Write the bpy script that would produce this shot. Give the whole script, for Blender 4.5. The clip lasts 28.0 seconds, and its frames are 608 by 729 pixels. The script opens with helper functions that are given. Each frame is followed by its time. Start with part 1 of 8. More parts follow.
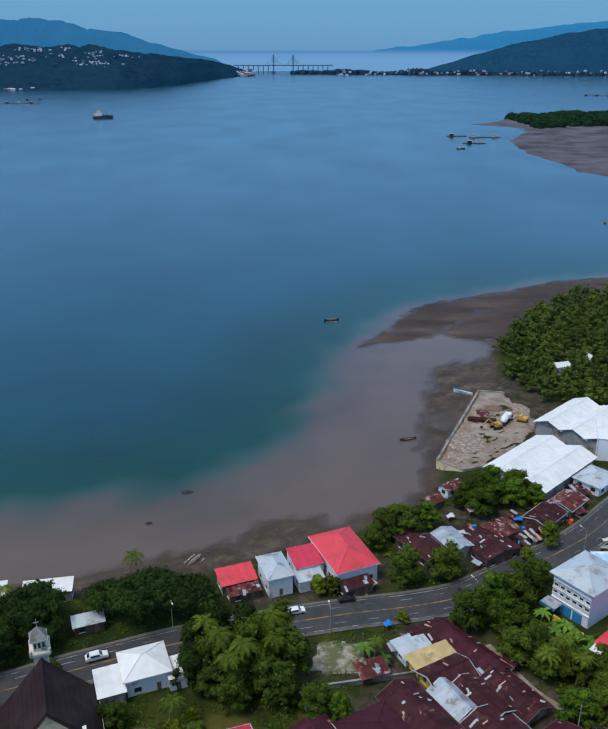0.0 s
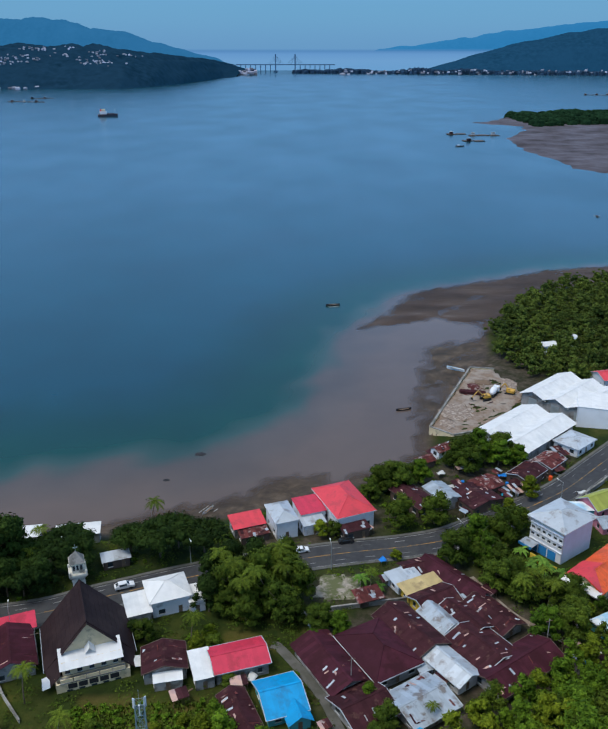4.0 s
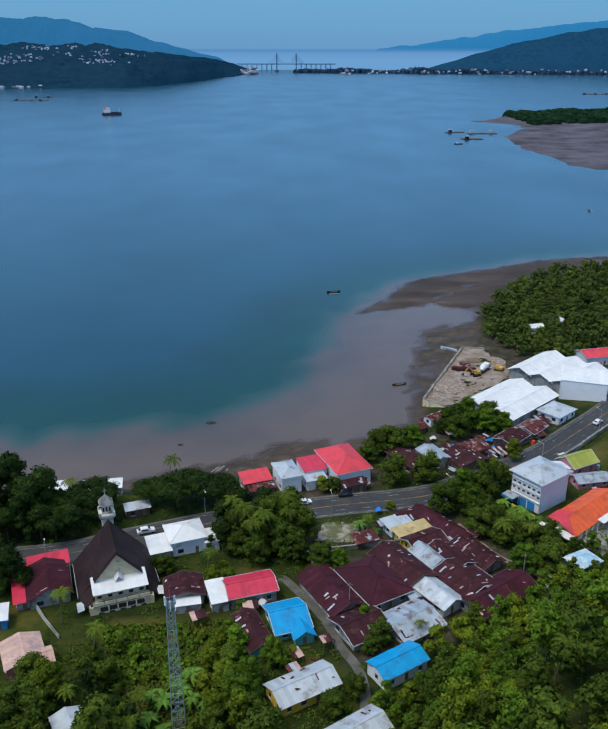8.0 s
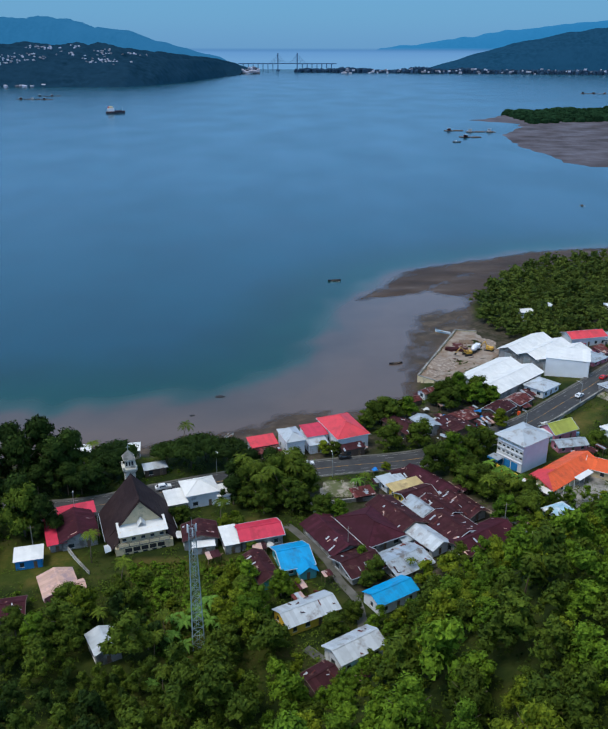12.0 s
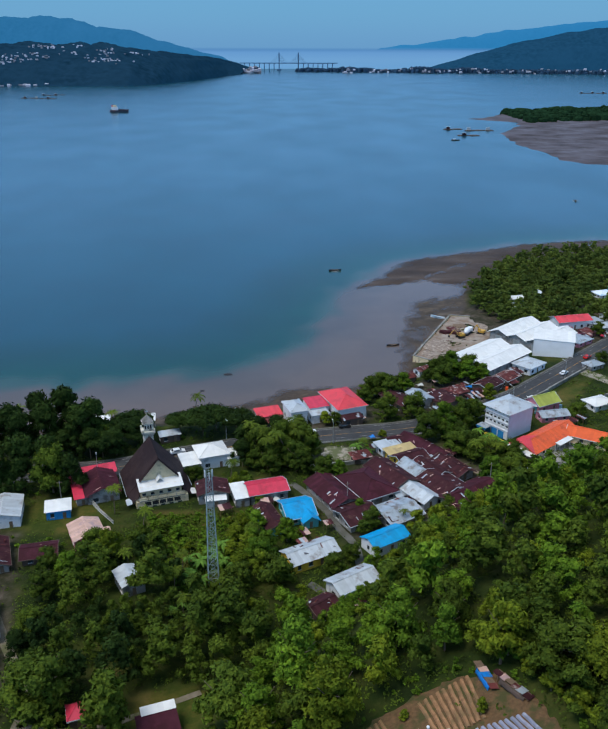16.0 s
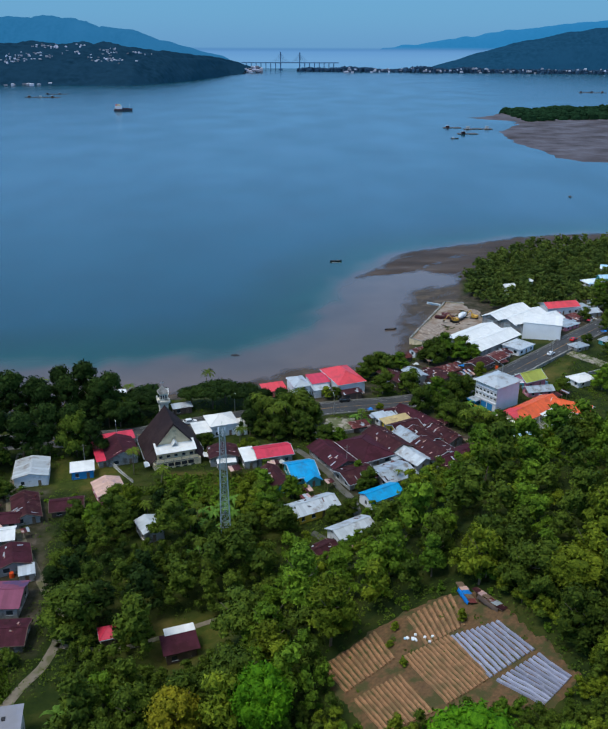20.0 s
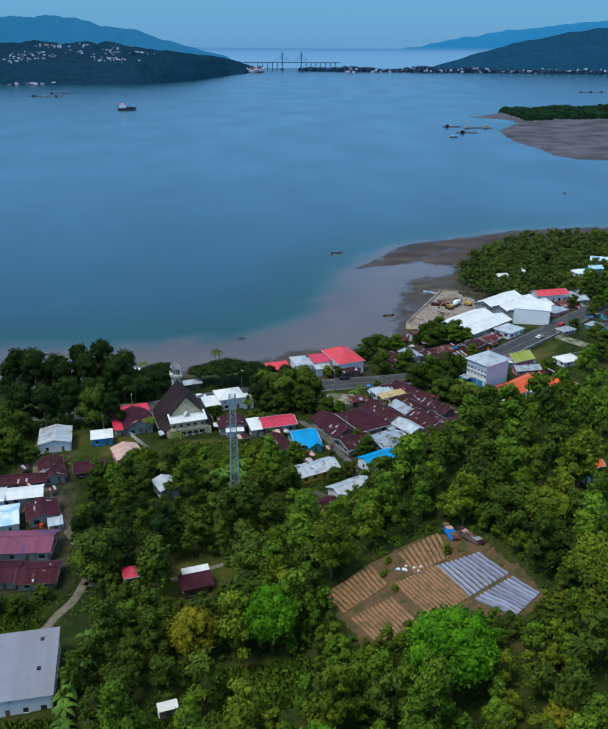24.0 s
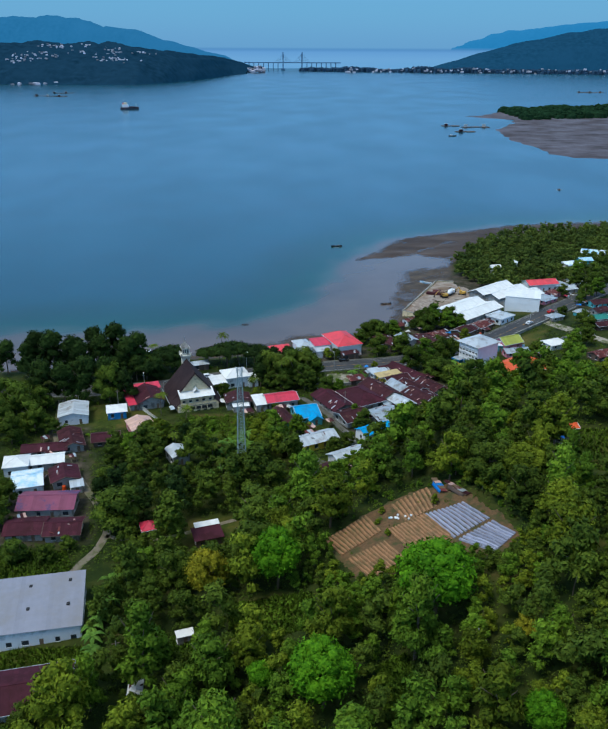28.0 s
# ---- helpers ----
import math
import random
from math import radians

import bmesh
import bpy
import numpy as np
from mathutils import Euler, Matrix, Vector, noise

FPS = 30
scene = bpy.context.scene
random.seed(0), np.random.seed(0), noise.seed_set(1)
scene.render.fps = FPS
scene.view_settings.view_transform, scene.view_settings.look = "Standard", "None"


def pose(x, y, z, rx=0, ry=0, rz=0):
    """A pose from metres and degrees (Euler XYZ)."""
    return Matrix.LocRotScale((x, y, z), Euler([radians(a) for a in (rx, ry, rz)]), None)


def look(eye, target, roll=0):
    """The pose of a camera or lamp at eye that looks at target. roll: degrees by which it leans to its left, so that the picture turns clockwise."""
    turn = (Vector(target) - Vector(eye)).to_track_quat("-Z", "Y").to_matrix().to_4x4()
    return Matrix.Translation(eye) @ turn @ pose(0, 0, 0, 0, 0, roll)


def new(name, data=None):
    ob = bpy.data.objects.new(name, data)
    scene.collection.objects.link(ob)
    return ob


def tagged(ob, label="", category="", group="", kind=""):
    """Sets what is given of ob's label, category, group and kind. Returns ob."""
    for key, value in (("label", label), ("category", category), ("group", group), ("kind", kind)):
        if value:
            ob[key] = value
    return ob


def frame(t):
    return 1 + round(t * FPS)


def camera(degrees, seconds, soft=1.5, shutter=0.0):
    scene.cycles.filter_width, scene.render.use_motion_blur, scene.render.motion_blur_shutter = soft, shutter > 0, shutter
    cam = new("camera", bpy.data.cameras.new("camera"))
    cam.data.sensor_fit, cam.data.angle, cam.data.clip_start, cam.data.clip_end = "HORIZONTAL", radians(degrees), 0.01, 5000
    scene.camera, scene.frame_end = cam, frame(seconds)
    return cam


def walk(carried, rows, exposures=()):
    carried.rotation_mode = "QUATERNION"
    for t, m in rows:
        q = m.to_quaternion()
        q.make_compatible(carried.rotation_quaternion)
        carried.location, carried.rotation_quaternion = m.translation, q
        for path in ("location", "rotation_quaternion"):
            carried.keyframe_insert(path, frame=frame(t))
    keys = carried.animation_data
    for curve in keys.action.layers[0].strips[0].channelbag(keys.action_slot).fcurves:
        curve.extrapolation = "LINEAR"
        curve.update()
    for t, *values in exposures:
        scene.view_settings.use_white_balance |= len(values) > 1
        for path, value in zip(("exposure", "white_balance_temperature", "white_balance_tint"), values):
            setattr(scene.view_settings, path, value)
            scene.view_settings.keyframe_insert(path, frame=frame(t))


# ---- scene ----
cam = camera(42.0, 28.0, 1.75)
PATH = [
    (0, look((0.00, 0.00, 125.00), (0.00, 92.91, 88.00), -0.01)),
    (2, look((-0.36, -11.78, 124.90), (-0.47, 81.11, 87.87), 0.02)),
    (3.5, look((-0.64, -20.62, 124.86), (-0.80, 72.26, 87.81), 0.03)),
    (5.5, look((-1.02, -32.33, 124.84), (-1.23, 60.54, 87.75), 0.06)),
    (7.5, look((-1.40, -43.93, 124.85), (-1.64, 48.93, 87.74), 0.08)),
    (9.5, look((-1.78, -55.39, 124.88), (-2.05, 37.47, 87.75), 0.10)),
    (11, look((-2.06, -63.89, 124.92), (-2.35, 28.96, 87.77), 0.12)),
    (12.5, look((-2.33, -72.32, 124.97), (-2.65, 20.52, 87.81), 0.14)),
    (14.5, look((-2.68, -83.47, 125.04), (-3.04, 9.36, 87.86), 0.16)),
    (16.5, look((-3.01, -94.50, 125.11), (-3.41, -1.68, 87.91), 0.18)),
    (18.5, look((-3.31, -105.44, 125.18), (-3.77, -12.63, 87.96), 0.20)),
    (20, look((-3.51, -113.57, 125.23), (-4.02, -20.76, 88.00), 0.21)),
    (21.5, look((-3.69, -121.61, 125.26), (-4.25, -28.81, 88.03), 0.23)),
    (23.5, look((-3.90, -132.16, 125.29), (-4.52, -39.36, 88.05), 0.25)),
    (25, look((-4.02, -139.88, 125.30), (-4.68, -47.08, 88.05), 0.27)),
    (26.5, look((-4.12, -147.37, 125.29), (-4.80, -54.56, 88.05), 0.28)),
    (28, look((-4.19, -154.54, 125.25), (-4.87, -61.73, 88.03), 0.30)),
]
walk(cam, PATH, [(0, -0.06, 5950, 10), (12, 0.0, 5900, 9), (21, 0.02, 5850, 7), (28, 0.07, 5700, 3)])

# ---------------------------------------------------------------- light
SUN_EL, SUN_AZ = 64.0, -120.0          # height, and bearing from +y (negative: to the left)
world = bpy.data.worlds.new("dusk_sky")
scene.world = world
world.use_nodes = True
wn, wl = world.node_tree.nodes, world.node_tree.links
wn.clear()
sky = wn.new("ShaderNodeTexSky")
sky.sky_type = "NISHITA"
sky.sun_disc = False
sky.sun_elevation, sky.sun_rotation = radians(SUN_EL), radians(SUN_AZ)
sky.air_density, sky.dust_density, sky.ozone_density = 1.0, 0.6, 3.0
tint = wn.new("ShaderNodeMix")
tint.data_type, tint.blend_type = "RGBA", "MULTIPLY"
tint.inputs[0].default_value = 1.0
tint.inputs[7].default_value = (0.42, 0.72, 1.0, 1)
veil = wn.new("ShaderNodeMix")                     # thin even evening cloud over the clear sky
veil.data_type = "RGBA"
veil.inputs[0].default_value = 0.86
dome, up_z, cloud = wn.new("ShaderNodeTexCoord"), wn.new("ShaderNodeSeparateXYZ"), wn.new("ShaderNodeValToRGB")
cloud.color_ramp.interpolation = "EASE"              # dusky blue at the horizon, clearer above it, grey-white cloud overhead
for _ in range(3):
    cloud.color_ramp.elements.new(0.5)
for stop, (at_, tone) in zip(cloud.color_ramp.elements, ((0.0, (0.140, 0.305, 0.505)), (0.045, (0.150, 0.338, 0.515)), (0.10, (0.275, 0.565, 0.985)), (0.34, (0.285, 0.545, 0.930)), (0.80, (0.457, 0.527, 0.585)))):
    stop.position, stop.color = at_, (*tone, 1)
lift = wn.new("ShaderNodeMix")
lift.data_type, lift.blend_type = "RGBA", "MULTIPLY"
lift.inputs[0].default_value, lift.inputs[7].default_value = 1.0, (9.4, 9.4, 9.4, 1)
wl.new(dome.outputs["Generated"], up_z.inputs[0]), wl.new(up_z.outputs[2], cloud.inputs[0]), wl.new(cloud.outputs[0], lift.inputs[6])
wl.new(lift.outputs[2], veil.inputs[7])
bg = wn.new("ShaderNodeBackground")
bg.inputs["Strength"].default_value = 0.116
wout = wn.new("ShaderNodeOutputWorld")
wl.new(sky.outputs[0], tint.inputs[6])
wl.new(tint.outputs[2], veil.inputs[6])
wl.new(veil.outputs[2], bg.inputs["Color"])
wl.new(bg.outputs[0], wout.inputs[0])

sun_data = bpy.data.lights.new("sun", "SUN")
sun_data.energy, sun_data.angle, sun_data.color = 2.5, radians(26), (1.0, 0.89, 0.74)
sun = new("sun", sun_data)
a, e = radians(SUN_AZ), radians(SUN_EL)
sun.matrix_world = look((math.sin(a) * math.cos(e) * 300, math.cos(a) * math.cos(e) * 300, math.sin(e) * 300), (0, 0, 0))


# ---------------------------------------------------------------- materials
def material(name, base, rough=0.7, metal=0.0, vary=0.25, grain=0.6, stain=None, stain_amount=0.0, stain_scale=0.35,
             bump=0.15, per_object=0.0, per_island=0.0, spec=0.4, stain_soft=0.12):
    """A surface with fine grain, broad stains, and a brightness that changes from object to object or piece to piece."""
    m = bpy.data.materials.new(name)
    m.use_nodes = True
    n, l = m.node_tree.nodes, m.node_tree.links
    p = n["Principled BSDF"]
    p.inputs["Roughness"].default_value = rough
    p.inputs["Metallic"].default_value = metal
    p.inputs["Specular IOR Level"].default_value = spec
    geo = n.new("ShaderNodeNewGeometry")
    fine = n.new("ShaderNodeTexNoise")
    fine.inputs["Scale"].default_value, fine.inputs["Detail"].default_value = grain, 6
    l.new(geo.outputs["Position"], fine.inputs["Vector"])
    value = n.new("ShaderNodeMapRange")
    value.inputs["From Min"].default_value, value.inputs["From Max"].default_value = 0.25, 0.75
    value.inputs["To Min"].default_value, value.inputs["To Max"].default_value = 1 - vary, 1 + vary
    l.new(fine.outputs["Fac"], value.inputs["Value"])
    last = value.outputs[0]
    for source, amount in ((1, per_object), (2, per_island)):
        if amount:
            src = n.new("ShaderNodeObjectInfo").outputs["Random"] if source == 1 else geo.outputs["Random Per Island"]
            r = n.new("ShaderNodeMapRange")
            r.inputs["To Min"].default_value, r.inputs["To Max"].default_value = 1 - amount, 1 + amount
            l.new(src, r.inputs["Value"])
            mul = n.new("ShaderNodeMath")
            mul.operation = "MULTIPLY"
            l.new(last, mul.inputs[0]), l.new(r.outputs[0], mul.inputs[1])
            last = mul.outputs[0]
    col = n.new("ShaderNodeMix")
    col.data_type, col.blend_type = "RGBA", "MULTIPLY"
    col.inputs[0].default_value = 1.0
    col.inputs[6].default_value = (*base, 1)
    l.new(last, col.inputs[7])
    out = col.outputs[2]
    if stain:
        broad = n.new("ShaderNodeTexNoise")
        broad.inputs["Scale"].default_value, broad.inputs["Detail"].default_value = stain_scale, 5
        broad.inputs["Roughness"].default_value = 0.65
        l.new(geo.outputs["Position"], broad.inputs["Vector"])
        cut = n.new("ShaderNodeMapRange")
        mid = 0.72 - 0.45 * stain_amount
        cut.inputs["From Min"].default_value, cut.inputs["From Max"].default_value = mid - stain_soft / 2, mid + stain_soft / 2
        l.new(broad.outputs["Fac"], cut.inputs["Value"])
        mix = n.new("ShaderNodeMix")
        mix.data_type = "RGBA"
        mix.inputs[7].default_value = (*stain, 1)
        l.new(cut.outputs[0], mix.inputs[0]), l.new(out, mix.inputs[6])
        out = mix.outputs[2]
    l.new(out, p.inputs["Base Color"])
    if bump:
        b = n.new("ShaderNodeBump")
        b.inputs["Strength"].default_value, b.inputs["Distance"].default_value = bump, 0.2
        l.new(fine.outputs["Fac"], b.inputs["Height"])
        l.new(b.outputs[0], p.inputs["Normal"])
    return m


def leaf_material(name, base, tip, hue=0.25):
    """Leaves: each one its own shade between base and tip, each plant a little lighter or darker."""
    m = bpy.data.materials.new(name)
    m.use_nodes = True
    n, l = m.node_tree.nodes, m.node_tree.links
    p = n["Principled BSDF"]
    p.inputs["Roughness"].default_value = 0.8
    p.inputs["Specular IOR Level"].default_value = 0.06
    geo, info = n.new("ShaderNodeNewGeometry"), n.new("ShaderNodeObjectInfo")
    mix = n.new("ShaderNodeMix")
    mix.data_type = "RGBA"
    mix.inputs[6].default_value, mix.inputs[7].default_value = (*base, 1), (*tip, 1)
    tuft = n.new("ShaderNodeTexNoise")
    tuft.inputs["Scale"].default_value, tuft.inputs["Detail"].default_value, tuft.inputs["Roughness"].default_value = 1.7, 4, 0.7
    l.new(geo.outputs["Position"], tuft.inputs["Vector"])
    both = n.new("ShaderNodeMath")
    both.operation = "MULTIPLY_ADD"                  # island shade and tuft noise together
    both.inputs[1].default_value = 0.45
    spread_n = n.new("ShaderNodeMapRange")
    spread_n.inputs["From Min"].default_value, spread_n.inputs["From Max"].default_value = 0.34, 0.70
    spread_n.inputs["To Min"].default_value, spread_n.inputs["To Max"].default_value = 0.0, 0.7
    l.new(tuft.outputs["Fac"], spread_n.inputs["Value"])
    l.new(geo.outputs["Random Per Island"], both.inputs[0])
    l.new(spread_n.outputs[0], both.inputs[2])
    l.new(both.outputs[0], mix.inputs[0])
    bmp = n.new("ShaderNodeBump")
    bmp.inputs["Strength"].default_value, bmp.inputs["Distance"].default_value = 0.55, 0.35
    l.new(tuft.outputs["Fac"], bmp.inputs["Height"])
    l.new(bmp.outputs[0], p.inputs["Normal"])
    r = n.new("ShaderNodeMapRange")
    r.inputs["To Min"].default_value, r.inputs["To Max"].default_value = 1 - hue, 1 + hue
    l.new(info.outputs["Random"], r.inputs["Value"])
    mul = n.new("ShaderNodeMix")
    mul.data_type, mul.blend_type = "RGBA", "MULTIPLY"
    mul.inputs[0].default_value = 1.0
    l.new(mix.outputs[2], mul.inputs[6]), l.new(r.outputs[0], mul.inputs[7])
    broad = n.new("ShaderNodeTexNoise")
    broad.inputs["Scale"].default_value, broad.inputs["Detail"].default_value = 0.075, 4
    l.new(geo.outputs["Position"], broad.inputs["Vector"])
    r2 = n.new("ShaderNodeMapRange")
    r2.inputs["From Min"].default_value, r2.inputs["From Max"].default_value = 0.3, 0.7
    r2.inputs["To Min"].default_value, r2.inputs["To Max"].default_value = 0.0, 1.0
    l.new(broad.outputs["Fac"], r2.inputs["Value"])
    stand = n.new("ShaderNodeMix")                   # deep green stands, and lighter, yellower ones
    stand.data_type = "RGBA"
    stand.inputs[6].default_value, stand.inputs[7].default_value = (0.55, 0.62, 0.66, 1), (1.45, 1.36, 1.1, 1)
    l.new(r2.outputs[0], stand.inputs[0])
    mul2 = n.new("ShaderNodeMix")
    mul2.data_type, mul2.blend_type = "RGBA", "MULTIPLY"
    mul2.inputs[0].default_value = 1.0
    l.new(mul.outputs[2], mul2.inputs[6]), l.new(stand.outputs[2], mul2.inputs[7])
    l.new(mul2.outputs[2], p.inputs["Base Color"])
    return m


M = {
    "asphalt": material("asphalt", (0.040, 0.041, 0.045), 0.85, vary=0.25, grain=0.8, stain=(0.062, 0.062, 0.062), stain_amount=0.35, stain_scale=0.12, stain_soft=0.25),
    "line_white": material("road_paint_white", (0.30, 0.30, 0.29), 0.8, vary=0.4, grain=2, stain=(0.09, 0.09, 0.09), stain_amount=0.5, stain_scale=0.5),
    "line_yellow": material("road_paint_yellow", (0.34, 0.19, 0.05), 0.8, vary=0.4, grain=2, stain=(0.09, 0.085, 0.07), stain_amount=0.5, stain_scale=0.5),
    "kerb": material("grimy_kerb", (0.13, 0.125, 0.115), 0.9, stain=(0.09, 0.09, 0.075), stain_amount=0.45, stain_scale=0.3),
    "concrete": material("concrete", (0.30, 0.285, 0.265), 0.85, stain=(0.14, 0.135, 0.12), stain_amount=0.45, stain_scale=0.3),
    "pale_wall": material("cream_plaster", (0.70, 0.58, 0.37), 0.8, vary=0.12, stain=(0.40, 0.34, 0.24), stain_amount=0.25, stain_scale=0.4),
    "white_wall": material("white_plaster", (0.74, 0.76, 0.80), 0.75, vary=0.08, stain=(0.42, 0.43, 0.45), stain_amount=0.2, stain_scale=0.3),
    "lilac_wall": material("pale_lilac_plaster", (0.60, 0.68, 0.80), 0.75, vary=0.06, stain=(0.53, 0.61, 0.72), stain_amount=0.3, stain_scale=0.2, stain_soft=0.3),
    "grey_wall": material("grey_plaster", (0.33, 0.32, 0.31), 0.85, vary=0.2, stain=(0.14, 0.13, 0.12), stain_amount=0.35),
    "yellow_wall": material("yellow_plaster", (0.72, 0.50, 0.05), 0.75, vary=0.12, stain=(0.45, 0.32, 0.08), stain_amount=0.2),
    "teal_wall": material("teal_plaster", (0.10, 0.38, 0.42), 0.75, vary=0.15),
    "blue_wall": material("blue_plaster", (0.03, 0.22, 0.52), 0.7, vary=0.12),
    "pink_wall": material("pink_plaster", (0.55, 0.20, 0.26), 0.75, vary=0.15, stain=(0.30, 0.13, 0.14), stain_amount=0.3),
    "brown_wall": material("dark_timber_wall", (0.10, 0.07, 0.055), 0.85, vary=0.3),
    "roof_white": material("white_sheet_roof", (0.73, 0.73, 0.72), 0.6, vary=0.06, stain=(0.60, 0.61, 0.61), stain_amount=0.25, stain_scale=0.22, per_object=0.05, stain_soft=0.25, bump=0.05, spec=0.3),
    "white_board": material("white_painted_boarding", (0.86, 0.87, 0.88), 0.6, vary=0.04, stain=(0.76, 0.77, 0.78), stain_amount=0.25, stain_scale=0.3, stain_soft=0.3),
    "roof_zinc": material("zinc_sheet_roof", (0.40, 0.45, 0.50), 0.45, 0.3, vary=0.14, stain=(0.22, 0.20, 0.19), stain_amount=0.3, stain_scale=0.4, per_object=0.14),
    "roof_grey": material("grey_sheet_roof", (0.235, 0.24, 0.29), 0.65, 0.0, vary=0.07, stain=(0.22, 0.21, 0.215), stain_amount=0.25, stain_scale=0.12, per_object=0.05, spec=0.25, stain_soft=0.3),
    "roof_silver": material("pale_zinc_roof", (0.50, 0.54, 0.58), 0.5, 0.2, vary=0.1, stain=(0.30, 0.29, 0.29), stain_amount=0.3, stain_scale=0.3, per_object=0.12),
    "roof_rust": material("rusted_maroon_sheet_roof", (0.046, 0.014, 0.018), 0.8, 0.0, vary=0.3, stain=(0.10, 0.048, 0.040), stain_amount=0.2, stain_scale=0.5, per_object=0.25, spec=0.15),
    "roof_maroon": material("maroon_sheet_roof", (0.056, 0.013, 0.022), 0.75, 0.0, vary=0.2, stain=(0.042, 0.010, 0.015), stain_amount=0.4, stain_scale=0.25, per_object=0.2, spec=0.15),
    "roof_patchy": material("patched_rusty_roof", (0.11, 0.030, 0.028), 0.8, 0.0, vary=0.3, stain=(0.40, 0.33, 0.31), stain_amount=0.26, stain_scale=0.55, per_object=0.35, spec=0.15),
    "roof_red": material("coral_red_roof", (0.66, 0.055, 0.075), 0.55, vary=0.1, stain=(0.50, 0.05, 0.065), stain_amount=0.35, stain_scale=0.3, per_object=0.07),
    "roof_crimson": material("crimson_sheet_roof", (0.56, 0.035, 0.075), 0.5, vary=0.1, stain=(0.42, 0.03, 0.055), stain_amount=0.3, stain_scale=0.4, per_object=0.08),
    "roof_orange": material("orange_sheet_roof", (0.70, 0.105, 0.02), 0.5, vary=0.1, stain=(0.52, 0.08, 0.02), stain_amount=0.3, per_object=0.08),
    "roof_blue": material("bright_blue_sheet_roof", (0.012, 0.30, 0.62), 0.45, vary=0.1, stain=(0.02, 0.22, 0.46), stain_amount=0.3, per_object=0.08),
    "roof_lightblue": material("faded_blue_roof", (0.36, 0.58, 0.74), 0.5, vary=0.15, stain=(0.72, 0.78, 0.82), stain_amount=0.5, stain_scale=0.2, per_object=0.1),
    "roof_purple": material("purple_sheet_roof", (0.20, 0.060, 0.105), 0.65, vary=0.12, stain=(0.095, 0.055, 0.13), stain_amount=0.42, stain_scale=0.12, stain_soft=0.06, per_object=0.12, spec=0.2),
    "roof_pink": material("faded_pink_roof", (0.56, 0.36, 0.29), 0.7, vary=0.15, stain=(0.40, 0.27, 0.27), stain_amount=0.35, per_object=0.12),
    "roof_olive": material("olive_green_roof", (0.33, 0.36, 0.06), 0.6, vary=0.12, per_object=0.1),
    "roof_teal": material("dull_green_sheet_roof", (0.03, 0.20, 0.16), 0.55, vary=0.12, stain=(0.02, 0.13, 0.11), stain_amount=0.35, per_object=0.1),
    "roof_yellow": material("ochre_yellow_roof", (0.50, 0.38, 0.17), 0.6, vary=0.15, stain=(0.34, 0.25, 0.12), stain_amount=0.3, per_object=0.1),
    "roof_black": material("dark_brown_metal_tile_roof", (0.026, 0.015, 0.016), 0.7, vary=0.2, stain=(0.038, 0.023, 0.023), stain_amount=0.4, stain_scale=0.2, per_object=0.1, spec=0.15),
    "glass": material("window_glass", (0.03, 0.04, 0.05), 0.12, vary=0.1, bump=0.0, spec=0.6),
    "frame": material("painted_window_frame", (0.62, 0.62, 0.6), 0.6, vary=0.1),
    "dark": material("dark_surface_and_shade", (0.025, 0.025, 0.028), 0.9, vary=0.2),
    "wood": material("weathered_wood", (0.17, 0.115, 0.075), 0.85, vary=0.3, grain=1.5),
    "bark": material("bark", (0.13, 0.10, 0.07), 0.9, vary=0.35, grain=2.0),
    "steel": material("galvanised_steel", (0.42, 0.46, 0.48), 0.5, 0.5, vary=0.12),
    "mast_paint": material("pale_mast_paint", (0.26, 0.34, 0.36), 0.55, 0.2, vary=0.12),
    "tower_wall": material("weathered_tower_plaster", (0.60, 0.56, 0.47), 0.85, vary=0.15, stain=(0.25, 0.23, 0.19), stain_amount=0.35, stain_scale=0.5),
    "rubber": material("rubber", (0.02, 0.02, 0.02), 0.9, vary=0.1),
    "car_white": material("white_car_paint", (0.75, 0.76, 0.78), 0.25, vary=0.03, bump=0),
    "car_red": material("red_car_paint", (0.55, 0.02, 0.02), 0.25, vary=0.03, bump=0),
    "car_black": material("black_car_paint", (0.02, 0.02, 0.022), 0.25, vary=0.03, bump=0),
    "car_orange": material("orange_truck_paint", (0.80, 0.10, 0.02), 0.35, vary=0.05, bump=0),
    "yellow": material("yellow_machine_paint", (0.58, 0.33, 0.04), 0.55, vary=0.2, stain=(0.30, 0.20, 0.08), stain_amount=0.35, stain_scale=0.8),
    "tarp": material("blue_tarpaulin", (0.02, 0.20, 0.62), 0.5, vary=0.2, grain=2, bump=0.6),
    "cyan_tarp": material("cyan_tarpaulin", (0.03, 0.45, 0.66), 0.5, vary=0.2, grain=2, bump=0.6),
    "rubble": material("rubble", (0.24, 0.185, 0.145), 0.95, vary=0.4, grain=1.2, stain=(0.40, 0.34, 0.29), stain_amount=0.35, stain_scale=0.6, bump=0.9),
    "clay": material("yard_clay", (0.21, 0.150, 0.108), 0.95, vary=0.3, grain=0.7, stain=(0.31, 0.265, 0.225), stain_amount=0.45, stain_scale=0.18, bump=0.7, stain_soft=0.2),
    "furrow": material("furrow_soil", (0.120, 0.068, 0.030), 0.95, vary=0.35, grain=1.6, stain=(0.060, 0.056, 0.016), stain_amount=0.45, stain_scale=0.3, bump=0.7),
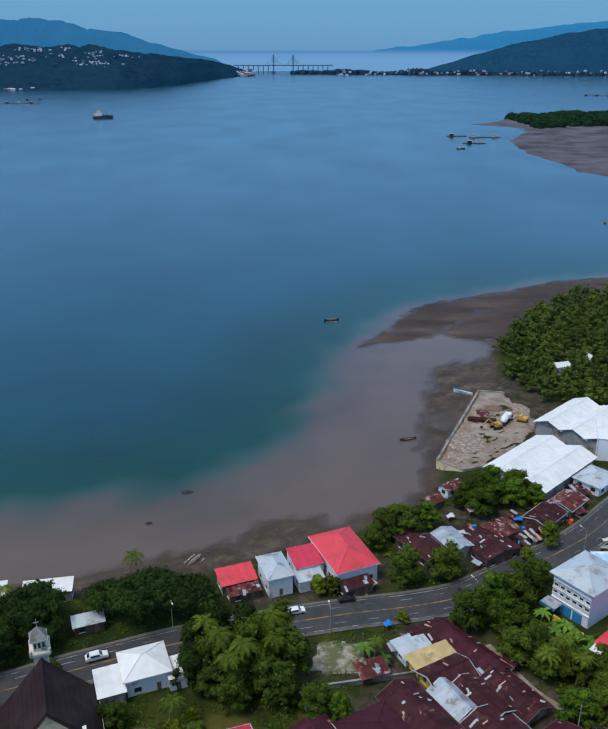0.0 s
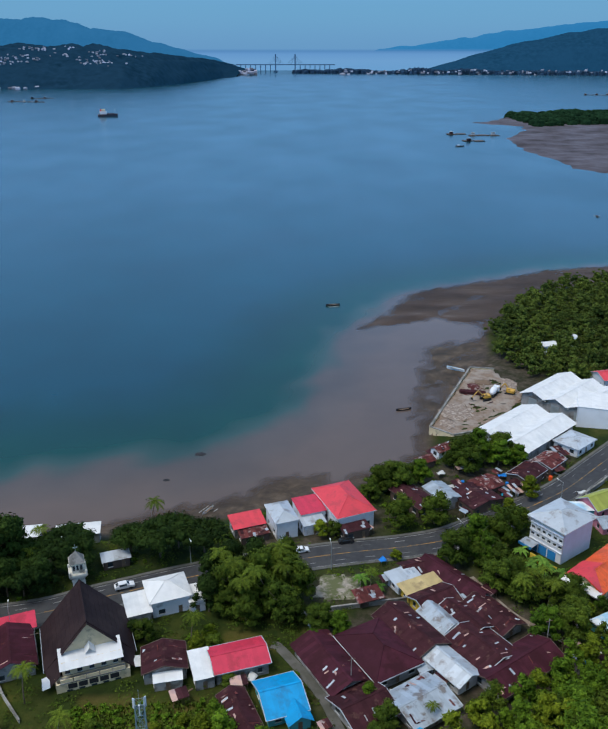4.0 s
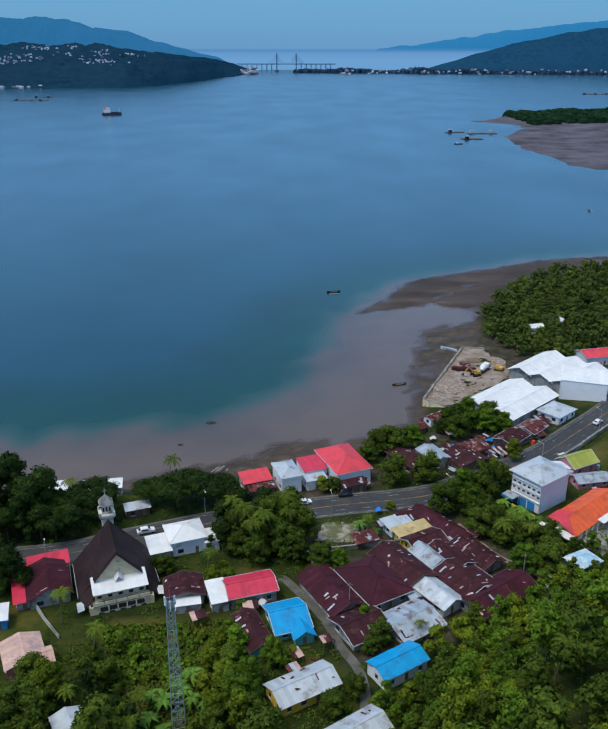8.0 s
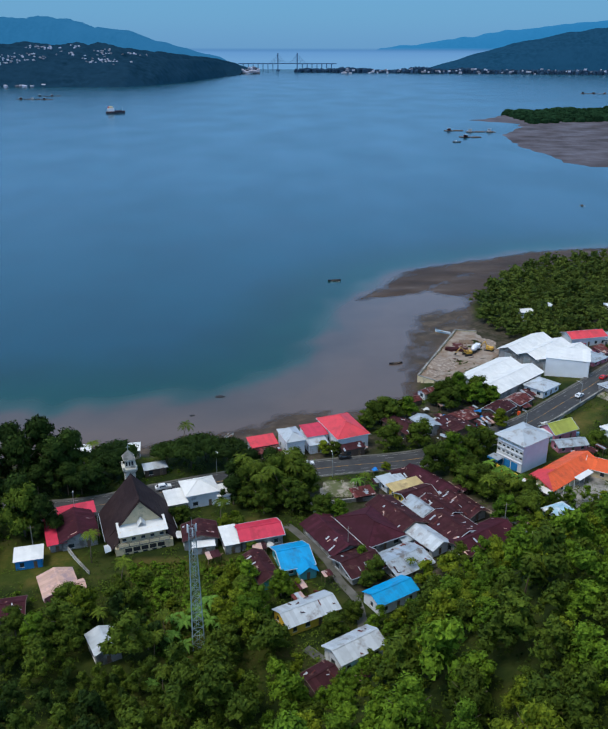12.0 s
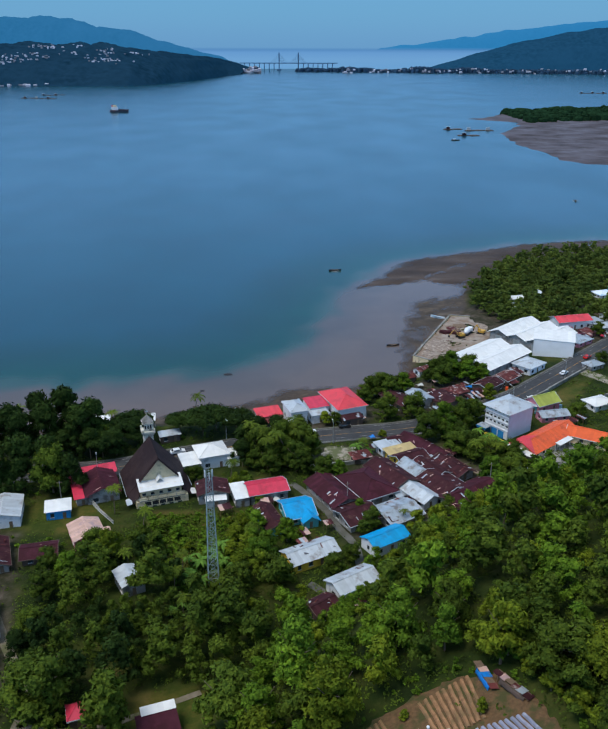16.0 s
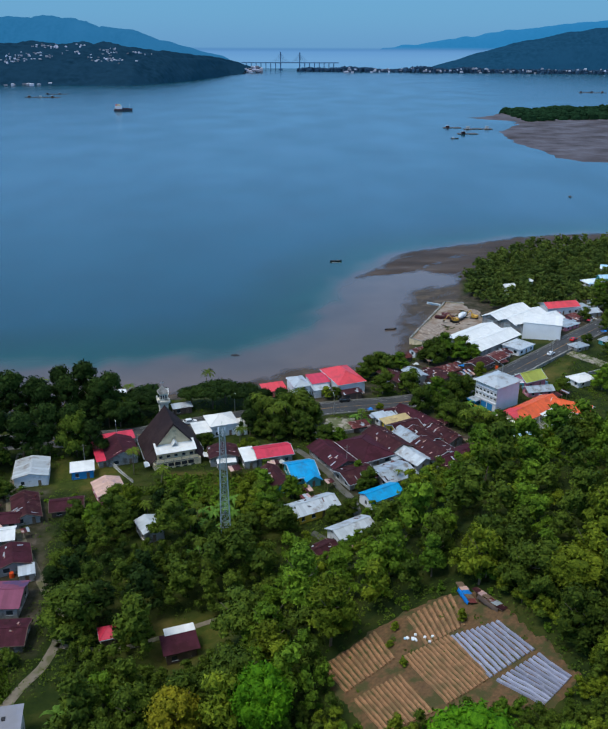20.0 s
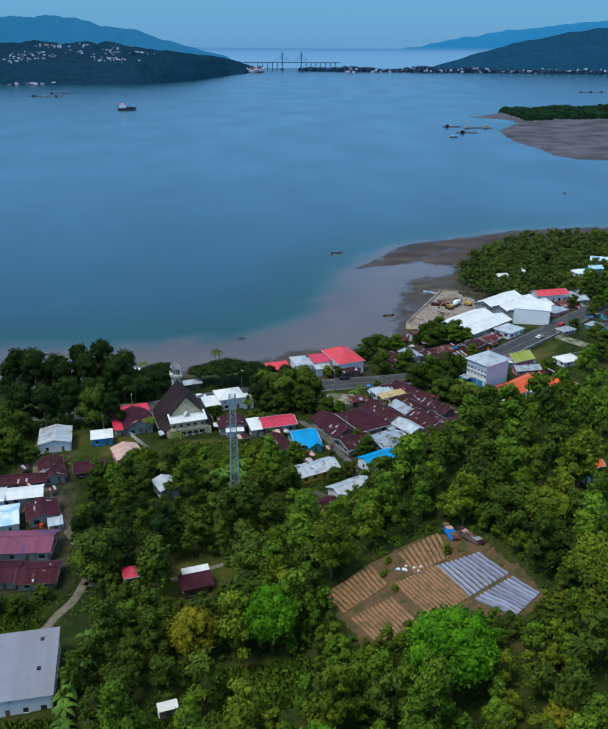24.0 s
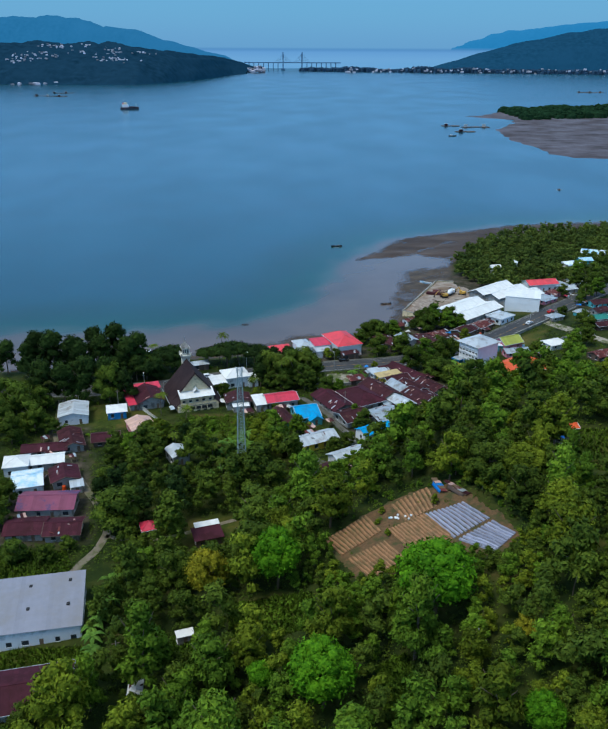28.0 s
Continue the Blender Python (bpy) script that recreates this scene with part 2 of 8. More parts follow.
    "soil": material("tilled_soil", (0.31, 0.165, 0.080), 0.95, vary=0.35, grain=1.6, stain=(0.19, 0.12, 0.055), stain_amount=0.4, stain_scale=0.4, bump=0.8),
    "plastic": material("silver_mulch_film", (0.27, 0.28, 0.37), 0.4, 0.0, vary=0.12, grain=1.0, stain=(0.36, 0.37, 0.44), stain_amount=0.2, stain_scale=0.7, per_object=0.2),
    "gravel_path": material("pale_gravel", (0.19, 0.16, 0.12), 0.95, vary=0.25, grain=1.2, stain=(0.10, 0.10, 0.045), stain_amount=0.4, stain_scale=0.3),
    "lot": material("pale_sandy_lot", (0.34, 0.30, 0.25), 0.95, vary=0.25, grain=0.8, stain=(0.11, 0.12, 0.05), stain_amount=0.5, stain_scale=0.25),
    "far_shore_wall": material("far_pale_building", (0.34, 0.35, 0.42), 0.9, vary=0.1, per_island=0.6, spec=0.0),
    "dirt": material("trodden_dirt", (0.20, 0.155, 0.115), 0.95, vary=0.3, grain=0.9, stain=(0.30, 0.27, 0.24), stain_amount=0.35, stain_scale=0.3),
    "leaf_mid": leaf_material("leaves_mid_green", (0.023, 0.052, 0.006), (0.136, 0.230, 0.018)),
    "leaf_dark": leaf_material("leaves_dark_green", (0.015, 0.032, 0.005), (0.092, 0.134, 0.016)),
    # darker copy of the leaf green, with shade put into the colour
    "leaf_shade": leaf_material("leaves_shaded_green", (0.006, 0.016, 0.004), (0.038, 0.068, 0.014)),
    "leaf_bright": leaf_material("leaves_bright_green", (0.020, 0.080, 0.003), (0.115, 0.262, 0.008), 0.1),
    "leaf_olive": leaf_material("leaves_yellow_olive", (0.085, 0.085, 0.006), (0.290, 0.275, 0.018), 0.12),
    "leaf_palm": leaf_material("palm_fronds", (0.024, 0.050, 0.007), (0.135, 0.178, 0.020)),
    "leaf_banana": leaf_material("banana_leaves", (0.035, 0.090, 0.015), (0.130, 0.230, 0.040)),
    "leaf_bush": leaf_material("undergrowth_leaves", (0.025, 0.048, 0.004), (0.168, 0.214, 0.016)),
    "leaf_mangrove": leaf_material("mangrove_foliage", (0.020, 0.040, 0.008), (0.118, 0.158, 0.032), 0.1),
}


# ---------------------------------------------------------------- building blocks
def mesh_from(name, verts, faces, smooth=False):
    me = bpy.data.meshes.new(name)
    me.from_pydata([tuple(map(float, v)) for v in verts], [], [tuple(map(int, f)) for f in faces])
    if smooth:
        me.polygons.foreach_set("use_smooth", [True] * len(me.polygons))
    me.update()
    return me


def part(name, data, mat, parent=None, label="", m=None):
    """One mesh object, from a mesh or a bmesh, under a thing or a part."""
    if isinstance(data, bmesh.types.BMesh):
        me = bpy.data.meshes.new(name)
        data.to_mesh(me)
        data.free()
        data = me
    if mat is not None and not data.materials:
        data.materials.append(mat)
    ob = new(name, data)
    if parent is not None:
        ob.parent = parent
    if m is not None:
        ob.matrix_basis = m
    if label:
        ob["label"] = label
    return ob


def empty(name, m, label, category, group=""):
    ob = new(name)
    ob.empty_display_size = 0.5
    ob.matrix_basis = m
    return tagged(ob, label, category, group)


def box_mesh(name, sx, sy, sz, bevel=0.0, z0=0.0):
    """A box standing on z0, centred in x and y."""
    bm = bmesh.new()
    bmesh.ops.create_cube(bm, size=1.0)
    bmesh.ops.scale(bm, vec=(sx, sy, sz), verts=bm.verts)
    bmesh.ops.translate(bm, vec=(0, 0, z0 + sz / 2), verts=bm.verts)
    if bevel:
        bmesh.ops.bevel(bm, geom=bm.edges[:], offset=bevel, segments=1, affect="EDGES")
    me = bpy.data.meshes.new(name)
    bm.to_mesh(me)
    bm.free()
    return me


UNIT = {}


def bar(name, mat, parent, sx, sy, sz, m, label=""):
    """A straight member of the given size centred at the pose m; all members of one material share a mesh."""
    key = mat.name
    if key not in UNIT:
        me = box_mesh("member_" + key, 1, 1, 1, 0.0, -0.5)
        me.materials.append(mat)
        UNIT[key] = me
    ob = part(name, UNIT[key], None, parent, label)
    ob.matrix_basis = m @ Matrix.Diagonal((sx, sy, sz, 1))
    return ob


def rod(bm, p, q, r, sides=6, r2=None):
    """Adds a round member from p to q to a bmesh."""
    p, q = Vector(p), Vector(q)
    d = q - p
    m = Matrix.Translation((p + q) / 2) @ d.to_track_quat("Z", "Y").to_matrix().to_4x4()
    bmesh.ops.create_cone(bm, cap_ends=True, segments=sides, radius1=r, radius2=r if r2 is None else r2, depth=d.length, matrix=m)


# ---------------------------------------------------------------- lie of the land
COAST = [(-900, 60), (-300, 128), (-150, 143), (-110, 150), (-74, 157), (-55, 161), (-30, 167), (-12, 176), (2, 183), (15, 188), (26, 193),
         (34, 198), (41, 212), (42, 222), (67, 278), (74, 286), (80, 304), (83, 326), (105, 371), (135, 402), (165, 415), (230, 428), (330, 440), (700, 420)]
TURBID = [(-900, 120), (-300, 172), (-180, 188), (-88, 199), (-56, 205), (-36, 209), (-23, 223), (-8, 239), (1, 265), (9, 296), (14, 327), (31, 365),
          (47, 390), (62, 404), (90, 420), (130, 440), (178, 456), (330, 484), (700, 520)]
FLATS = [(18, 331), (31, 352), (41, 368), (53, 396), (74, 409), (114, 427), (146, 445), (178, 454), (330, 481), (330, 430), (165, 405), (135, 392), (105, 362), (86, 338), (66, 350), (50, 341)]
DARK_MUD = [(38, 214), (41, 246), (46, 282), (52, 311), (64, 318), (85, 318), (82, 290), (66, 276), (44, 224)]
BEACH = [(-120, 148), (-60, 166), (-34, 178), (-22, 184), (-9, 194), (4, 195), (17, 195), (36, 206), (20, 180), (-12, 168), (-60, 150)]

YARDS = [[(-1, 116), (14, 126), (20, 143), (36, 147), (46, 130), (60, 116), (54, 96), (34, 92), (15, 86), (8, 84), (2, 98)], [(22, 164), (44, 166), (70, 184), (90, 204), (84, 214), (58, 206), (46, 200), (28, 184)],
         [(-16, 152), (18, 152), (24, 170), (4, 180), (-18, 166)], [(100, 196), (126, 222), (140, 230), (134, 250), (112, 232)], [(-92, 88), (-80, 88), (-74, 70), (-66, 40), (-62, 20), (-90, 16)],
         [(-1, 138), (14, 141), (14, 128), (0, 128)], [(64, 284), (76, 300), (88, 300), (96, 270), (86, 252), (78, 262)], [(118, 226), (150, 262), (160, 300), (140, 300), (112, 250)]]

GRASS = [[(-81, 88), (-62, 87), (-57, 98), (-66, 105), (-81, 103)], [(-47, 98), (-20, 99), (-18, 84), (-20, 70), (-31, 60), (-37, 72), (-43, 84)], [(-38, 30), (-22, 34), (-20, 22), (-30, 16), (-38, 18)], [(57, 25), (64, 33), (88, 33), (88, 6), (62, 10)],
         [(-18, -12), (-4, -14), (-3, -24), (-16, -24)], [(86, 168), (100, 180), (108, 196), (92, 184), (84, 176)], [(-24, 118), (-12, 118), (-6, 112), (-20, 112)], [(-6, 90), (3, 84), (6, 78), (-2, 84)], [(-80, -22), (-50, -20), (-46, -28), (-80, -30)]]


def along(line, x, y):
    """Signed distance to a polyline: positive on its right-hand side."""
    best, sign = np.full(np.shape(x), 1e9), np.zeros(np.shape(x))
    for (x0, y0), (x1, y1) in zip(line, line[1:]):
        dx, dy = x1 - x0, y1 - y0
        t = np.clip(((x - x0) * dx + (y - y0) * dy) / (dx * dx + dy * dy), 0, 1)
        d = np.hypot(x - x0 - t * dx, y - y0 - t * dy)
        side = -(dx * (y - y0) - dy * (x - x0))
        near = d < best - 1e-9
        best, sign = np.where(near, d, best), np.where(near, np.sign(side), sign)
    return best * sign


def inside(ring, x, y):
    """Signed distance to a closed ring: positive within it."""
    d = np.abs(along(ring + ring[:1], x, y))
    odd = np.zeros(np.shape(x), bool)
    for (x0, y0), (x1, y1) in zip(ring, ring[1:] + ring[:1]):
        if y0 != y1:
            odd ^= ((y0 > y) != (y1 > y)) & (x < (x1 - x0) * (y - y0) / (y1 - y0) + x0)
    return np.where(odd, d, -d)


def smooth(v):
    v = np.clip(v, 0, 1)
    return v * v * (3 - 2 * v)


def waves(x, y, seed, size):
    """Cheap smooth noise, about -1 to 1."""
    r, out = np.random.RandomState(seed), 0
    for k in range(7):
        ang, ph, f = r.uniform(0, 6.28), r.uniform(0, 6.28), r.uniform(0.6, 2.2) / size
        out = out + np.sin((x * np.cos(ang) + y * np.sin(ang)) * f * 6.28 + ph + 1.7 * np.sin((x * np.sin(ang) - y * np.cos(ang)) * f * 3.1 + ph))
    return out / 4.2


def land(x, y):
    """Height of the ground, sea bed included."""
    x, y = np.asarray(x, float), np.asarray(y, float)
    d = along(COAST, x, y)
    s = (x - 1 - (y - 50)) / 1.414
    hill = np.clip(13 + 0.3 * x, 2.0, 27.0) * (1 - np.exp(-np.maximum(s, 0) / 12)) + 0.02 * np.maximum(s, 0) * smooth((x + 60) / 60)
    hill = hill * smooth((114 - y) / 54)
    dry = 0.5 + 2.3 * smooth(d / 9) + 1.7 * smooth((d - 25) / 45) + hill + 0.25 * waves(x, y, 3, 18) * smooth((d - 8) / 20) * smooth(s / 20)
    bed = -0.45 - 0.02 * np.minimum(np.maximum(-d, 0), 200)
    rough = 0.30 * waves(x * 0.78 + y * 0.62, 2.4 * (y * 0.78 - x * 0.62), 5, 60) + 0.15 * waves(x, y, 6, 14)
    for ring, level, width in ((FLATS, 0.25, 20), (DARK_MUD, 0.10, 18), (BEACH, 0.12, 16)):
        k = smooth(0.5 + inside(ring, x, y) / width)
        bed = bed * (1 - k) + (level + rough) * k
    bed = np.where(d < 0, bed, 0.5)
    return np.where(d > 0, dry, np.minimum(bed + 0.3 * np.exp(np.minimum(d, 0) / 2.5), 0.5))


def tensor(name, xs, ys, height):
    gx, gy = np.meshgrid(xs, ys)
    gz = height(gx, gy)
    n, k = len(xs), len(ys)
    i = (np.arange(k - 1)[:, None] * n + np.arange(n - 1)[None]).ravel()
    me = bpy.data.meshes.new(name)
    verts = np.stack([gx.ravel(), gy.ravel(), np.broadcast_to(gz, gx.shape).ravel()], 1)
    me.from_pydata(verts.tolist(), [], np.stack([i, i + 1, i + n + 1, i + n], 1).tolist())
    me.polygons.foreach_set("use_smooth", [True] * len(me.polygons))
    return me, gx.ravel(), gy.ravel()


def spread(lo, hi, step, out):
    """Even steps between lo and hi, then wider and wider out to +-out."""
    mid, k = list(np.arange(lo, hi + step / 2, step)), step
    left, right = [lo], [hi]
    while right[-1] < out[1]:
        k *= 1.35
        right.append(min(right[-1] + k, out[1]))
    k = step
    while left[-1] > out[0]:
        k *= 1.35
        left.append(max(left[-1] - k, out[0]))
    return np.array(left[:0:-1] + mid + right[1:])


# ground: soil, grass, mud in one sheet
me, gx, gy = tensor("ground", spread(-150, 200, 2.5, (-5200, 5200)), spread(-70, 460, 2.5, (-1500, 5600)), land)
d = along(COAST, gx, gy)
mud = me.attributes.new("mud", "FLOAT", "POINT")
mud.data.foreach_set("value", smooth((2.5 - d) / 3).astype(np.float32))
dark = me.attributes.new("dark_mud", "FLOAT", "POINT")
dark.data.foreach_set("value", np.maximum(smooth(0.5 + inside(DARK_MUD, gx, gy) / 14), 0.75 * smooth(0.5 + inside(BEACH, gx, gy) / 12)).astype(np.float32))

lawn = me.attributes.new("lawn", "FLOAT", "POINT")
lawn.data.foreach_set("value", np.max([smooth(0.5 + inside(q, gx, gy) / 5) for q in GRASS], 0).astype(np.float32))
yard = me.attributes.new("yard", "FLOAT", "POINT")
yard.data.foreach_set("value", np.max([smooth(0.5 + inside(q, gx, gy) / 5) for q in YARDS], 0).astype(np.float32))

gm = bpy.data.materials.new("ground")
gm.use_nodes = True
n, l = gm.node_tree.nodes, gm.node_tree.links
p = n["Principled BSDF"]
geo = n.new("ShaderNodeNewGeometry")


def noise_node(scale, detail=6, rough=0.6, vec=None):
    t = n.new("ShaderNodeTexNoise")
    t.inputs["Scale"].default_value, t.inputs["Detail"].default_value, t.inputs["Roughness"].default_value = scale, detail, rough
    l.new(vec if vec else geo.outputs["Position"], t.inputs["Vector"])
    return t.outputs["Fac"]


def ramp_node(fac, stops):
    r = n.new("ShaderNodeValToRGB")
    while len(r.color_ramp.elements) < len(stops):
        r.color_ramp.elements.new(0.5)
    for el, (pos, colr) in zip(r.color_ramp.elements, stops):
        el.position, el.color = pos, (*colr, 1)
    l.new(fac, r.inputs[0])
    return r.outputs[0]


def mix_node(fac, c1, c2):
    mnode = n.new("ShaderNodeMix")
    mnode.data_type = "RGBA"
    l.new(fac, mnode.inputs[0]), l.new(c1, mnode.inputs[6]), l.new(c2, mnode.inputs[7])
    return mnode.outputs[2]


def attr_node(name):
    at = n.new("ShaderNodeAttribute")
    at.attribute_name = name
    return at.outputs["Fac"]


grass = ramp_node(noise_node(0.10, 8, 0.7), [(0.30, (0.008, 0.015, 0.003)), (0.46, (0.020, 0.034, 0.005)), (0.60, (0.044, 0.052, 0.009)), (0.75, (0.095, 0.068, 0.026))])
drift = n.new("ShaderNodeMapping")                   # bars and runnels drawn out along the shore
drift.inputs["Rotation"].default_value, drift.inputs["Scale"].default_value = (0, 0, radians(-38)), (0.45, 1.6, 1.0)
l.new(geo.outputs["Position"], drift.inputs["Vector"])
flat = ramp_node(noise_node(0.05, 9, 0.70, drift.outputs[0]), [(0.30, (0.030, 0.019, 0.013)), (0.48, (0.056, 0.036, 0.024)), (0.62, (0.085, 0.060, 0.045)), (0.74, (0.15, 0.125, 0.115))])
wet = ramp_node(noise_node(0.15, 9, 0.72), [(0.34, (0.026, 0.020, 0.014)), (0.50, (0.066, 0.048, 0.032)), (0.62, (0.125, 0.092, 0.060)), (0.74, (0.19, 0.15, 0.105))])
trod = ramp_node(noise_node(0.25, 8, 0.7), [(0.30, (0.014, 0.020, 0.006)), (0.46, (0.038, 0.036, 0.020)), (0.60, (0.080, 0.064, 0.048)), (0.76, (0.18, 0.155, 0.135))])
turf = ramp_node(noise_node(0.06, 9, 0.75), [(0.30, (0.016, 0.032, 0.004)), (0.46, (0.044, 0.060, 0.008)), (0.55, (0.086, 0.078, 0.015)), (0.68, (0.150, 0.105, 0.036))])
grass = mix_node(attr_node("lawn"), grass, turf)
grass = mix_node(attr_node("yard"), grass, trod)
mudc = mix_node(attr_node("dark_mud"), flat, wet)
l.new(mix_node(attr_node("mud"), grass, mudc), p.inputs["Base Color"])
p.inputs["Specular IOR Level"].default_value = 0.15
rr = n.new("ShaderNodeMapRange")
rr.inputs["To Min"].default_value, rr.inputs["To Max"].default_value = 0.95, 0.62
l.new(attr_node("mud"), rr.inputs["Value"]), l.new(rr.outputs[0], p.inputs["Roughness"])
b = n.new("ShaderNodeBump")
b.inputs["Strength"].default_value, b.inputs["Distance"].default_value = 0.6, 0.3
l.new(noise_node(0.8, 8, 0.7), b.inputs["Height"]), l.new(b.outputs[0], p.inputs["Normal"])
ground = tagged(part("ground", me, gm), "grassy village ground running down to brown tidal mud", "ground", kind="structure")

# water of the bay
wm = bpy.data.materials.new("bay_water")
wm.use_nodes = True
n, l = wm.node_tree.nodes, wm.node_tree.links
p = n["Principled BSDF"]
geo = n.new("ShaderNodeNewGeometry")
p.inputs["Roughness"].default_value = 0.13
p.inputs["IOR"].default_value = 1.33
deep = ramp_node(attr_node("shoal"), [(0.0, (0.003, 0.044, 0.068)), (0.38, (0.001, 0.034, 0.034)), (0.60, (0.002, 0.044, 0.035)), (0.70, (0.030, 0.064, 0.056)),
                                      (0.79, (0.085, 0.070, 0.062)), (1.0, (0.115, 0.084, 0.068))])
murk = n.new("ShaderNodeMapRange")
murk.inputs["From Min"].default_value, murk.inputs["From Max"].default_value = 0.3, 0.7
murk.inputs["To Min"].default_value, murk.inputs["To Max"].default_value = 0.82, 1.18
l.new(noise_node(0.016, 5, 0.55), murk.inputs["Value"])
mm = n.new("ShaderNodeMix")
mm.data_type, mm.blend_type = "RGBA", "MULTIPLY"
mm.inputs[0].default_value = 1.0
l.new(deep, mm.inputs[6]), l.new(murk.outputs[0], mm.inputs[7])
l.new(mm.outputs[2], p.inputs["Base Color"])
b = n.new("ShaderNodeBump")
b.inputs["Strength"].default_value, b.inputs["Distance"].default_value = 0.006, 0.05
l.new(noise_node(0.35, 4, 0.6), b.inputs["Height"]), l.new(b.outputs[0], p.inputs["Normal"])
gloss = n.new("ShaderNodeMapRange")
gloss.inputs["From Min"].default_value, gloss.inputs["From Max"].default_value = 0.35, 0.65
gloss.inputs["To Min"].default_value, gloss.inputs["To Max"].default_value = 0.20, 0.25
stretch = n.new("ShaderNodeMapping")
stretch.inputs["Scale"].default_value = (1.0, 0.5, 1.0)
l.new(geo.outputs["Position"], stretch.inputs["Vector"])
l.new(noise_node(0.012, 4, 0.5, stretch.outputs[0]), gloss.inputs["Value"]), l.new(gloss.outputs[0], p.inputs["Roughness"])
me, gx, gy = tensor("water", spread(-160, 230, 3, (-5200, 5200)), spread(120, 520, 3, (100, 5160)), lambda x, y: np.zeros_like(x))
sh = me.attributes.new("shoal", "FLOAT", "POINT")
dist = along(TURBID, gx, gy) + 5 * waves(gx, gy, 8, 45)
sh.data.foreach_set("value", np.clip(0.72 + dist / 90.0, 0, 1).astype(np.float32))
thin = me.attributes.new("thin", "FLOAT", "POINT")                # shallow film over the mud: its bed shows through
bed = land(gx, gy) + 0.13 * waves(gx, gy, 9, 16) + 0.07 * waves(gx, gy, 10, 7)
thin.data.foreach_set("value", (0.92 * smooth((bed + 0.40) / 0.42) * (gx < 330) * (gy < 520)).astype(np.float32))
see, film_ = n.new("ShaderNodeBsdfTransparent"), n.new("ShaderNodeMixShader")
l.new(attr_node("thin"), film_.inputs[0]), l.new(p.outputs[0], film_.inputs[1]), l.new(see.outputs[0], film_.inputs[2])
l.new(film_.outputs[0], n["Material Output"].inputs[0])
water = tagged(part("water", me, wm), "calm blue bay water, turning teal and muddy brown towards the shore", "water", kind="structure")

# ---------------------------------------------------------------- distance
# upright sheet whose emission holds the far sea's brightness and haze
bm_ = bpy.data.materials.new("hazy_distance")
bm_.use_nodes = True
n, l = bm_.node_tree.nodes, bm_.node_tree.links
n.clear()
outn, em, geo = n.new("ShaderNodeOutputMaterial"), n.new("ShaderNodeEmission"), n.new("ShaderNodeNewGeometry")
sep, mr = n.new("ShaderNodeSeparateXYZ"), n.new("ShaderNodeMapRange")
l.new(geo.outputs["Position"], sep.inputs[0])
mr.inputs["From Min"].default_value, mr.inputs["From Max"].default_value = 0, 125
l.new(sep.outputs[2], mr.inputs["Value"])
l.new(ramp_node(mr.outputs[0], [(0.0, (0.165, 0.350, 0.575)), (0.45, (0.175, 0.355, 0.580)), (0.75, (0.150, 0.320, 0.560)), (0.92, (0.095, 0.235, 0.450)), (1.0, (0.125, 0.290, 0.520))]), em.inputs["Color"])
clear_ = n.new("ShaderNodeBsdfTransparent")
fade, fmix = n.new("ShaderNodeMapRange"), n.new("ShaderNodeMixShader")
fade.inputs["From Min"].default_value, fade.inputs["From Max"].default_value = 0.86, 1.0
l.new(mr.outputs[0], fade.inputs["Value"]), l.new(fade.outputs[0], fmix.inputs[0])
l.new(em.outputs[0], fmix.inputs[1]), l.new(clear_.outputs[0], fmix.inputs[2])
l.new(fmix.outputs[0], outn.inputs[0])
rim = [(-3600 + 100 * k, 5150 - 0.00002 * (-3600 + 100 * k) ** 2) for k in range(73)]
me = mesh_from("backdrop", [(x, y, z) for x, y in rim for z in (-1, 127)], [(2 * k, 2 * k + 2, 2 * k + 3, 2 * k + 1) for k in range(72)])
tagged(part("backdrop", me, bm_), "glowing pale blue sheet standing in for open sea at the horizon", "backdrop", kind="structure")


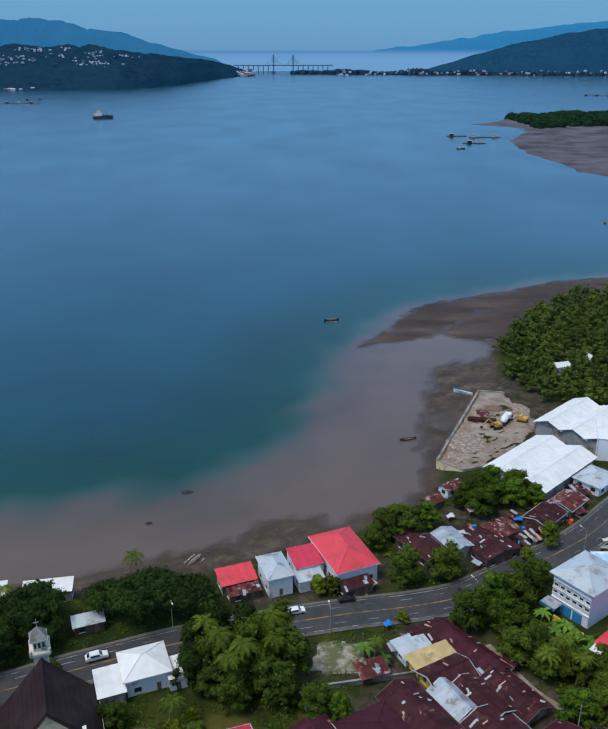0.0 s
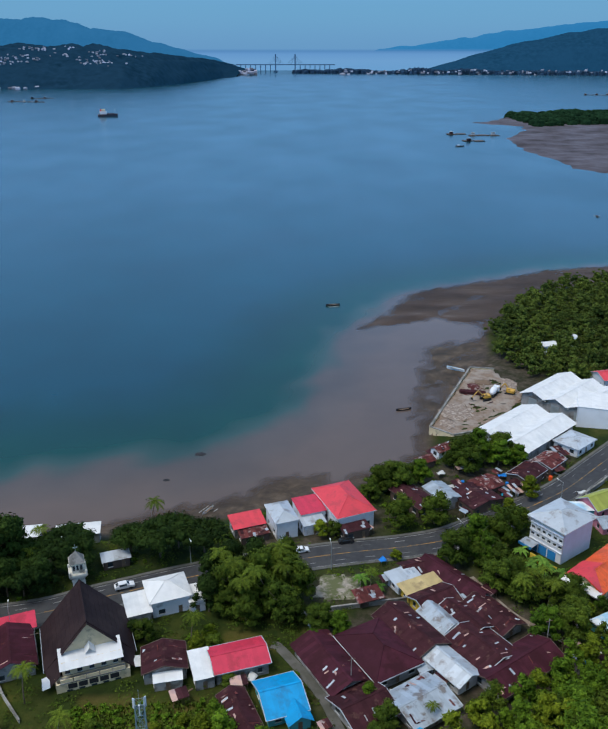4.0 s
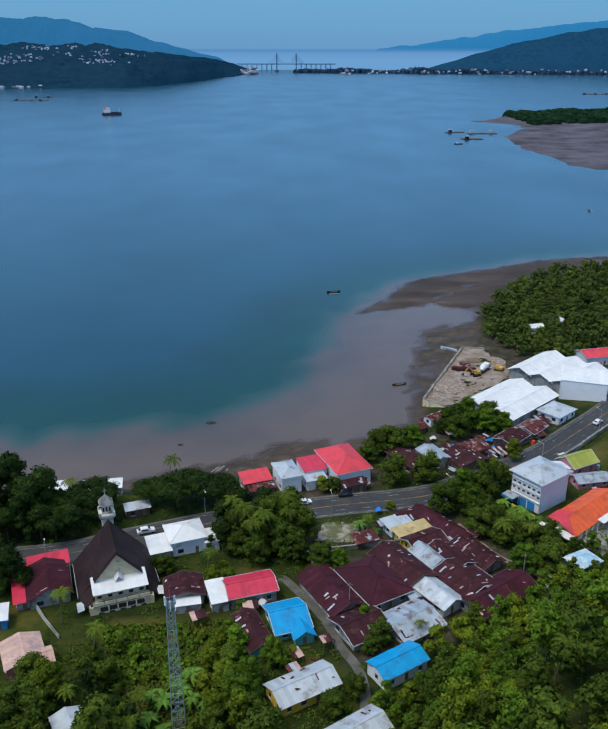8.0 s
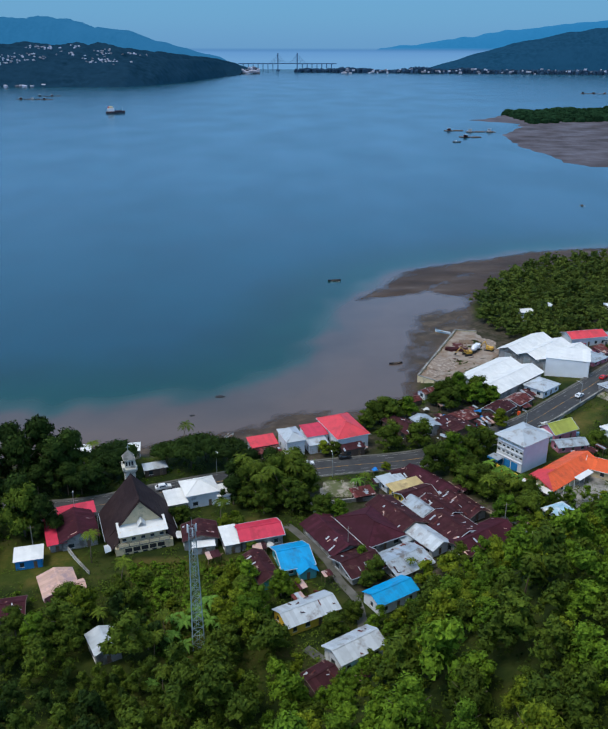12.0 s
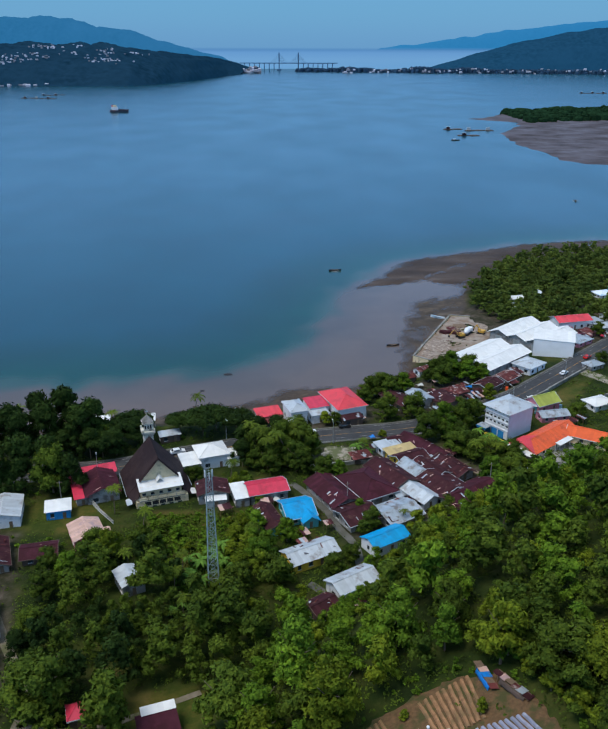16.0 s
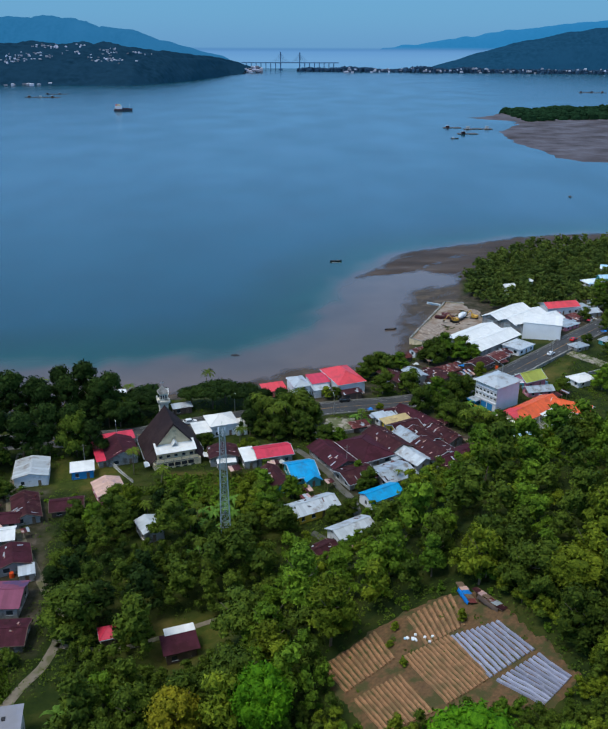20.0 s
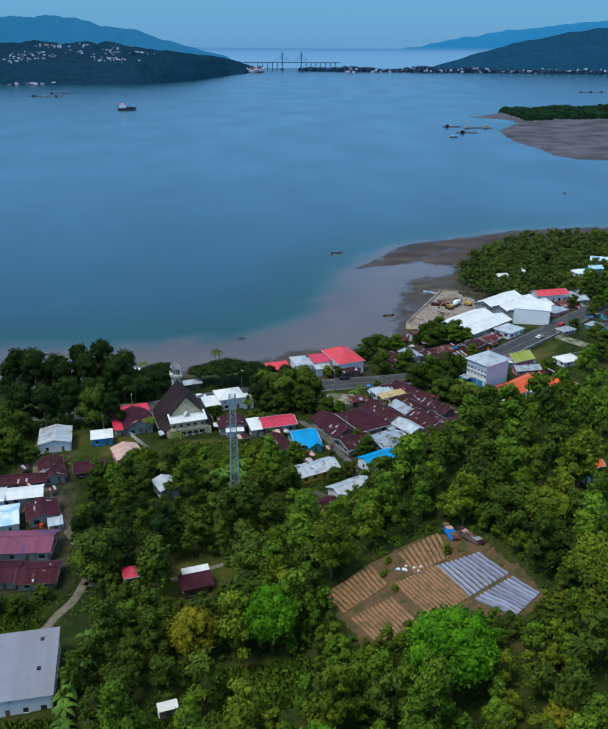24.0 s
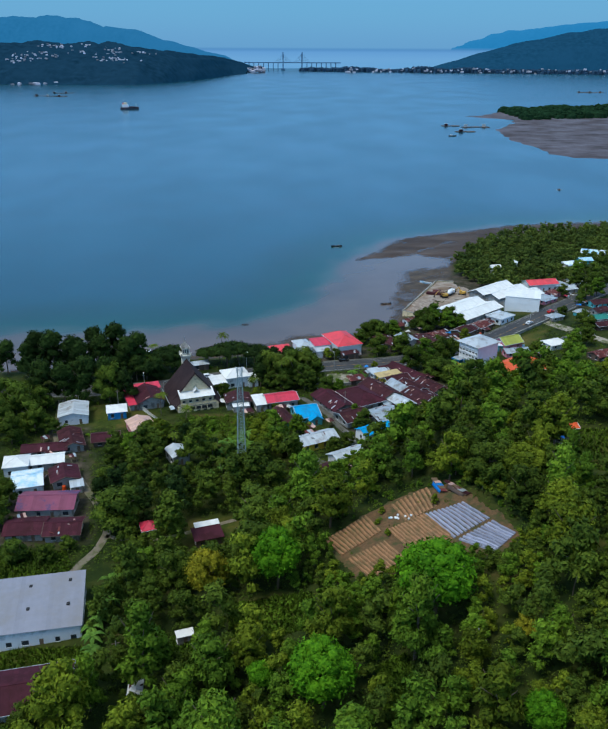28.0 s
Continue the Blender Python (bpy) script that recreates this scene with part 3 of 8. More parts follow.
def ridge(name, crest, depth, colour, label, seed, rough=1.0, haze_glow=0.0):
    """A range of hills: crest points (x, y, height), falling off in front and behind over depth metres."""
    xs = np.array([c[0] for c in crest], float)
    t = np.linspace(0, 1, 150)
    u = np.interp(t, np.linspace(0, 1, len(crest)), xs)
    cy = np.interp(u, xs, [c[1] for c in crest])
    ch = np.interp(u, xs, [c[2] for c in crest])
    rows, nr = [], 22
    for k in range(nr + 1):
        v = -1 + 1.5 * k / nr
        fall = np.cos(np.clip(v, -1, 1) * math.pi / 2) ** 0.75
        h = ch * fall * (1 + 0.10 * rough * waves(u, v * depth + 0 * u, seed, 260) + 0.03 * rough * waves(u, v * depth + 0 * u, seed + 1, 60)) - 1.5
        rows.append(np.stack([u, cy + v * depth, h], 1))
    v = np.concatenate(rows)
    m = len(u)
    i = (np.arange(nr)[:, None] * m + np.arange(m - 1)[None]).ravel()
    me = mesh_from(name, v, np.stack([i, i + 1, i + m + 1, i + m], 1), True)
    mat = material(name + "_hazed_cover", colour, 0.95, vary=0.30 if haze_glow > 0.2 else 0.75, grain=0.045, stain=tuple(c * 1.35 for c in colour), stain_amount=0.4, stain_scale=0.004, bump=0, stain_soft=0.3, spec=0.0)
    # distance haze put in as blue emission, on top of the bluish base colour
    if haze_glow:
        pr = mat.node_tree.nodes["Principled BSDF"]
        pr.inputs["Emission Color"].default_value, pr.inputs["Emission Strength"].default_value = (0.045, 0.29, 0.60, 1), haze_glow
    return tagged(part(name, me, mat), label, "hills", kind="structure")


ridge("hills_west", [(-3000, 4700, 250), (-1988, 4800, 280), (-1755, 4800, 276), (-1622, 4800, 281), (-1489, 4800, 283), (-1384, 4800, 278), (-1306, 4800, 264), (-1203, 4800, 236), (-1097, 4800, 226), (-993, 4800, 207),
                     (-889, 4800, 168), (-705, 4800, 121), (-626, 4800, 100), (-506, 4800, 80), (-430, 4800, 30)], 300, (0.014, 0.036, 0.062), "long forested mountain ridge with blue haze in its colour", 11, 0.45, 0.40)
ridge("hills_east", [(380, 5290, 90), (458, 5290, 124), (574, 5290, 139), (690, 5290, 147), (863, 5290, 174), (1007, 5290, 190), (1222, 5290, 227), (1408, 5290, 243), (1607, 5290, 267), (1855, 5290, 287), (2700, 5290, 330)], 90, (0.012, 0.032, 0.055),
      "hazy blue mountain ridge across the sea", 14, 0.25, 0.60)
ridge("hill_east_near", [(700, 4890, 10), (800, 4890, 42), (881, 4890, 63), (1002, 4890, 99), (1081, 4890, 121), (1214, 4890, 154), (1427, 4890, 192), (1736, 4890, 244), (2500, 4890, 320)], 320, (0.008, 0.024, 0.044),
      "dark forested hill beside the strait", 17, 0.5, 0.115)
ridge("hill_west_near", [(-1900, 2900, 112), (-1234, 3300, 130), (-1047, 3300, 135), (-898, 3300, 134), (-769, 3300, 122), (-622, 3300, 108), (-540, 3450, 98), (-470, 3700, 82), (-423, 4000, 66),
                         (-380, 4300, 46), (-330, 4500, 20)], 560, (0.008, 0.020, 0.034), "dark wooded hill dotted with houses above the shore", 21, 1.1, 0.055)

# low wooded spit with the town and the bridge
# tree green shifted to blue: the haze of distance is in the base colour
tree_far = material("hazed_tree_belt", (0.024, 0.050, 0.088), 0.95, vary=0.5, grain=0.05, bump=0, spec=0.0, per_island=0.3)


def belt(name, line, width, height, label, seed, mat=tree_far, step=9):
    """A belt of far woods: many small uneven crowns along a line, joined."""
    r = np.random.RandomState(seed)
    verts, faces = [], []
    pts = [Vector((*q, 0)) for q in line]
    for p0, p1 in zip(pts, pts[1:]):
        k = max(2, int((p1 - p0).length / step))
        for i in range(k * max(1, int(width / step / 1.4))):
            c = p0.lerp(p1, r.rand()) + Vector((0, (r.rand() - 0.5) * width, 0))
            h, w = height * r.uniform(0.45, 1.1) * (0.75 + 0.35 * float(waves(c.x, 0.0, seed, 260))), step * r.uniform(0.7, 1.3)
            b0 = len(verts)
            for q in range(7):
                an = q / 7 * 6.283
                verts.append((c.x + w * math.cos(an) * r.uniform(0.8, 1.2), c.y + w * math.sin(an), -0.5))
                verts.append((c.x + 0.8 * w * math.cos(an) * r.uniform(0.7, 1.2), c.y + 0.8 * w * math.sin(an), h * r.uniform(0.6, 0.9)))
            verts.append((c.x, c.y, h))
            for q in range(7):
                q2 = (q + 1) % 7
                faces.append((b0 + 2 * q, b0 + 2 * q2, b0 + 2 * q2 + 1, b0 + 2 * q + 1))
                faces.append((b0 + 2 * q + 1, b0 + 2 * q2 + 1, b0 + 14))
    return tagged(part(name, mesh_from(name, verts, faces), mat), label, "woods", kind="stuff")


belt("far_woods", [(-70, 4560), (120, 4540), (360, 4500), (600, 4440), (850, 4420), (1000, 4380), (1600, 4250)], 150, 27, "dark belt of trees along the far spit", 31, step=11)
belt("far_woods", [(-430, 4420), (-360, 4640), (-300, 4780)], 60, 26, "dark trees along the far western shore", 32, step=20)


def far_houses(name, count, seed, place, size, label):
    r = np.random.RandomState(seed)
    verts, faces = [], []
    for _ in range(count):
        x, y, z = place(r)
        w, dd, hh = size * r.uniform(0.6, 1.7), size * r.uniform(0.5, 1), size * r.uniform(0.22, 0.5)
        b0 = len(verts)
        verts += [(x + sx * w / 2, y + sy * dd / 2, z + sz * hh) for sz in (-0.6, 1) for sx, sy in ((-1, -1), (1, -1), (1, 1), (-1, 1))]
        verts += [(x - w / 2, y, z + hh * 1.5), (x + w / 2, y, z + hh * 1.5)]
        faces += [tuple(b0 + i for i in f) for f in ((0, 1, 5, 4), (1, 2, 6, 5), (2, 3, 7, 6), (3, 0, 4, 7), (4, 5, 9, 8), (6, 7, 8, 9), (5, 6, 9), (7, 4, 8))]
    return tagged(part(name, mesh_from(name, verts, faces), M["far_shore_wall"]), label, "houses", kind="stuff")


KNOTS = np.random.RandomState(40).uniform((-1330, -0.74), (-640, -0.12), (24, 2))


def on_hill(r):
    kx, kv = KNOTS[r.randint(0, len(KNOTS))]
    x, v = kx + r.normal() * 26, np.clip(kv + r.normal() * 0.03, -0.85, -0.08)
    ch = np.interp(x, [-1234, -898, -769, -622], [130, 134, 122, 108])
    return x, 3300 + v * 560, ch * math.cos(v * math.pi / 2) ** 0.75 + 3


far_houses("hillside_houses", 230, 41, on_hill, 5.4, "pale scattered houses on the dark hillside")
far_houses("shore_houses", 46, 42, lambda r: (lambda t: (-1010 + 500 * t, 2640 + 1700 * t ** 2.0 + 60 * r.rand(), 3))(r.rand()), 9, "small pale houses at the foot of the far hill")
far_houses("town_houses", 60, 43, lambda r: (r.uniform(-480, -250), r.uniform(4200, 4300), 2 + 26 * r.rand() ** 2), 15, "cluster of pale town buildings at the strait")
far_houses("spit_houses", 70, 44, lambda r: (r.uniform(150, 1600), r.uniform(4180, 4330), r.uniform(2, 24)), 9, "pale buildings among the trees of the far spit")


# cable-stayed bridge over the strait
def bridge():
    root = empty("bridge", pose(-116, 4760, 0, 0, 0, 4), "distant cable-stayed road bridge with two pylons", "bridge")
    steel = material("bridge_concrete", (0.085, 0.16, 0.26), 0.9, vary=0.1, bump=0, spec=0.0)
    bar("deck", steel, root, 560, 14, 4.5, pose(0, 0, 40))
    for px in (-55, 55):
        for side in (-9, 9):
            bar("pylon_leg", steel, root, 5.0, 4.0, 96, pose(px, side, 48))
        bar("pylon_crossbeam", steel, root, 5, 18, 4, pose(px, 0, 84))
        bar("pile_cap", steel, root, 22, 30, 9, pose(px, 0, 3))
        for k in range(1, 5):
            for sgn in (-1, 1):
                bm = bmesh.new()
                rod(bm, (px, 0, 95 - 6 * k), (px + sgn * (58 - 11 * k), 0, 42), 0.5, 4)
                part("stay_cable", bm, steel, root)
    for k in range(-9, 10):
        if abs(k * 28) > 75:
            bar("pier", steel, root, 4, 8, 40, pose(k * 28, 0, 19))


bridge()

# mangrove point with its bare mud on the right
mangrove_far = material("mangrove_leaves", (0.012, 0.030, 0.014), 0.9, vary=0.5, grain=0.25, bump=0, spec=0.0, per_island=0.3)
belt("mangrove_woods", [(395, 1500), (450, 1530), (560, 1560), (760, 1600)], 230, 15, "dark green mangrove wood on the point", 51, mangrove_far, 8)
SPIT = [(296, 1470), (330, 1490), (420, 1640), (800, 1700), (800, 800), (318, 846), (304, 880), (300, 960), (288, 1050), (300, 1200), (360, 1330), (372, 1400), (330, 1440)]
xs, ys = np.arange(270, 801, 10.0), np.arange(800, 1701, 12.0)
me, gx, gy = tensor("mudflat", xs, ys, lambda x, y: np.clip(inside(SPIT, x, y) / 14, -1, 1) * 0.7 + 0.25 * waves(x, y, 71, 90) + 0.12 * waves(x, y, 72, 30))
flat_mat = material("tidal_mud", (0.060, 0.050, 0.054), 0.85, vary=0.45, grain=0.04, spec=0.1, stain=(0.135, 0.128, 0.155), stain_amount=0.42, stain_scale=0.022, bump=0, stain_soft=0.3)
tagged(part("mudflat", me, flat_mat), "bare grey-brown tidal flat beside the mangrove point", "mudflat", kind="structure")


# ---------------------------------------------------------------- road
def spline(points, per=10):
    out, pts = [], [Vector((*q, 0)) for q in points]
    pts = [2 * pts[0] - pts[1]] + pts + [2 * pts[-1] - pts[-2]]
    for a0, a1, a2, a3 in zip(pts, pts[1:], pts[2:], pts[3:]):
        for k in range(per):
            t = k / per
            out.append(0.5 * (2 * a1 + (a2 - a0) * t + (2 * a0 - 5 * a1 + 4 * a2 - a3) * t * t + (3 * a1 - a0 - 3 * a2 + a3) * t ** 3))
    return out + [pts[-2]]


def ribbon(name, points, left, right, lift, mat, thick=0.5, follow=False, per=8):
    """A strip along a line, from `left` to `right` of it, lift above the ground, with sides."""
    line = spline(points, per)
    verts, faces = [], []
    for k, q in enumerate(line):
        d = (line[min(k + 1, len(line) - 1)] - line[max(k - 1, 0)]).normalized()
        nrm = Vector((-d.y, d.x, 0))
        zc = float(land(q.x, q.y))
        for off in (left, right):
            w = q + nrm * off
            z = (float(land(w.x, w.y)) if follow else zc) + lift
            verts += [(w.x, w.y, z - thick), (w.x, w.y, z)]
    for k in range(len(line) - 1):
        a0, b0 = 4 * k, 4 * k + 4
        faces += [(a0 + 3, a0 + 1, b0 + 1, b0 + 3), (a0 + 1, a0, b0, b0 + 1), (a0 + 2, a0 + 3, b0 + 3, b0 + 2)]
    return part(name, mesh_from(name, verts, faces), mat)


ROAD = [(-260, 95), (-150, 112), (-109, 119), (-68.5, 123.8), (-49.5, 131.2), (-30, 139), (-15, 143.5), (0, 147.2), (11, 149.5), (26, 152), (38, 155.5), (50, 163), (66, 173), (77, 181),
        (90, 193.5), (104, 207), (125, 229), (160, 262), (260, 340)]
tagged(ribbon("road", ROAD, 4.7, -4.7, 0.30, M["asphalt"], 1.2), "grey asphalt coast road with worn lane lines", "road", kind="structure")
tagged(ribbon("pavement", ROAD, 5.6, 4.7, 0.42, M["kerb"], 1.2), "concrete kerb and footway along the road", "pavement", kind="structure")
tagged(ribbon("pavement", ROAD, -4.7, -5.5, 0.42, M["kerb"], 1.2), "concrete kerb and footway along the road", "pavement", kind="structure")
tagged(ribbon("road_marking", ROAD, 0.14, -0.14, 0.306, M["line_yellow"], 0.05), "faded yellow centre line", "road marking", kind="structure")
for edge in (4.3, -4.3):
    tagged(ribbon("road_marking", ROAD, edge + 0.09, edge - 0.09, 0.306, M["line_white"], 0.05), "white edge line", "road marking", kind="structure")
line = spline(ROAD, 12)
run = 0.0
for q0, q1 in zip(line, line[1:]):
    run += (q1 - q0).length
    if run > 8 and -140 < q0.x < 140:
        run = 0
        d = (q1 - q0).normalized()
        nrm = Vector((-d.y, d.x, 0))
        for off in (2.6, -2.6):
            w = q0 + nrm * off
            ob = bar("lane_dash", M["line_white"], None, 3.0, 0.16, 0.02, Matrix.Translation((w.x, w.y, float(land(q0.x, q0.y)) + 0.302)) @ Matrix.Rotation(math.atan2(d.y, d.x), 4, "Z"))
            tagged(ob, "white dash between two lanes", "road marking", "lane dashes", "structure")
tagged(ribbon("track", [(-66, -6), (-61.5, 9.7), (-58.5, 18), (-59, 30), (-69, 46.3), (-79, 62.8), (-88, 80), (-96, 112)], 1.1, -1.1, 0.08, M["gravel_path"], 0.4, True), "pale dirt track between the houses", "track", kind="structure")
tagged(ribbon("track", [(-58, 23), (-51.8, 21.7), (-44, 22), (-37.7, 24.4), (-24, 31.5)], 0.7, -0.7, 0.08, M["gravel_path"], 0.4, True), "narrow pale footpath to the small house", "track", kind="structure")
tagged(ribbon("lane", [(-8, 114), (-5.9, 112.5), (2.6, 99), (6, 90), (9.9, 81.8), (10, 70), (4, 62), (-2.2, 66.5)], 1.1, -1.1, 0.10, M["kerb"], 0.4, True), "narrow concrete village lane", "lane", kind="structure")
tagged(ribbon("lane", [(40, 138), (46.9, 123.7), (56.7, 113.7), (55.5, 105)], 0.8, -0.8, 0.10, M["dirt"], 0.4, True), "narrow concrete lane behind the houses", "lane", kind="structure")


# ---------------------------------------------------------------- houses
FOOT = []          # footprints kept clear of trees


def wall_mesh(length, height, th, holes):
    """A wall along x from 0, with openings (x0, x1, z0, z1) through it, as one closed shell."""
    xs = sorted({0.0, length, *(v for h in holes for v in h[:2])})
    zs = sorted({0.0, height, *(v for h in holes for v in h[2:])})
    nx, nz = len(xs), len(zs)
    verts = [(x, y, z) for y in (0.0, th) for z in zs for x in xs]
    at = lambda i, k, b: b * nx * nz + k * nx + i  # noqa: E731

    def solid(i, k):
        if not (0 <= i < nx - 1 and 0 <= k < nz - 1):
            return False
        cx, cz = (xs[i] + xs[i + 1]) / 2, (zs[k] + zs[k + 1]) / 2
        return not any(h[0] < cx < h[1] and h[2] < cz < h[3] for h in holes)

    faces = []
    for i in range(nx - 1):
        for k in range(nz - 1):
            if solid(i, k):
                faces.append((at(i, k, 0), at(i + 1, k, 0), at(i + 1, k + 1, 0), at(i, k + 1, 0)))
                faces.append((at(i, k + 1, 1), at(i + 1, k + 1, 1), at(i + 1, k, 1), at(i, k, 1)))
                if not solid(i - 1, k):
                    faces.append((at(i, k, 1), at(i, k, 0), at(i, k + 1, 0), at(i, k + 1, 1)))
                if not solid(i + 1, k):
                    faces.append((at(i + 1, k, 0), at(i + 1, k, 1), at(i + 1, k + 1, 1), at(i + 1, k + 1, 0)))
                if not solid(i, k - 1):
                    faces.append((at(i, k, 1), at(i + 1, k, 1), at(i + 1, k, 0), at(i, k, 0)))
                if not solid(i, k + 1):
                    faces.append((at(i, k + 1, 0), at(i + 1, k + 1, 0), at(i + 1, k + 1, 1), at(i, k + 1, 1)))
    used = sorted({q for f in faces for q in f})
    new_at = {q: j for j, q in enumerate(used)}
    return mesh_from("wall", [verts[q] for q in used], [tuple(new_at[q] for q in f) for f in faces])


def add_walls(root, w, d, h, wall_mat, storeys=1, frame_mat=None, door=True, rng=random, low=-1.0, density=3.2, th=0.18):
    """Four walls with window and door openings, each window with a frame and a pane."""
    frame_mat = frame_mat or M["frame"]
    sides = [(-w / 2, -d / 2, 0, w), (w / 2, -d / 2, 90, d), (w / 2, d / 2, 180, w), (-w / 2, d / 2, 270, d)]
    for si, (x, y, rot, ln) in enumerate(sides):
        m = pose(x, y, 0, 0, 0, rot)
        holes, fills = [], []
        per = h / storeys
        count = max(1, int(ln / density))
        if storeys == 1:
            for k in range(count):
                cx = ln * (k + 0.5) / count
                if door and si == 0 and k == count // 2:
                    holes.append((cx - 0.45, cx + 0.45, 0.05, min(2.1, h - 0.3)))
                    fills.append(("door", *holes[-1]))
                else:
                    ww = rng.choice((0.5, 0.6, 0.75))
                    holes.append((cx - ww, cx + ww, min(0.9, h * 0.3), min(2.1, h - 0.4)))
                    fills.append(("window", *holes[-1]))
        wall = part("wall", wall_mesh(ln, h - low, th, [(a0, a1, b0 - low, b1 - low) for a0, a1, b0, b1 in holes]), wall_mat, root, "", m @ Matrix.Translation((0, 0, low)))
        for kind, x0, x1, z0, z1 in fills:
            cm = m @ Matrix.Translation(((x0 + x1) / 2, th * 0.45, (z0 + z1) / 2))
            if kind == "door":
                leaf = bar("door", M["wood"], root, x1 - x0, 0.06, z1 - z0, cm)
                bar("door_handle", M["steel"], leaf, 0.05, 0.08, 0.14, leaf.matrix_basis.inverted() @ cm @ Matrix.Translation((0.35, -0.06, 0)))
            else:
                win = bar("window", M["glass"], root, x1 - x0, 0.03, z1 - z0, cm)
                bar("window_sill", frame_mat, win, x1 - x0 + 0.2, 0.16, 0.07, win.matrix_basis.inverted() @ m @ Matrix.Translation(((x0 + x1) / 2, -0.06, z0 - 0.03)))


def gable_roof(root, L, S, z, rise, oh, mat, m0=Matrix(), sheet=1.1, cap=None, gable_mat=None, rng=random, thick=0.05, patches=0, two=True, edge=None):
    """Roof sheets on two slopes either side of a ridge along x, with a ridge cap and closed gables."""
    half = S / 2
    for side in ((-1, 1) if two else (-1,)):
        ln = math.hypot(half + oh, rise * (half + oh) / half)
        tilt = math.degrees(math.atan2(rise, half))
        cnt = max(2, round((L + 2 * oh) / sheet))
        pit = (L + 2 * oh) / cnt
        for k in range(cnt):
            x = -L / 2 - oh + pit * (k + 0.5)
            mid = (half + oh) / 2
            mm = m0 @ Matrix.Translation((x, side * mid, z + rise - rise * mid / half + (0.02 if k % 2 else 0.0) + rng.uniform(0, 0.012))) @ pose(0, 0, 0, -side * tilt, 0, 0)
            bar("roof_sheet", mat, root, pit + 0.05, ln + rng.uniform(-0.05, 0.06), thick, mm)
        for k in range(patches):
            f, x = rng.uniform(0.15, 0.9), rng.uniform(-L / 2, L / 2)
            mid = (half + oh) * f
            mm = m0 @ Matrix.Translation((x, side * mid, z + rise - rise * mid / half + 0.07)) @ pose(0, 0, 0, -side * tilt, 0, rng.choice((0, 0, 90)) + rng.uniform(-12, 12))
            bar("roof_patch", rng.choice((M["roof_zinc"], M["roof_silver"], M["roof_patchy"], M["roof_patchy"], M["roof_rust"], M["roof_rust"], M["roof_pink"])), root, rng.uniform(0.2, 0.55), rng.uniform(0.6, 2.2), 0.04, mm)
    bar("ridge_cap", cap or mat, root, L + 2 * oh, 0.5, 0.07, m0 @ Matrix.Translation((0, 0, z + rise + 0.03)))
    if edge is not None:                              # barge boards down the gables and fascias along the eaves
        for side in (-1, 1):
            ln, tilt = math.hypot(half + oh, rise * (half + oh) / half), math.degrees(math.atan2(rise, half))
            mid = (half + oh) / 2
            for end in (-1, 1):
                bar("barge_board", edge, root, 0.14, ln, 0.20, m0 @ Matrix.Translation((end * (L / 2 + oh + 0.05), side * mid, z + rise - rise * mid / half)) @ pose(0, 0, 0, -side * tilt, 0, 0))
            bar("fascia", edge, root, L + 2 * oh, 0.10, 0.20, m0 @ Matrix.Translation((0, side * (half + oh + 0.04), z - rise * oh / half - 0.02)))
    for end in (-1, 1):
        x = end * (L / 2 - 0.1)
        me = mesh_from("gable", [(x - 0.08, -half, z - 0.02), (x - 0.08, half, z - 0.02), (x - 0.08, 0, z + rise - 0.08), (x + 0.08, -half, z - 0.02), (x + 0.08, half, z - 0.02), (x + 0.08, 0, z + rise - 0.08)],
                       [(0, 1, 2), (5, 4, 3), (0, 3, 4, 1), (1, 4, 5, 2), (2, 5, 3, 0)])
        part("gable", me, gable_mat or M["brown_wall"], root, "", m0)


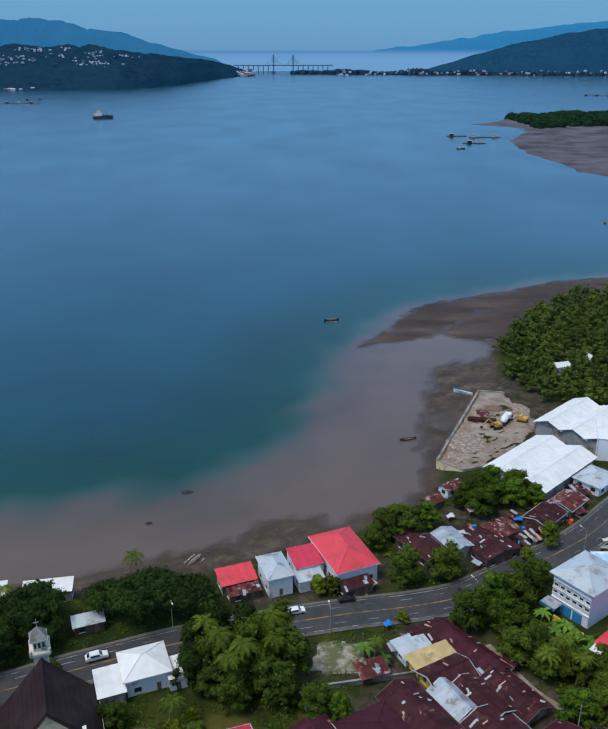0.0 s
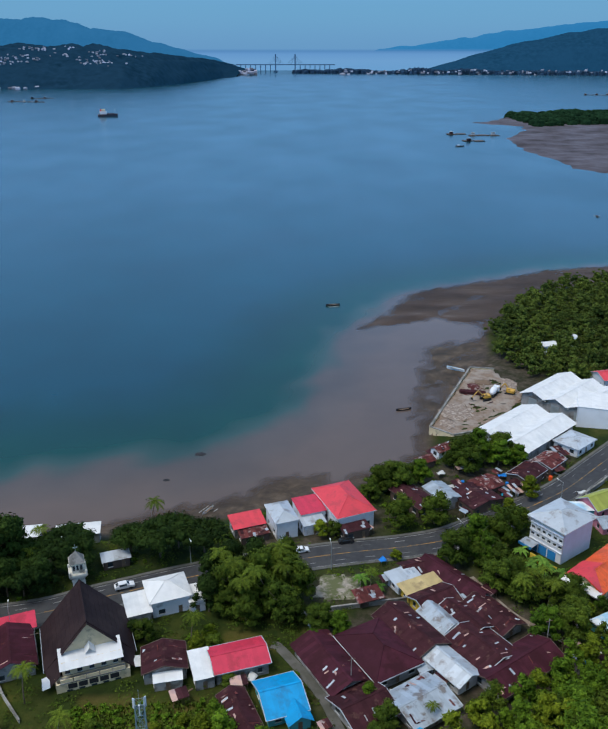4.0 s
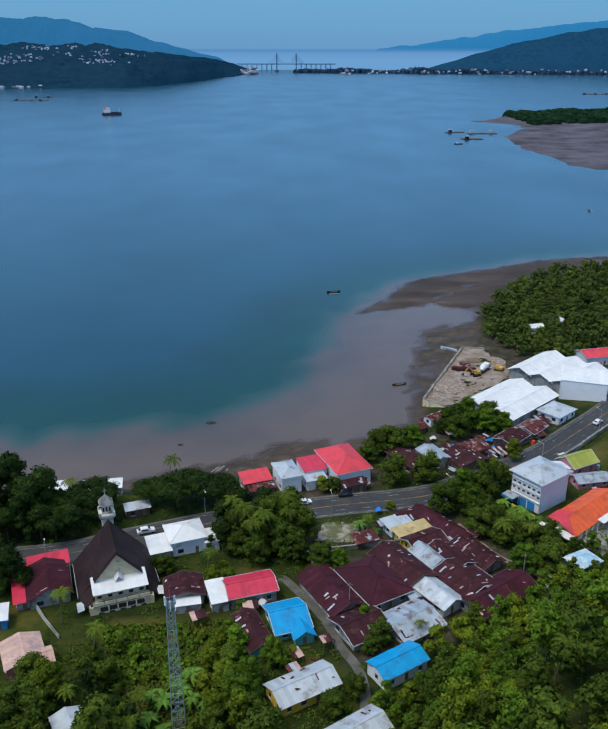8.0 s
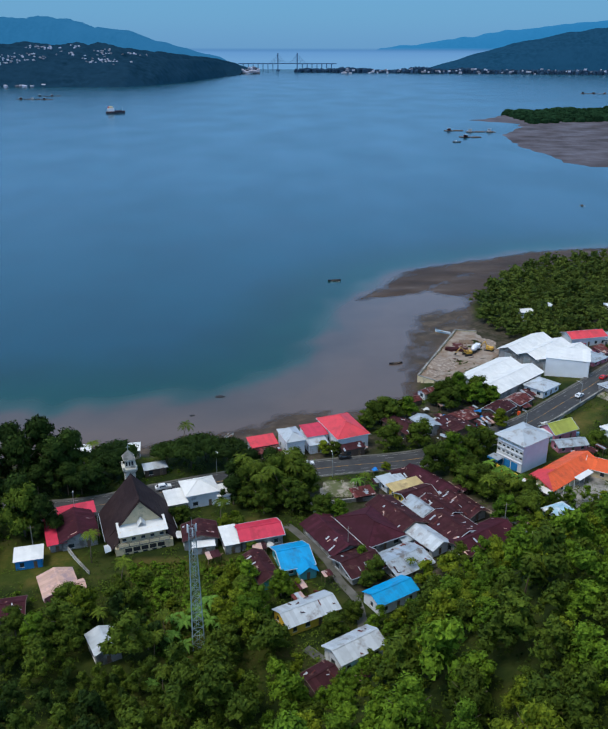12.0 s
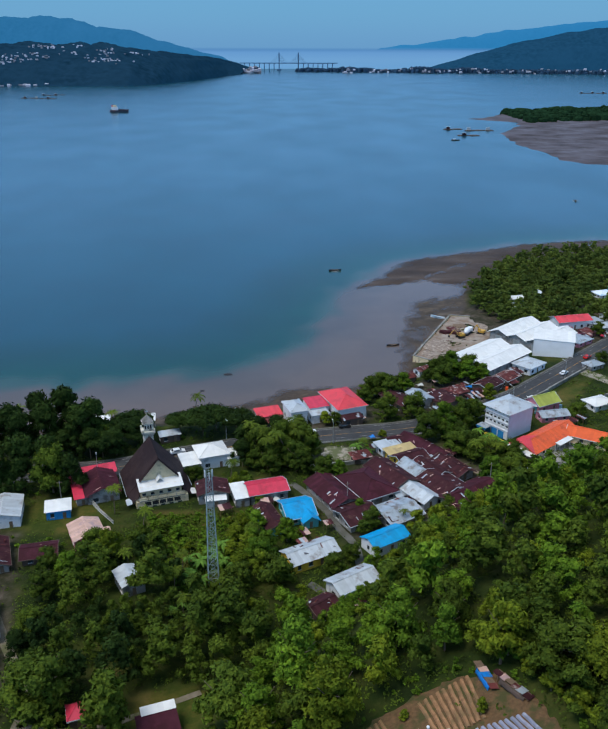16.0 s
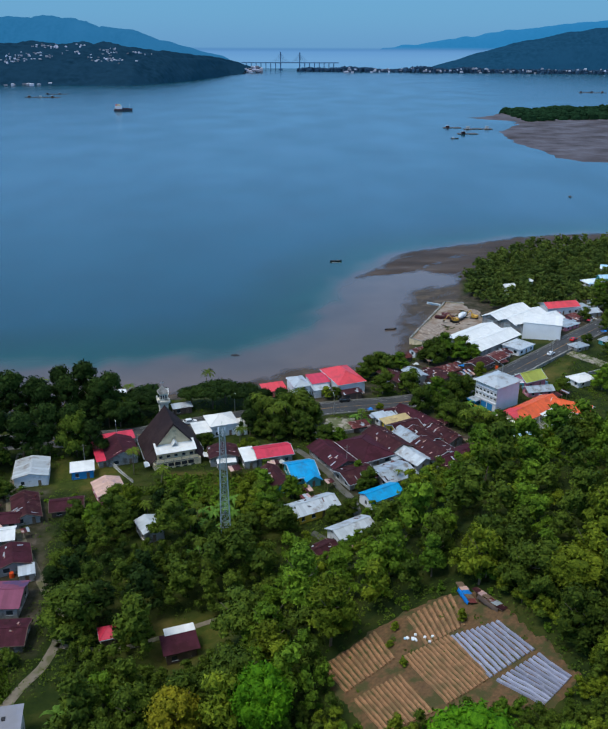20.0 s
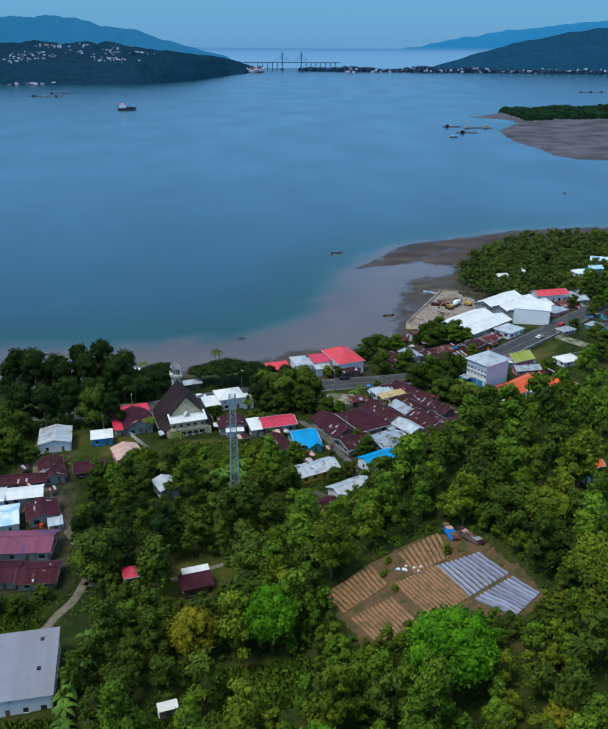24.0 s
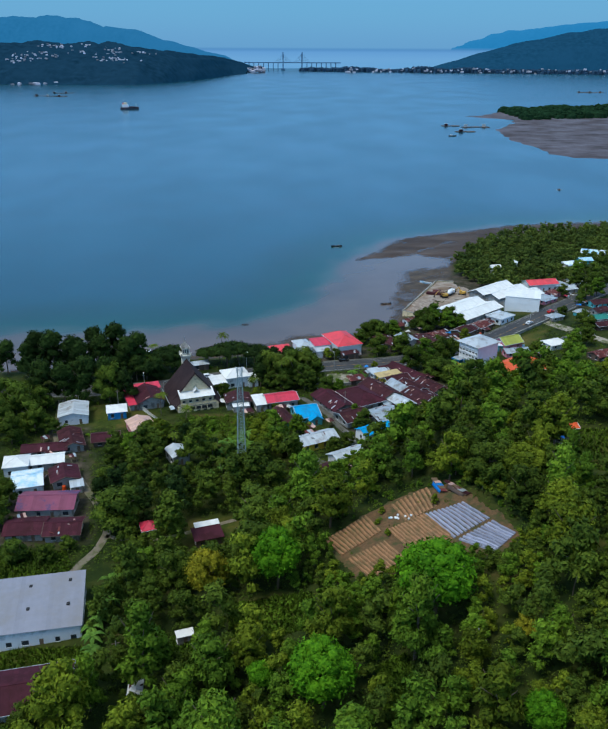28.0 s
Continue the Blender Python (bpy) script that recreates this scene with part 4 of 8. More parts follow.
def hip_roof(root, L, S, z, rise, oh, mat, m0=Matrix(), ridge_frac=None, thick=0.10, cap=None, fascia=None):
    """Four sloping roof planes, hip and ridge caps, and a fascia under the eaves."""
    a0, b0 = L / 2 + oh, S / 2 + oh
    rl = max(0.0, (L - S) / 2 if ridge_frac is None else L / 2 * ridge_frac)
    ez = z - oh * rise / (S / 2) * 0.6
    top = z + rise
    planes = [[(-a0, -b0), (a0, -b0), (rl, 0), (-rl, 0)], [(a0, b0), (-a0, b0), (-rl, 0), (rl, 0)], [(a0, -b0), (a0, b0), (rl, 0)], [(-a0, b0), (-a0, -b0), (-rl, 0)]]
    for ring in planes:
        ring = [(q, (top if abs(q[1]) < 1e-6 else ez)) for q in ring]
        if len(ring) == 4 and rl < 1e-6:
            ring = ring[:3]
        v = [(*q, zz) for q, zz in ring] + [(*q, zz - thick) for q, zz in ring]
        k = len(ring)
        me = mesh_from("roof_slope", v, [tuple(range(k)), tuple(range(2 * k - 1, k - 1, -1))] + [(i, i + k, (i + 1) % k + k, (i + 1) % k) for i in range(k)])
        part("roof_slope", me, mat, root, "", m0)
    bm = bmesh.new()
    for sx in (-1, 1):
        for sy in (-1, 1):
            rod(bm, (sx * a0, sy * b0, ez + 0.02), (sx * rl, 0, top + 0.02), 0.09, 5)
    if rl > 0.1:
        rod(bm, (-rl, 0, top + 0.02), (rl, 0, top + 0.02), 0.1, 5)
    part("ridge_cap", bm, cap or mat, root, "", m0)
    fm = fascia or M["white_wall"]
    for sy in (-1, 1):
        bar("fascia", fm, root, 2 * a0, 0.06, 0.24, m0 @ Matrix.Translation((0, sy * b0, ez - 0.16)))
        bar("fascia", fm, root, 0.06, 2 * b0, 0.24, m0 @ Matrix.Translation((sy * a0, 0, ez - 0.16)))


def shed_roof(root, L, S, z, rise, oh, mat, m0=Matrix(), sheet=1.1, rng=random, patches=0):
    """One slope of sheets, high at +y."""
    ln, tilt = math.hypot(S + 2 * oh, rise), math.degrees(math.atan2(rise, S + 2 * oh))
    cnt = max(2, round((L + 2 * oh) / sheet))
    pit = (L + 2 * oh) / cnt
    for k in range(cnt):
        bar("roof_sheet", mat, root, pit + 0.05, ln, 0.05, m0 @ Matrix.Translation((-L / 2 - oh + pit * (k + 0.5), 0, z + rise / 2 + 0.06 + 0.02 * (k % 2))) @ pose(0, 0, 0, tilt, 0, 0))
    for k in range(patches):
        f = rng.uniform(-0.45, 0.45)
        bar("roof_patch", rng.choice((M["roof_zinc"], M["roof_patchy"], M["roof_rust"])), root, rng.uniform(0.5, 1), rng.uniform(0.8, 2), 0.04,
            m0 @ Matrix.Translation((rng.uniform(-L / 2, L / 2), S * f, z + rise / 2 + rise * f + 0.13)) @ pose(0, 0, 0, tilt, 0, rng.uniform(-15, 15)))


def house(name, label, cx, cy, w, d, yaw, eave, roof, rise, roof_mat, wall_mat, oh=0.5, patches=0, category="house", group="", base=None, **kw):
    g = float(land(cx, cy)) if base is None else base
    root = empty(name, pose(cx, cy, g, 0, 0, yaw), label, category, group)
    FOOT.append((cx, cy, w / 2 + oh, d / 2 + oh, radians(yaw)))
    h = max(2.2, eave - g)
    rng = random.Random(int(cx * 37 + cy * 91))
    add_walls(root, w, d, h, M[wall_mat], rng=rng)
    rm = M[roof_mat]
    turn = pose(0, 0, 0, 0, 0, 90)
    gm_ = M[kw.get("gable", wall_mat)]
    edge = rng.choice((None, None, M["brown_wall"], M["brown_wall"], M["roof_silver"])) if roof_mat in ("roof_rust", "roof_maroon") else rng.choice((None, M["frame"], M["roof_silver"]))
    if roof == "gable":
        gable_roof(root, w, d, h, rise, oh, rm, gable_mat=gm_, rng=rng, patches=patches, edge=edge)
    elif roof == "gable_d":
        gable_roof(root, d, w, h, rise, oh, rm, turn, gable_mat=gm_, rng=rng, patches=patches, edge=edge)
    elif roof == "hip":
        hip_roof(root, w, d, h, rise, oh, rm)
    elif roof == "hip_d":
        hip_roof(root, d, w, h, rise, oh, rm, turn)
    else:
        shed_roof(root, w, d, h, rise, oh, rm, pose(0, 0, 0, 0, 0, kw.get("fall", 0)), rng=rng, patches=patches)
    return root


# shore side of the road
house("house", "two-storey white house with a coral red hip roof on the shore", 9.9, 168, 10.8, 16.4, 23, 8.2, "hip_d", 2.6, "roof_red", "white_wall", 0.5, 0)
house("house", "tall white house with a pale hip roof beside the water", -7.1, 160.9, 5.9, 9.5, 20, 8.4, "hip_d", 1.3, "roof_silver", "white_wall", 0.4, 0)
house("house", "white house with a flat-pitched red roof", 0.3, 166.2, 7.0, 7.6, 20, 7.0, "shed", 0.7, "roof_crimson", "white_wall", 0.3, 0)
house("house", "low annex with a zinc roof before the red-roofed house", 1.2, 160.6, 6.2, 4.4, 20, 5.9, "shed", 0.5, "roof_silver", "white_wall", 0.3, 0)
house("house", "small shore house with a coral red sheet roof", -16.5, 160.2, 8.4, 5.4, 21, 5.8, "shed", 1.0, "roof_red", "grey_wall", 0.4, 0)
house("house", "rusty lean-to beside the small shore house", -14.5, 156.2, 7.5, 3.6, 21, 5.0, "shed", 0.4, "roof_patchy", "brown_wall", 0.3, 5)
house("shed", "open shore shed with a white roof behind the trees", -61.7, 157.2, 11.1, 4.6, 10, 4.8, "shed", 0.4, "roof_white", "grey_wall", 0.4, 0)
house("shed", "white-roofed shore shed among trees", -74.5, 155.5, 6, 4.6, 10, 5.2, "shed", 0.4, "roof_white", "grey_wall", 0.4, 0)
house("shed", "small grey roadside stall with a pale roof", -48.8, 144.9, 6.5, 3.5, 21, 5.3, "shed", 0.3, "roof_silver", "brown_wall", 0.4, 0)
house("house", "dark lean-to with a rusty porch roof", 12.6, 157.6, 7.5, 3.2, 23, 5.6, "shed", 0.4, "roof_rust", "brown_wall", 0.3, 4)
# inland, round the church
house("villa", "white villa with a white hip roof by the road", -33.0, 129.0, 8.6, 8.0, 21, 8.0, "hip", 1.9, "roof_white", "white_wall", 0.7, 0)
house("villa_annex", "low white-roofed annex of the villa", -39.2, 124.6, 5.2, 7.6, 21, 6.6, "shed", 0.4, "roof_white", "grey_wall", 0.3, 0)
house("villa_annex", "white-roofed carport beside the villa", -26.6, 128.8, 3.6, 6.0, 21, 6.4, "shed", 0.3, "roof_white", "white_wall", 0.2, 0)
house("house", "long house with a crimson sheet roof on a lawn", -14.6, 107.1, 11.0, 7.4, 18, 7.7, "gable", 1.2, "roof_crimson", "grey_wall", 0.5, 0)
house("house", "white-roofed annex of the crimson-roofed house", -22.0, 104.6, 3.9, 7.8, 18, 7.3, "shed", 0.6, "roof_white", "grey_wall", 0.3, 0)
house("house", "house with a rusty maroon roof beside the church", -30.0, 106.6, 8.6, 7.4, 12, 7.4, "gable_d", 1.4, "roof_rust", "grey_wall", 0.4, 5)
house("shed", "small white-roofed lean-to beside the maroon house", -28.5, 101.8, 5.6, 2.2, 12, 6.6, "shed", 0.4, "roof_white", "grey_wall", 0.2, 0)
house("house", "house with a bright blue gabled roof", -5.6, 96.9, 7.6, 9.6, 19, 7.0, "gable", 2.0, "roof_blue", "teal_wall", 0.6, 0)
house("house", "bright blue roofed porch wing", -2.2, 92.4, 4.2, 4.0, 19, 6.8, "gable_d", 1.3, "roof_blue", "teal_wall", 0.5, 0)
house("house", "long narrow house with a rusted brown roof", -13.0, 92.2, 5.2, 12.0, 24, 6.9, "gable_d", 1.2, "roof_rust", "teal_wall", 0.4, 8)
house("house", "shabby house with a pale patched zinc roof", -2.0, 76.2, 13.0, 6.8, 30, 7.3, "gable", 1.4, "roof_silver", "yellow_wall", 0.5, 3)
house("house", "house with a vivid blue roof at the forest edge", 17.6, 82.4, 11.0, 6.0, 33, 7.6, "gable", 1.2, "roof_blue", "white_wall", 0.4, 0)
house("house", "house with a bluish zinc roof below the trees", 8.1, 63.9, 11.0, 6.2, 34, 8.0, "gable", 1.3, "roof_silver", "white_wall", 0.5, 2)
house("house", "small house with a dark rusted roof among trees", 0.8, 55.4, 6.5, 5.7, 38, 7.2, "gable", 1.1, "roof_rust", "brown_wall", 0.4, 3)
# the packed block of maroon roofs
house("house", "long house with a dark maroon roof by the lane", 4.4, 106.0, 8.0, 15.4, 30, 7.2, "gable_d", 1.5, "roof_maroon", "grey_wall", 0.85, 6)
house("house", "dark maroon roofed house at the end of the lane", 10.6, 94.4, 9.0, 9.0, 31, 7.1, "gable", 1.4, "roof_rust", "grey_wall", 0.85, 6)
house("house", "large house with a broad maroon hip roof", 14.6, 109.0, 10.5, 14.5, 30, 7.9, "hip_d", 2.3, "roof_maroon", "grey_wall", 0.85, 0)
house("house", "maroon roofed house joined to its neighbour", 22.2, 115.4, 7.6, 14.5, 32, 7.7, "gable_d", 1.6, "roof_rust", "grey_wall", 0.85, 6)
house("shop", "low shop with an ochre yellow front roof", 26.8, 131.5, 9.0, 3.6, 27, 6.6, "shed", 0.5, "roof_yellow", "yellow_wall", 0.85, 0)
house("house", "small pale-roofed house beside the shop", 23.2, 134.8, 6.2, 4.6, 27, 6.6, "shed", 0.5, "roof_silver", "white_wall", 0.85, 2)
house("house", "long terrace with a maroon roof along the lane", 35.1, 134.4, 4.4, 18.0, 38, 7.0, "gable_d", 1.1, "roof_maroon", "grey_wall", 0.85, 3)
house("house", "brown-roofed house with a tiled porch", 29.2, 126.6, 9.0, 6.6, 30, 7.0, "gable", 1.3, "roof_rust", "yellow_wall", 0.85, 4)
house("house", "house with a grey zinc gable roof", 29.4, 119.6, 4.8, 7.6, 30, 7.2, "gable_d", 1.3, "roof_zinc", "white_wall", 0.85, 0)
house("house", "house with a patched rusty roof and white streaks", 41.6, 121.4, 6.0, 11.5, 33, 7.0, "gable_d", 1.2, "roof_rust", "grey_wall", 0.85, 14)
house("house", "brown-roofed house inside the packed block", 34.8, 120.0, 6.4, 10.0, 33, 6.9, "gable_d", 1.2, "roof_rust", "grey_wall", 0.85, 6)
house("house", "house with a long whitish zinc roof", 28.6, 105.8, 5.2, 12.2, 35, 7.6, "gable_d", 1.2, "roof_silver", "white_wall", 0.85, 0)
house("house", "house with a broad patched zinc roof", 22.0, 95.6, 10.0, 9.0, 33, 7.0, "gable", 1.2, "roof_zinc", "grey_wall", 0.85, 5)
house("house", "dark rusty roofed house in the packed block", 36.6, 110.6, 10.0, 11.0, 34, 7.1, "gable_d", 1.5, "roof_rust", "grey_wall", 0.85, 8)
house("house", "long maroon-roofed row at the forest edge", 43.2, 105.4, 18.0, 8.0, 35, 7.0, "gable", 1.5, "roof_maroon", "grey_wall", 0.85, 7)
house("house", "small dark-roofed house above the sandy lot", 26.3, 139.3, 5.6, 5.0, 22, 6.4, "gable", 1.0, "roof_rust", "white_wall", 0.85, 3)
house("shed", "shabby shed with a pale patched roof on the sandy lot", 14.0, 128.6, 5.0, 3.2, 20, 6.0, "shed", 0.4, "roof_patchy", "brown_wall", 0.85, 4)
# right of the block
house("house", "house with a pale blue hip roof behind the court", 67.4, 118.2, 7.2, 5.2, 28, 7.2, "hip", 1.2, "roof_lightblue", "teal_wall", 0.4, 0)
house("house", "green-roofed house with a pink gable", 82.0, 168.6, 9.6, 7.0, 28, 7.6, "gable", 2.2, "roof_olive", "pink_wall", 0.5, 0)
house("house", "low house with a bluish roof behind the white block", 83.0, 159.5, 10.0, 5.0, 12, 6.6, "gable", 1.1, "roof_zinc", "pink_wall", 0.4, 0)
house("house", "small teal roofed house beside the road", 76.0, 166.0, 7.0, 3.6, 0, 6.8, "shed", 0.4, "roof_lightblue", "teal_wall", 0.3, 0)
house("house", "low white-roofed house by the paved yard", 102.4, 169.5, 9.0, 6.6, 26, 7.0, "hip", 1.2, "roof_white", "white_wall", 0.4, 0)
# seaward shanties along the right
house("house", "dark brown roofed house among shore trees", 30.5, 173.4, 7.0, 12.6, 34, 6.0, "gable_d", 1.2, "roof_rust", "brown_wall", 0.4, 6)
house("house", "house with a bluish zinc slope", 38.8, 175.2, 6.6, 9.6, 28, 6.2, "gable_d", 0.9, "roof_zinc", "grey_wall", 0.3, 0)
house("house", "wide patched rusty roof over joined shanties", 48.2, 173.6, 11.0, 10.5, 30, 6.0, "gable_d", 1.1, "roof_rust", "brown_wall", 0.3, 16)
house("house", "shanty with a rust-streaked sheet roof", 52.6, 181.0, 8.0, 7.0, 32, 5.8, "gable", 0.9, "roof_patchy", "brown_wall", 0.3, 10)
house("house", "shanty with a maroon roof near the road", 66.4, 187.3, 10.6, 7.2, 45, 6.0, "gable", 1.0, "roof_rust", "brown_wall", 0.3, 8)
house("house", "shanty with a rusty roof before the warehouse", 75.0, 194.6, 9.0, 7.0, 45, 6.0, "gable", 1.0, "roof_patchy", "brown_wall", 0.3, 8)
house("house", "small pale house on the water's edge", 44.0, 205.5, 7.0, 4.0, 35, 4.6, "gable", 0.8, "roof_patchy", "white_wall", 0.3, 4)
house("house", "tiny shanty by the water with a faded roof", 37.0, 197.8, 5.5, 4.0, 30, 4.4, "gable", 0.8, "roof_patchy", "brown_wall", 0.3, 4)
house("house", "workshop with a pale blue hip roof by the road", 87.0, 207.0, 10.4, 8.6, 42, 6.8, "hip", 1.1, "roof_silver", "white_wall", 0.5, 0)
# warehouses' neighbours
house("house", "red-fronted shop with a pale roof", 116.2, 236.5, 10.0, 8.0, 38, 6.6, "hip", 1.0, "roof_zinc", "pink_wall", 0.4, 0)
house("house", "long building with a coral red roof behind the warehouse", 120.0, 260.0, 17.0, 9.0, 14, 8.0, "gable", 1.6, "roof_red", "white_wall", 0.4, 0)
house("house", "bluish-roofed house at the mangrove edge", 151.9, 307.1, 10.0, 8.0, 20, 6.6, "hip", 1.4, "roof_lightblue", "white_wall", 0.4, 0)
house("house", "white-roofed house near the mangroves", 173.5, 335.2, 14.0, 8.0, -20, 6.6, "gable", 1.4, "roof_lightblue", "white_wall", 0.4, 0)
house("house", "pale house among the mangrove trees", 103.3, 295.7, 6.0, 4.5, 15, 7.2, "gable", 1.0, "roof_white", "white_wall", 0.3, 0)
house("house", "small pale house in the trees", 115.9, 304.1, 5.0, 4.0, 60, 7.4, "gable", 1.0, "roof_white", "white_wall", 0.3, 0)
house("house", "pale roofed house near the far road", 133.0, 254.5, 9.0, 7.0, 20, 6.6, "gable", 1.2, "roof_silver", "grey_wall", 0.3, 0)
house("house", "teal-fronted house with a dark roof", 141.3, 229.5, 10.0, 7.0, 20, 6.6, "gable", 1.2, "roof_rust", "teal_wall", 0.3, 0)
house("house", "small zinc-roofed house beyond the paved yard", 113.0, 207.0, 7.0, 5.0, 30, 6.2, "hip", 1.0, "roof_zinc", "grey_wall", 0.3, 0)
house("house", "house with a dull green roof beyond the paved yard", 132.6, 205.0, 9.0, 6.0, 15, 6.4, "gable", 1.2, "roof_teal", "grey_wall", 0.4, 0)
house("house", "low brown-roofed house near the paved yard", 131.5, 195.0, 8.0, 6.0, 20, 6.0, "gable", 1.1, "roof_rust", "brown_wall", 0.4, 4)
house("house", "shed-like house with a rusty roof by the boundary wall", 118.0, 156.5, 9.0, 6.5, 30, 6.6, "gable", 1.2, "roof_patchy", "brown_wall", 0.4, 5)
house("house", "white-walled house at the wood's edge", 142.7, 270.0, 9.0, 6.0, 25, 6.6, "gable", 1.3, "roof_white", "white_wall", 0.4, 0)
house("house", "house with a pale blue roof among the trees", 162.0, 316.0, 8.0, 6.0, 10, 6.6, "gable", 1.2, "roof_lightblue", "teal_wall", 0.4, 0)
house("house", "maroon-roofed house across the far road", 137.5, 216.5, 8.0, 6.0, 30, 6.4, "gable", 1.1, "roof_rust", "grey_wall", 0.4, 3)
house("house", "zinc-roofed house across the far road", 128.0, 214.0, 6.0, 5.0, 40, 6.0, "hip", 1.0, "roof_zinc", "teal_wall", 0.4, 0)
house("shop", "open shop with a rusty porch beside the red shop", 123.0, 245.5, 7.0, 5.0, 40, 6.0, "shed", 0.5, "roof_patchy", "pink_wall", 0.4, 4)
house("house", "house with a red sheet roof behind the shops", 131.0, 263.5, 8.0, 6.0, 20, 6.4, "hip", 1.1, "roof_zinc", "white_wall", 0.4, 0)
# left of the church and down the track
house("shed", "pale blue kiosk with a white roof on the lawn", -71.6, 96.6, 6.4, 4.8, 15, 7.0, "shed", 0.7, "roof_white", "blue_wall", 0.4, 0)
house("house", "low house with a faded pink roof", -60.8, 85.0, 7.8, 8.6, 27, 7.4, "gable_d", 1.2, "roof_pink", "pink_wall", 0.4, 0)
house("house", "cross wing of the pink-roofed house", -57.4, 83.4, 6.0, 4.6, 27, 7.0, "gable", 1.0, "roof_pink", "pink_wall", 0.4, 0)
house("hall", "grey hall with a pale zinc roof by the road", -86.2, 94.8, 9.6, 11.0, 14, 7.8, "gable_d", 1.1, "roof_silver", "white_wall", 0.3, 0)
house("house", "house with a red and maroon roof beside the church", -63.0, 109.2, 9.0, 12.0, 22, 7.2, "gable_d", 1.8, "roof_maroon", "grey_wall", 0.7, 3)
house("house", "low wing with a crimson roof round the maroon house", -68.6, 108.0, 3.6, 13.0, 22, 6.6, "shed", 0.3, "roof_crimson", "grey_wall", 0.7, 0)
house("house", "crimson-roofed rear wing of the maroon house", -65.2, 117.0, 8.6, 4.2, 22, 7.0, "shed", 0.4, "roof_crimson", "grey_wall", 0.7, 0)
house("house", "low maroon roofed house by the lawn", -70.6, 76.6, 8.0, 5.9, 14, 6.8, "gable", 1.1, "roof_maroon", "brown_wall", 0.7, 2)
house("house", "house with a rusty maroon roof along the track", -81.5, 75.0, 6.4, 12.0, 22, 6.9, "gable_d", 1.3, "roof_rust", "grey_wall", 0.7, 6)
house("house", "white house with a white hip roof", -93.0, 57.0, 7.0, 7.0, 14, 8.2, "hip", 1.4, "roof_white", "white_wall", 0.4, 0)
house("house", "white-roofed house beside the track", -84.6, 60.4, 9.0, 5.6, 14, 7.4, "gable", 1.1, "roof_white", "grey_wall", 0.7, 0)
house("house", "house with a maroon roof behind the white roofs", -88.0, 68.6, 13.0, 5.0, 10, 7.0, "gable", 1.1, "roof_maroon", "grey_wall", 0.7, 3)
house("house", "house with a faded light blue and white roof", -86.5, 47.6, 8.2, 10.0, 18, 7.6, "gable", 1.3, "roof_lightblue", "white_wall", 0.4, 0)
house("house", "maroon roofed house with a white annex", -76.8, 51.4, 7.4, 8.0, 22, 7.2, "gable_d", 1.2, "roof_maroon", "grey_wall", 0.7, 3)
house("shed", "small grey-roofed annex by the track", -71.8, 46.4, 3.6, 4.0, 20, 6.6, "shed", 0.3, "roof_silver", "grey_wall", 0.2, 0)
house("house", "long house with a purple striped roof", -76.6, 35.6, 14.6, 9.0, 4, 7.8, "gable", 1.5, "roof_purple", "grey_wall", 0.7, 0)
house("house", "low house with a maroon roof and weedy yard", -79.0, 24.0, 9.6, 7.6, 6, 7.0, "gable", 1.2, "roof_maroon", "grey_wall", 0.7, 3)
house("house", "low maroon roofed house by the bend of the track", -69.0, 24.0, 8.6, 7.6, 6, 7.0, "gable", 1.2, "roof_maroon", "grey_wall", 0.7, 5)
house("warehouse", "big warehouse with a pale grey sheet roof", -65.0, -10.4, 20.2, 17.6, 12, 9.0, "shed", 1.2, "roof_grey", "white_wall", 0.4, 0)
house("house", "large dark maroon roofed house among trees", -60.2, -35.0, 19.0, 11.0, 14, 8.4, "gable", 1.6, "roof_maroon", "grey_wall", 0.7, 0)
house("shed", "pale grey roofed shed in the woods", -45.2, 64.9, 5.4, 7.0, 30, 7.9, "gable_d", 0.9, "roof_silver", "grey_wall", 0.4, 0)
house("house", "small maroon house with a white porch roof on a lawn", -30.4, 20.2, 6.4, 4.4, 20, 7.6, "shed", 0.6, "roof_maroon", "brown_wall", 0.7, 0)
house("shed", "strip of white porch roof", -31.0, 23.6, 6.2, 1.8, 20, 8.3, "shed", 0.2, "roof_white", "white_wall", 0.2, 0)
house("shed", "little hut with a dark red roof among trees", -46.5, 24.0, 3.6, 3.6, 20, 7.4, "hip", 1.4, "roof_crimson", "brown_wall", 0.4, 0)


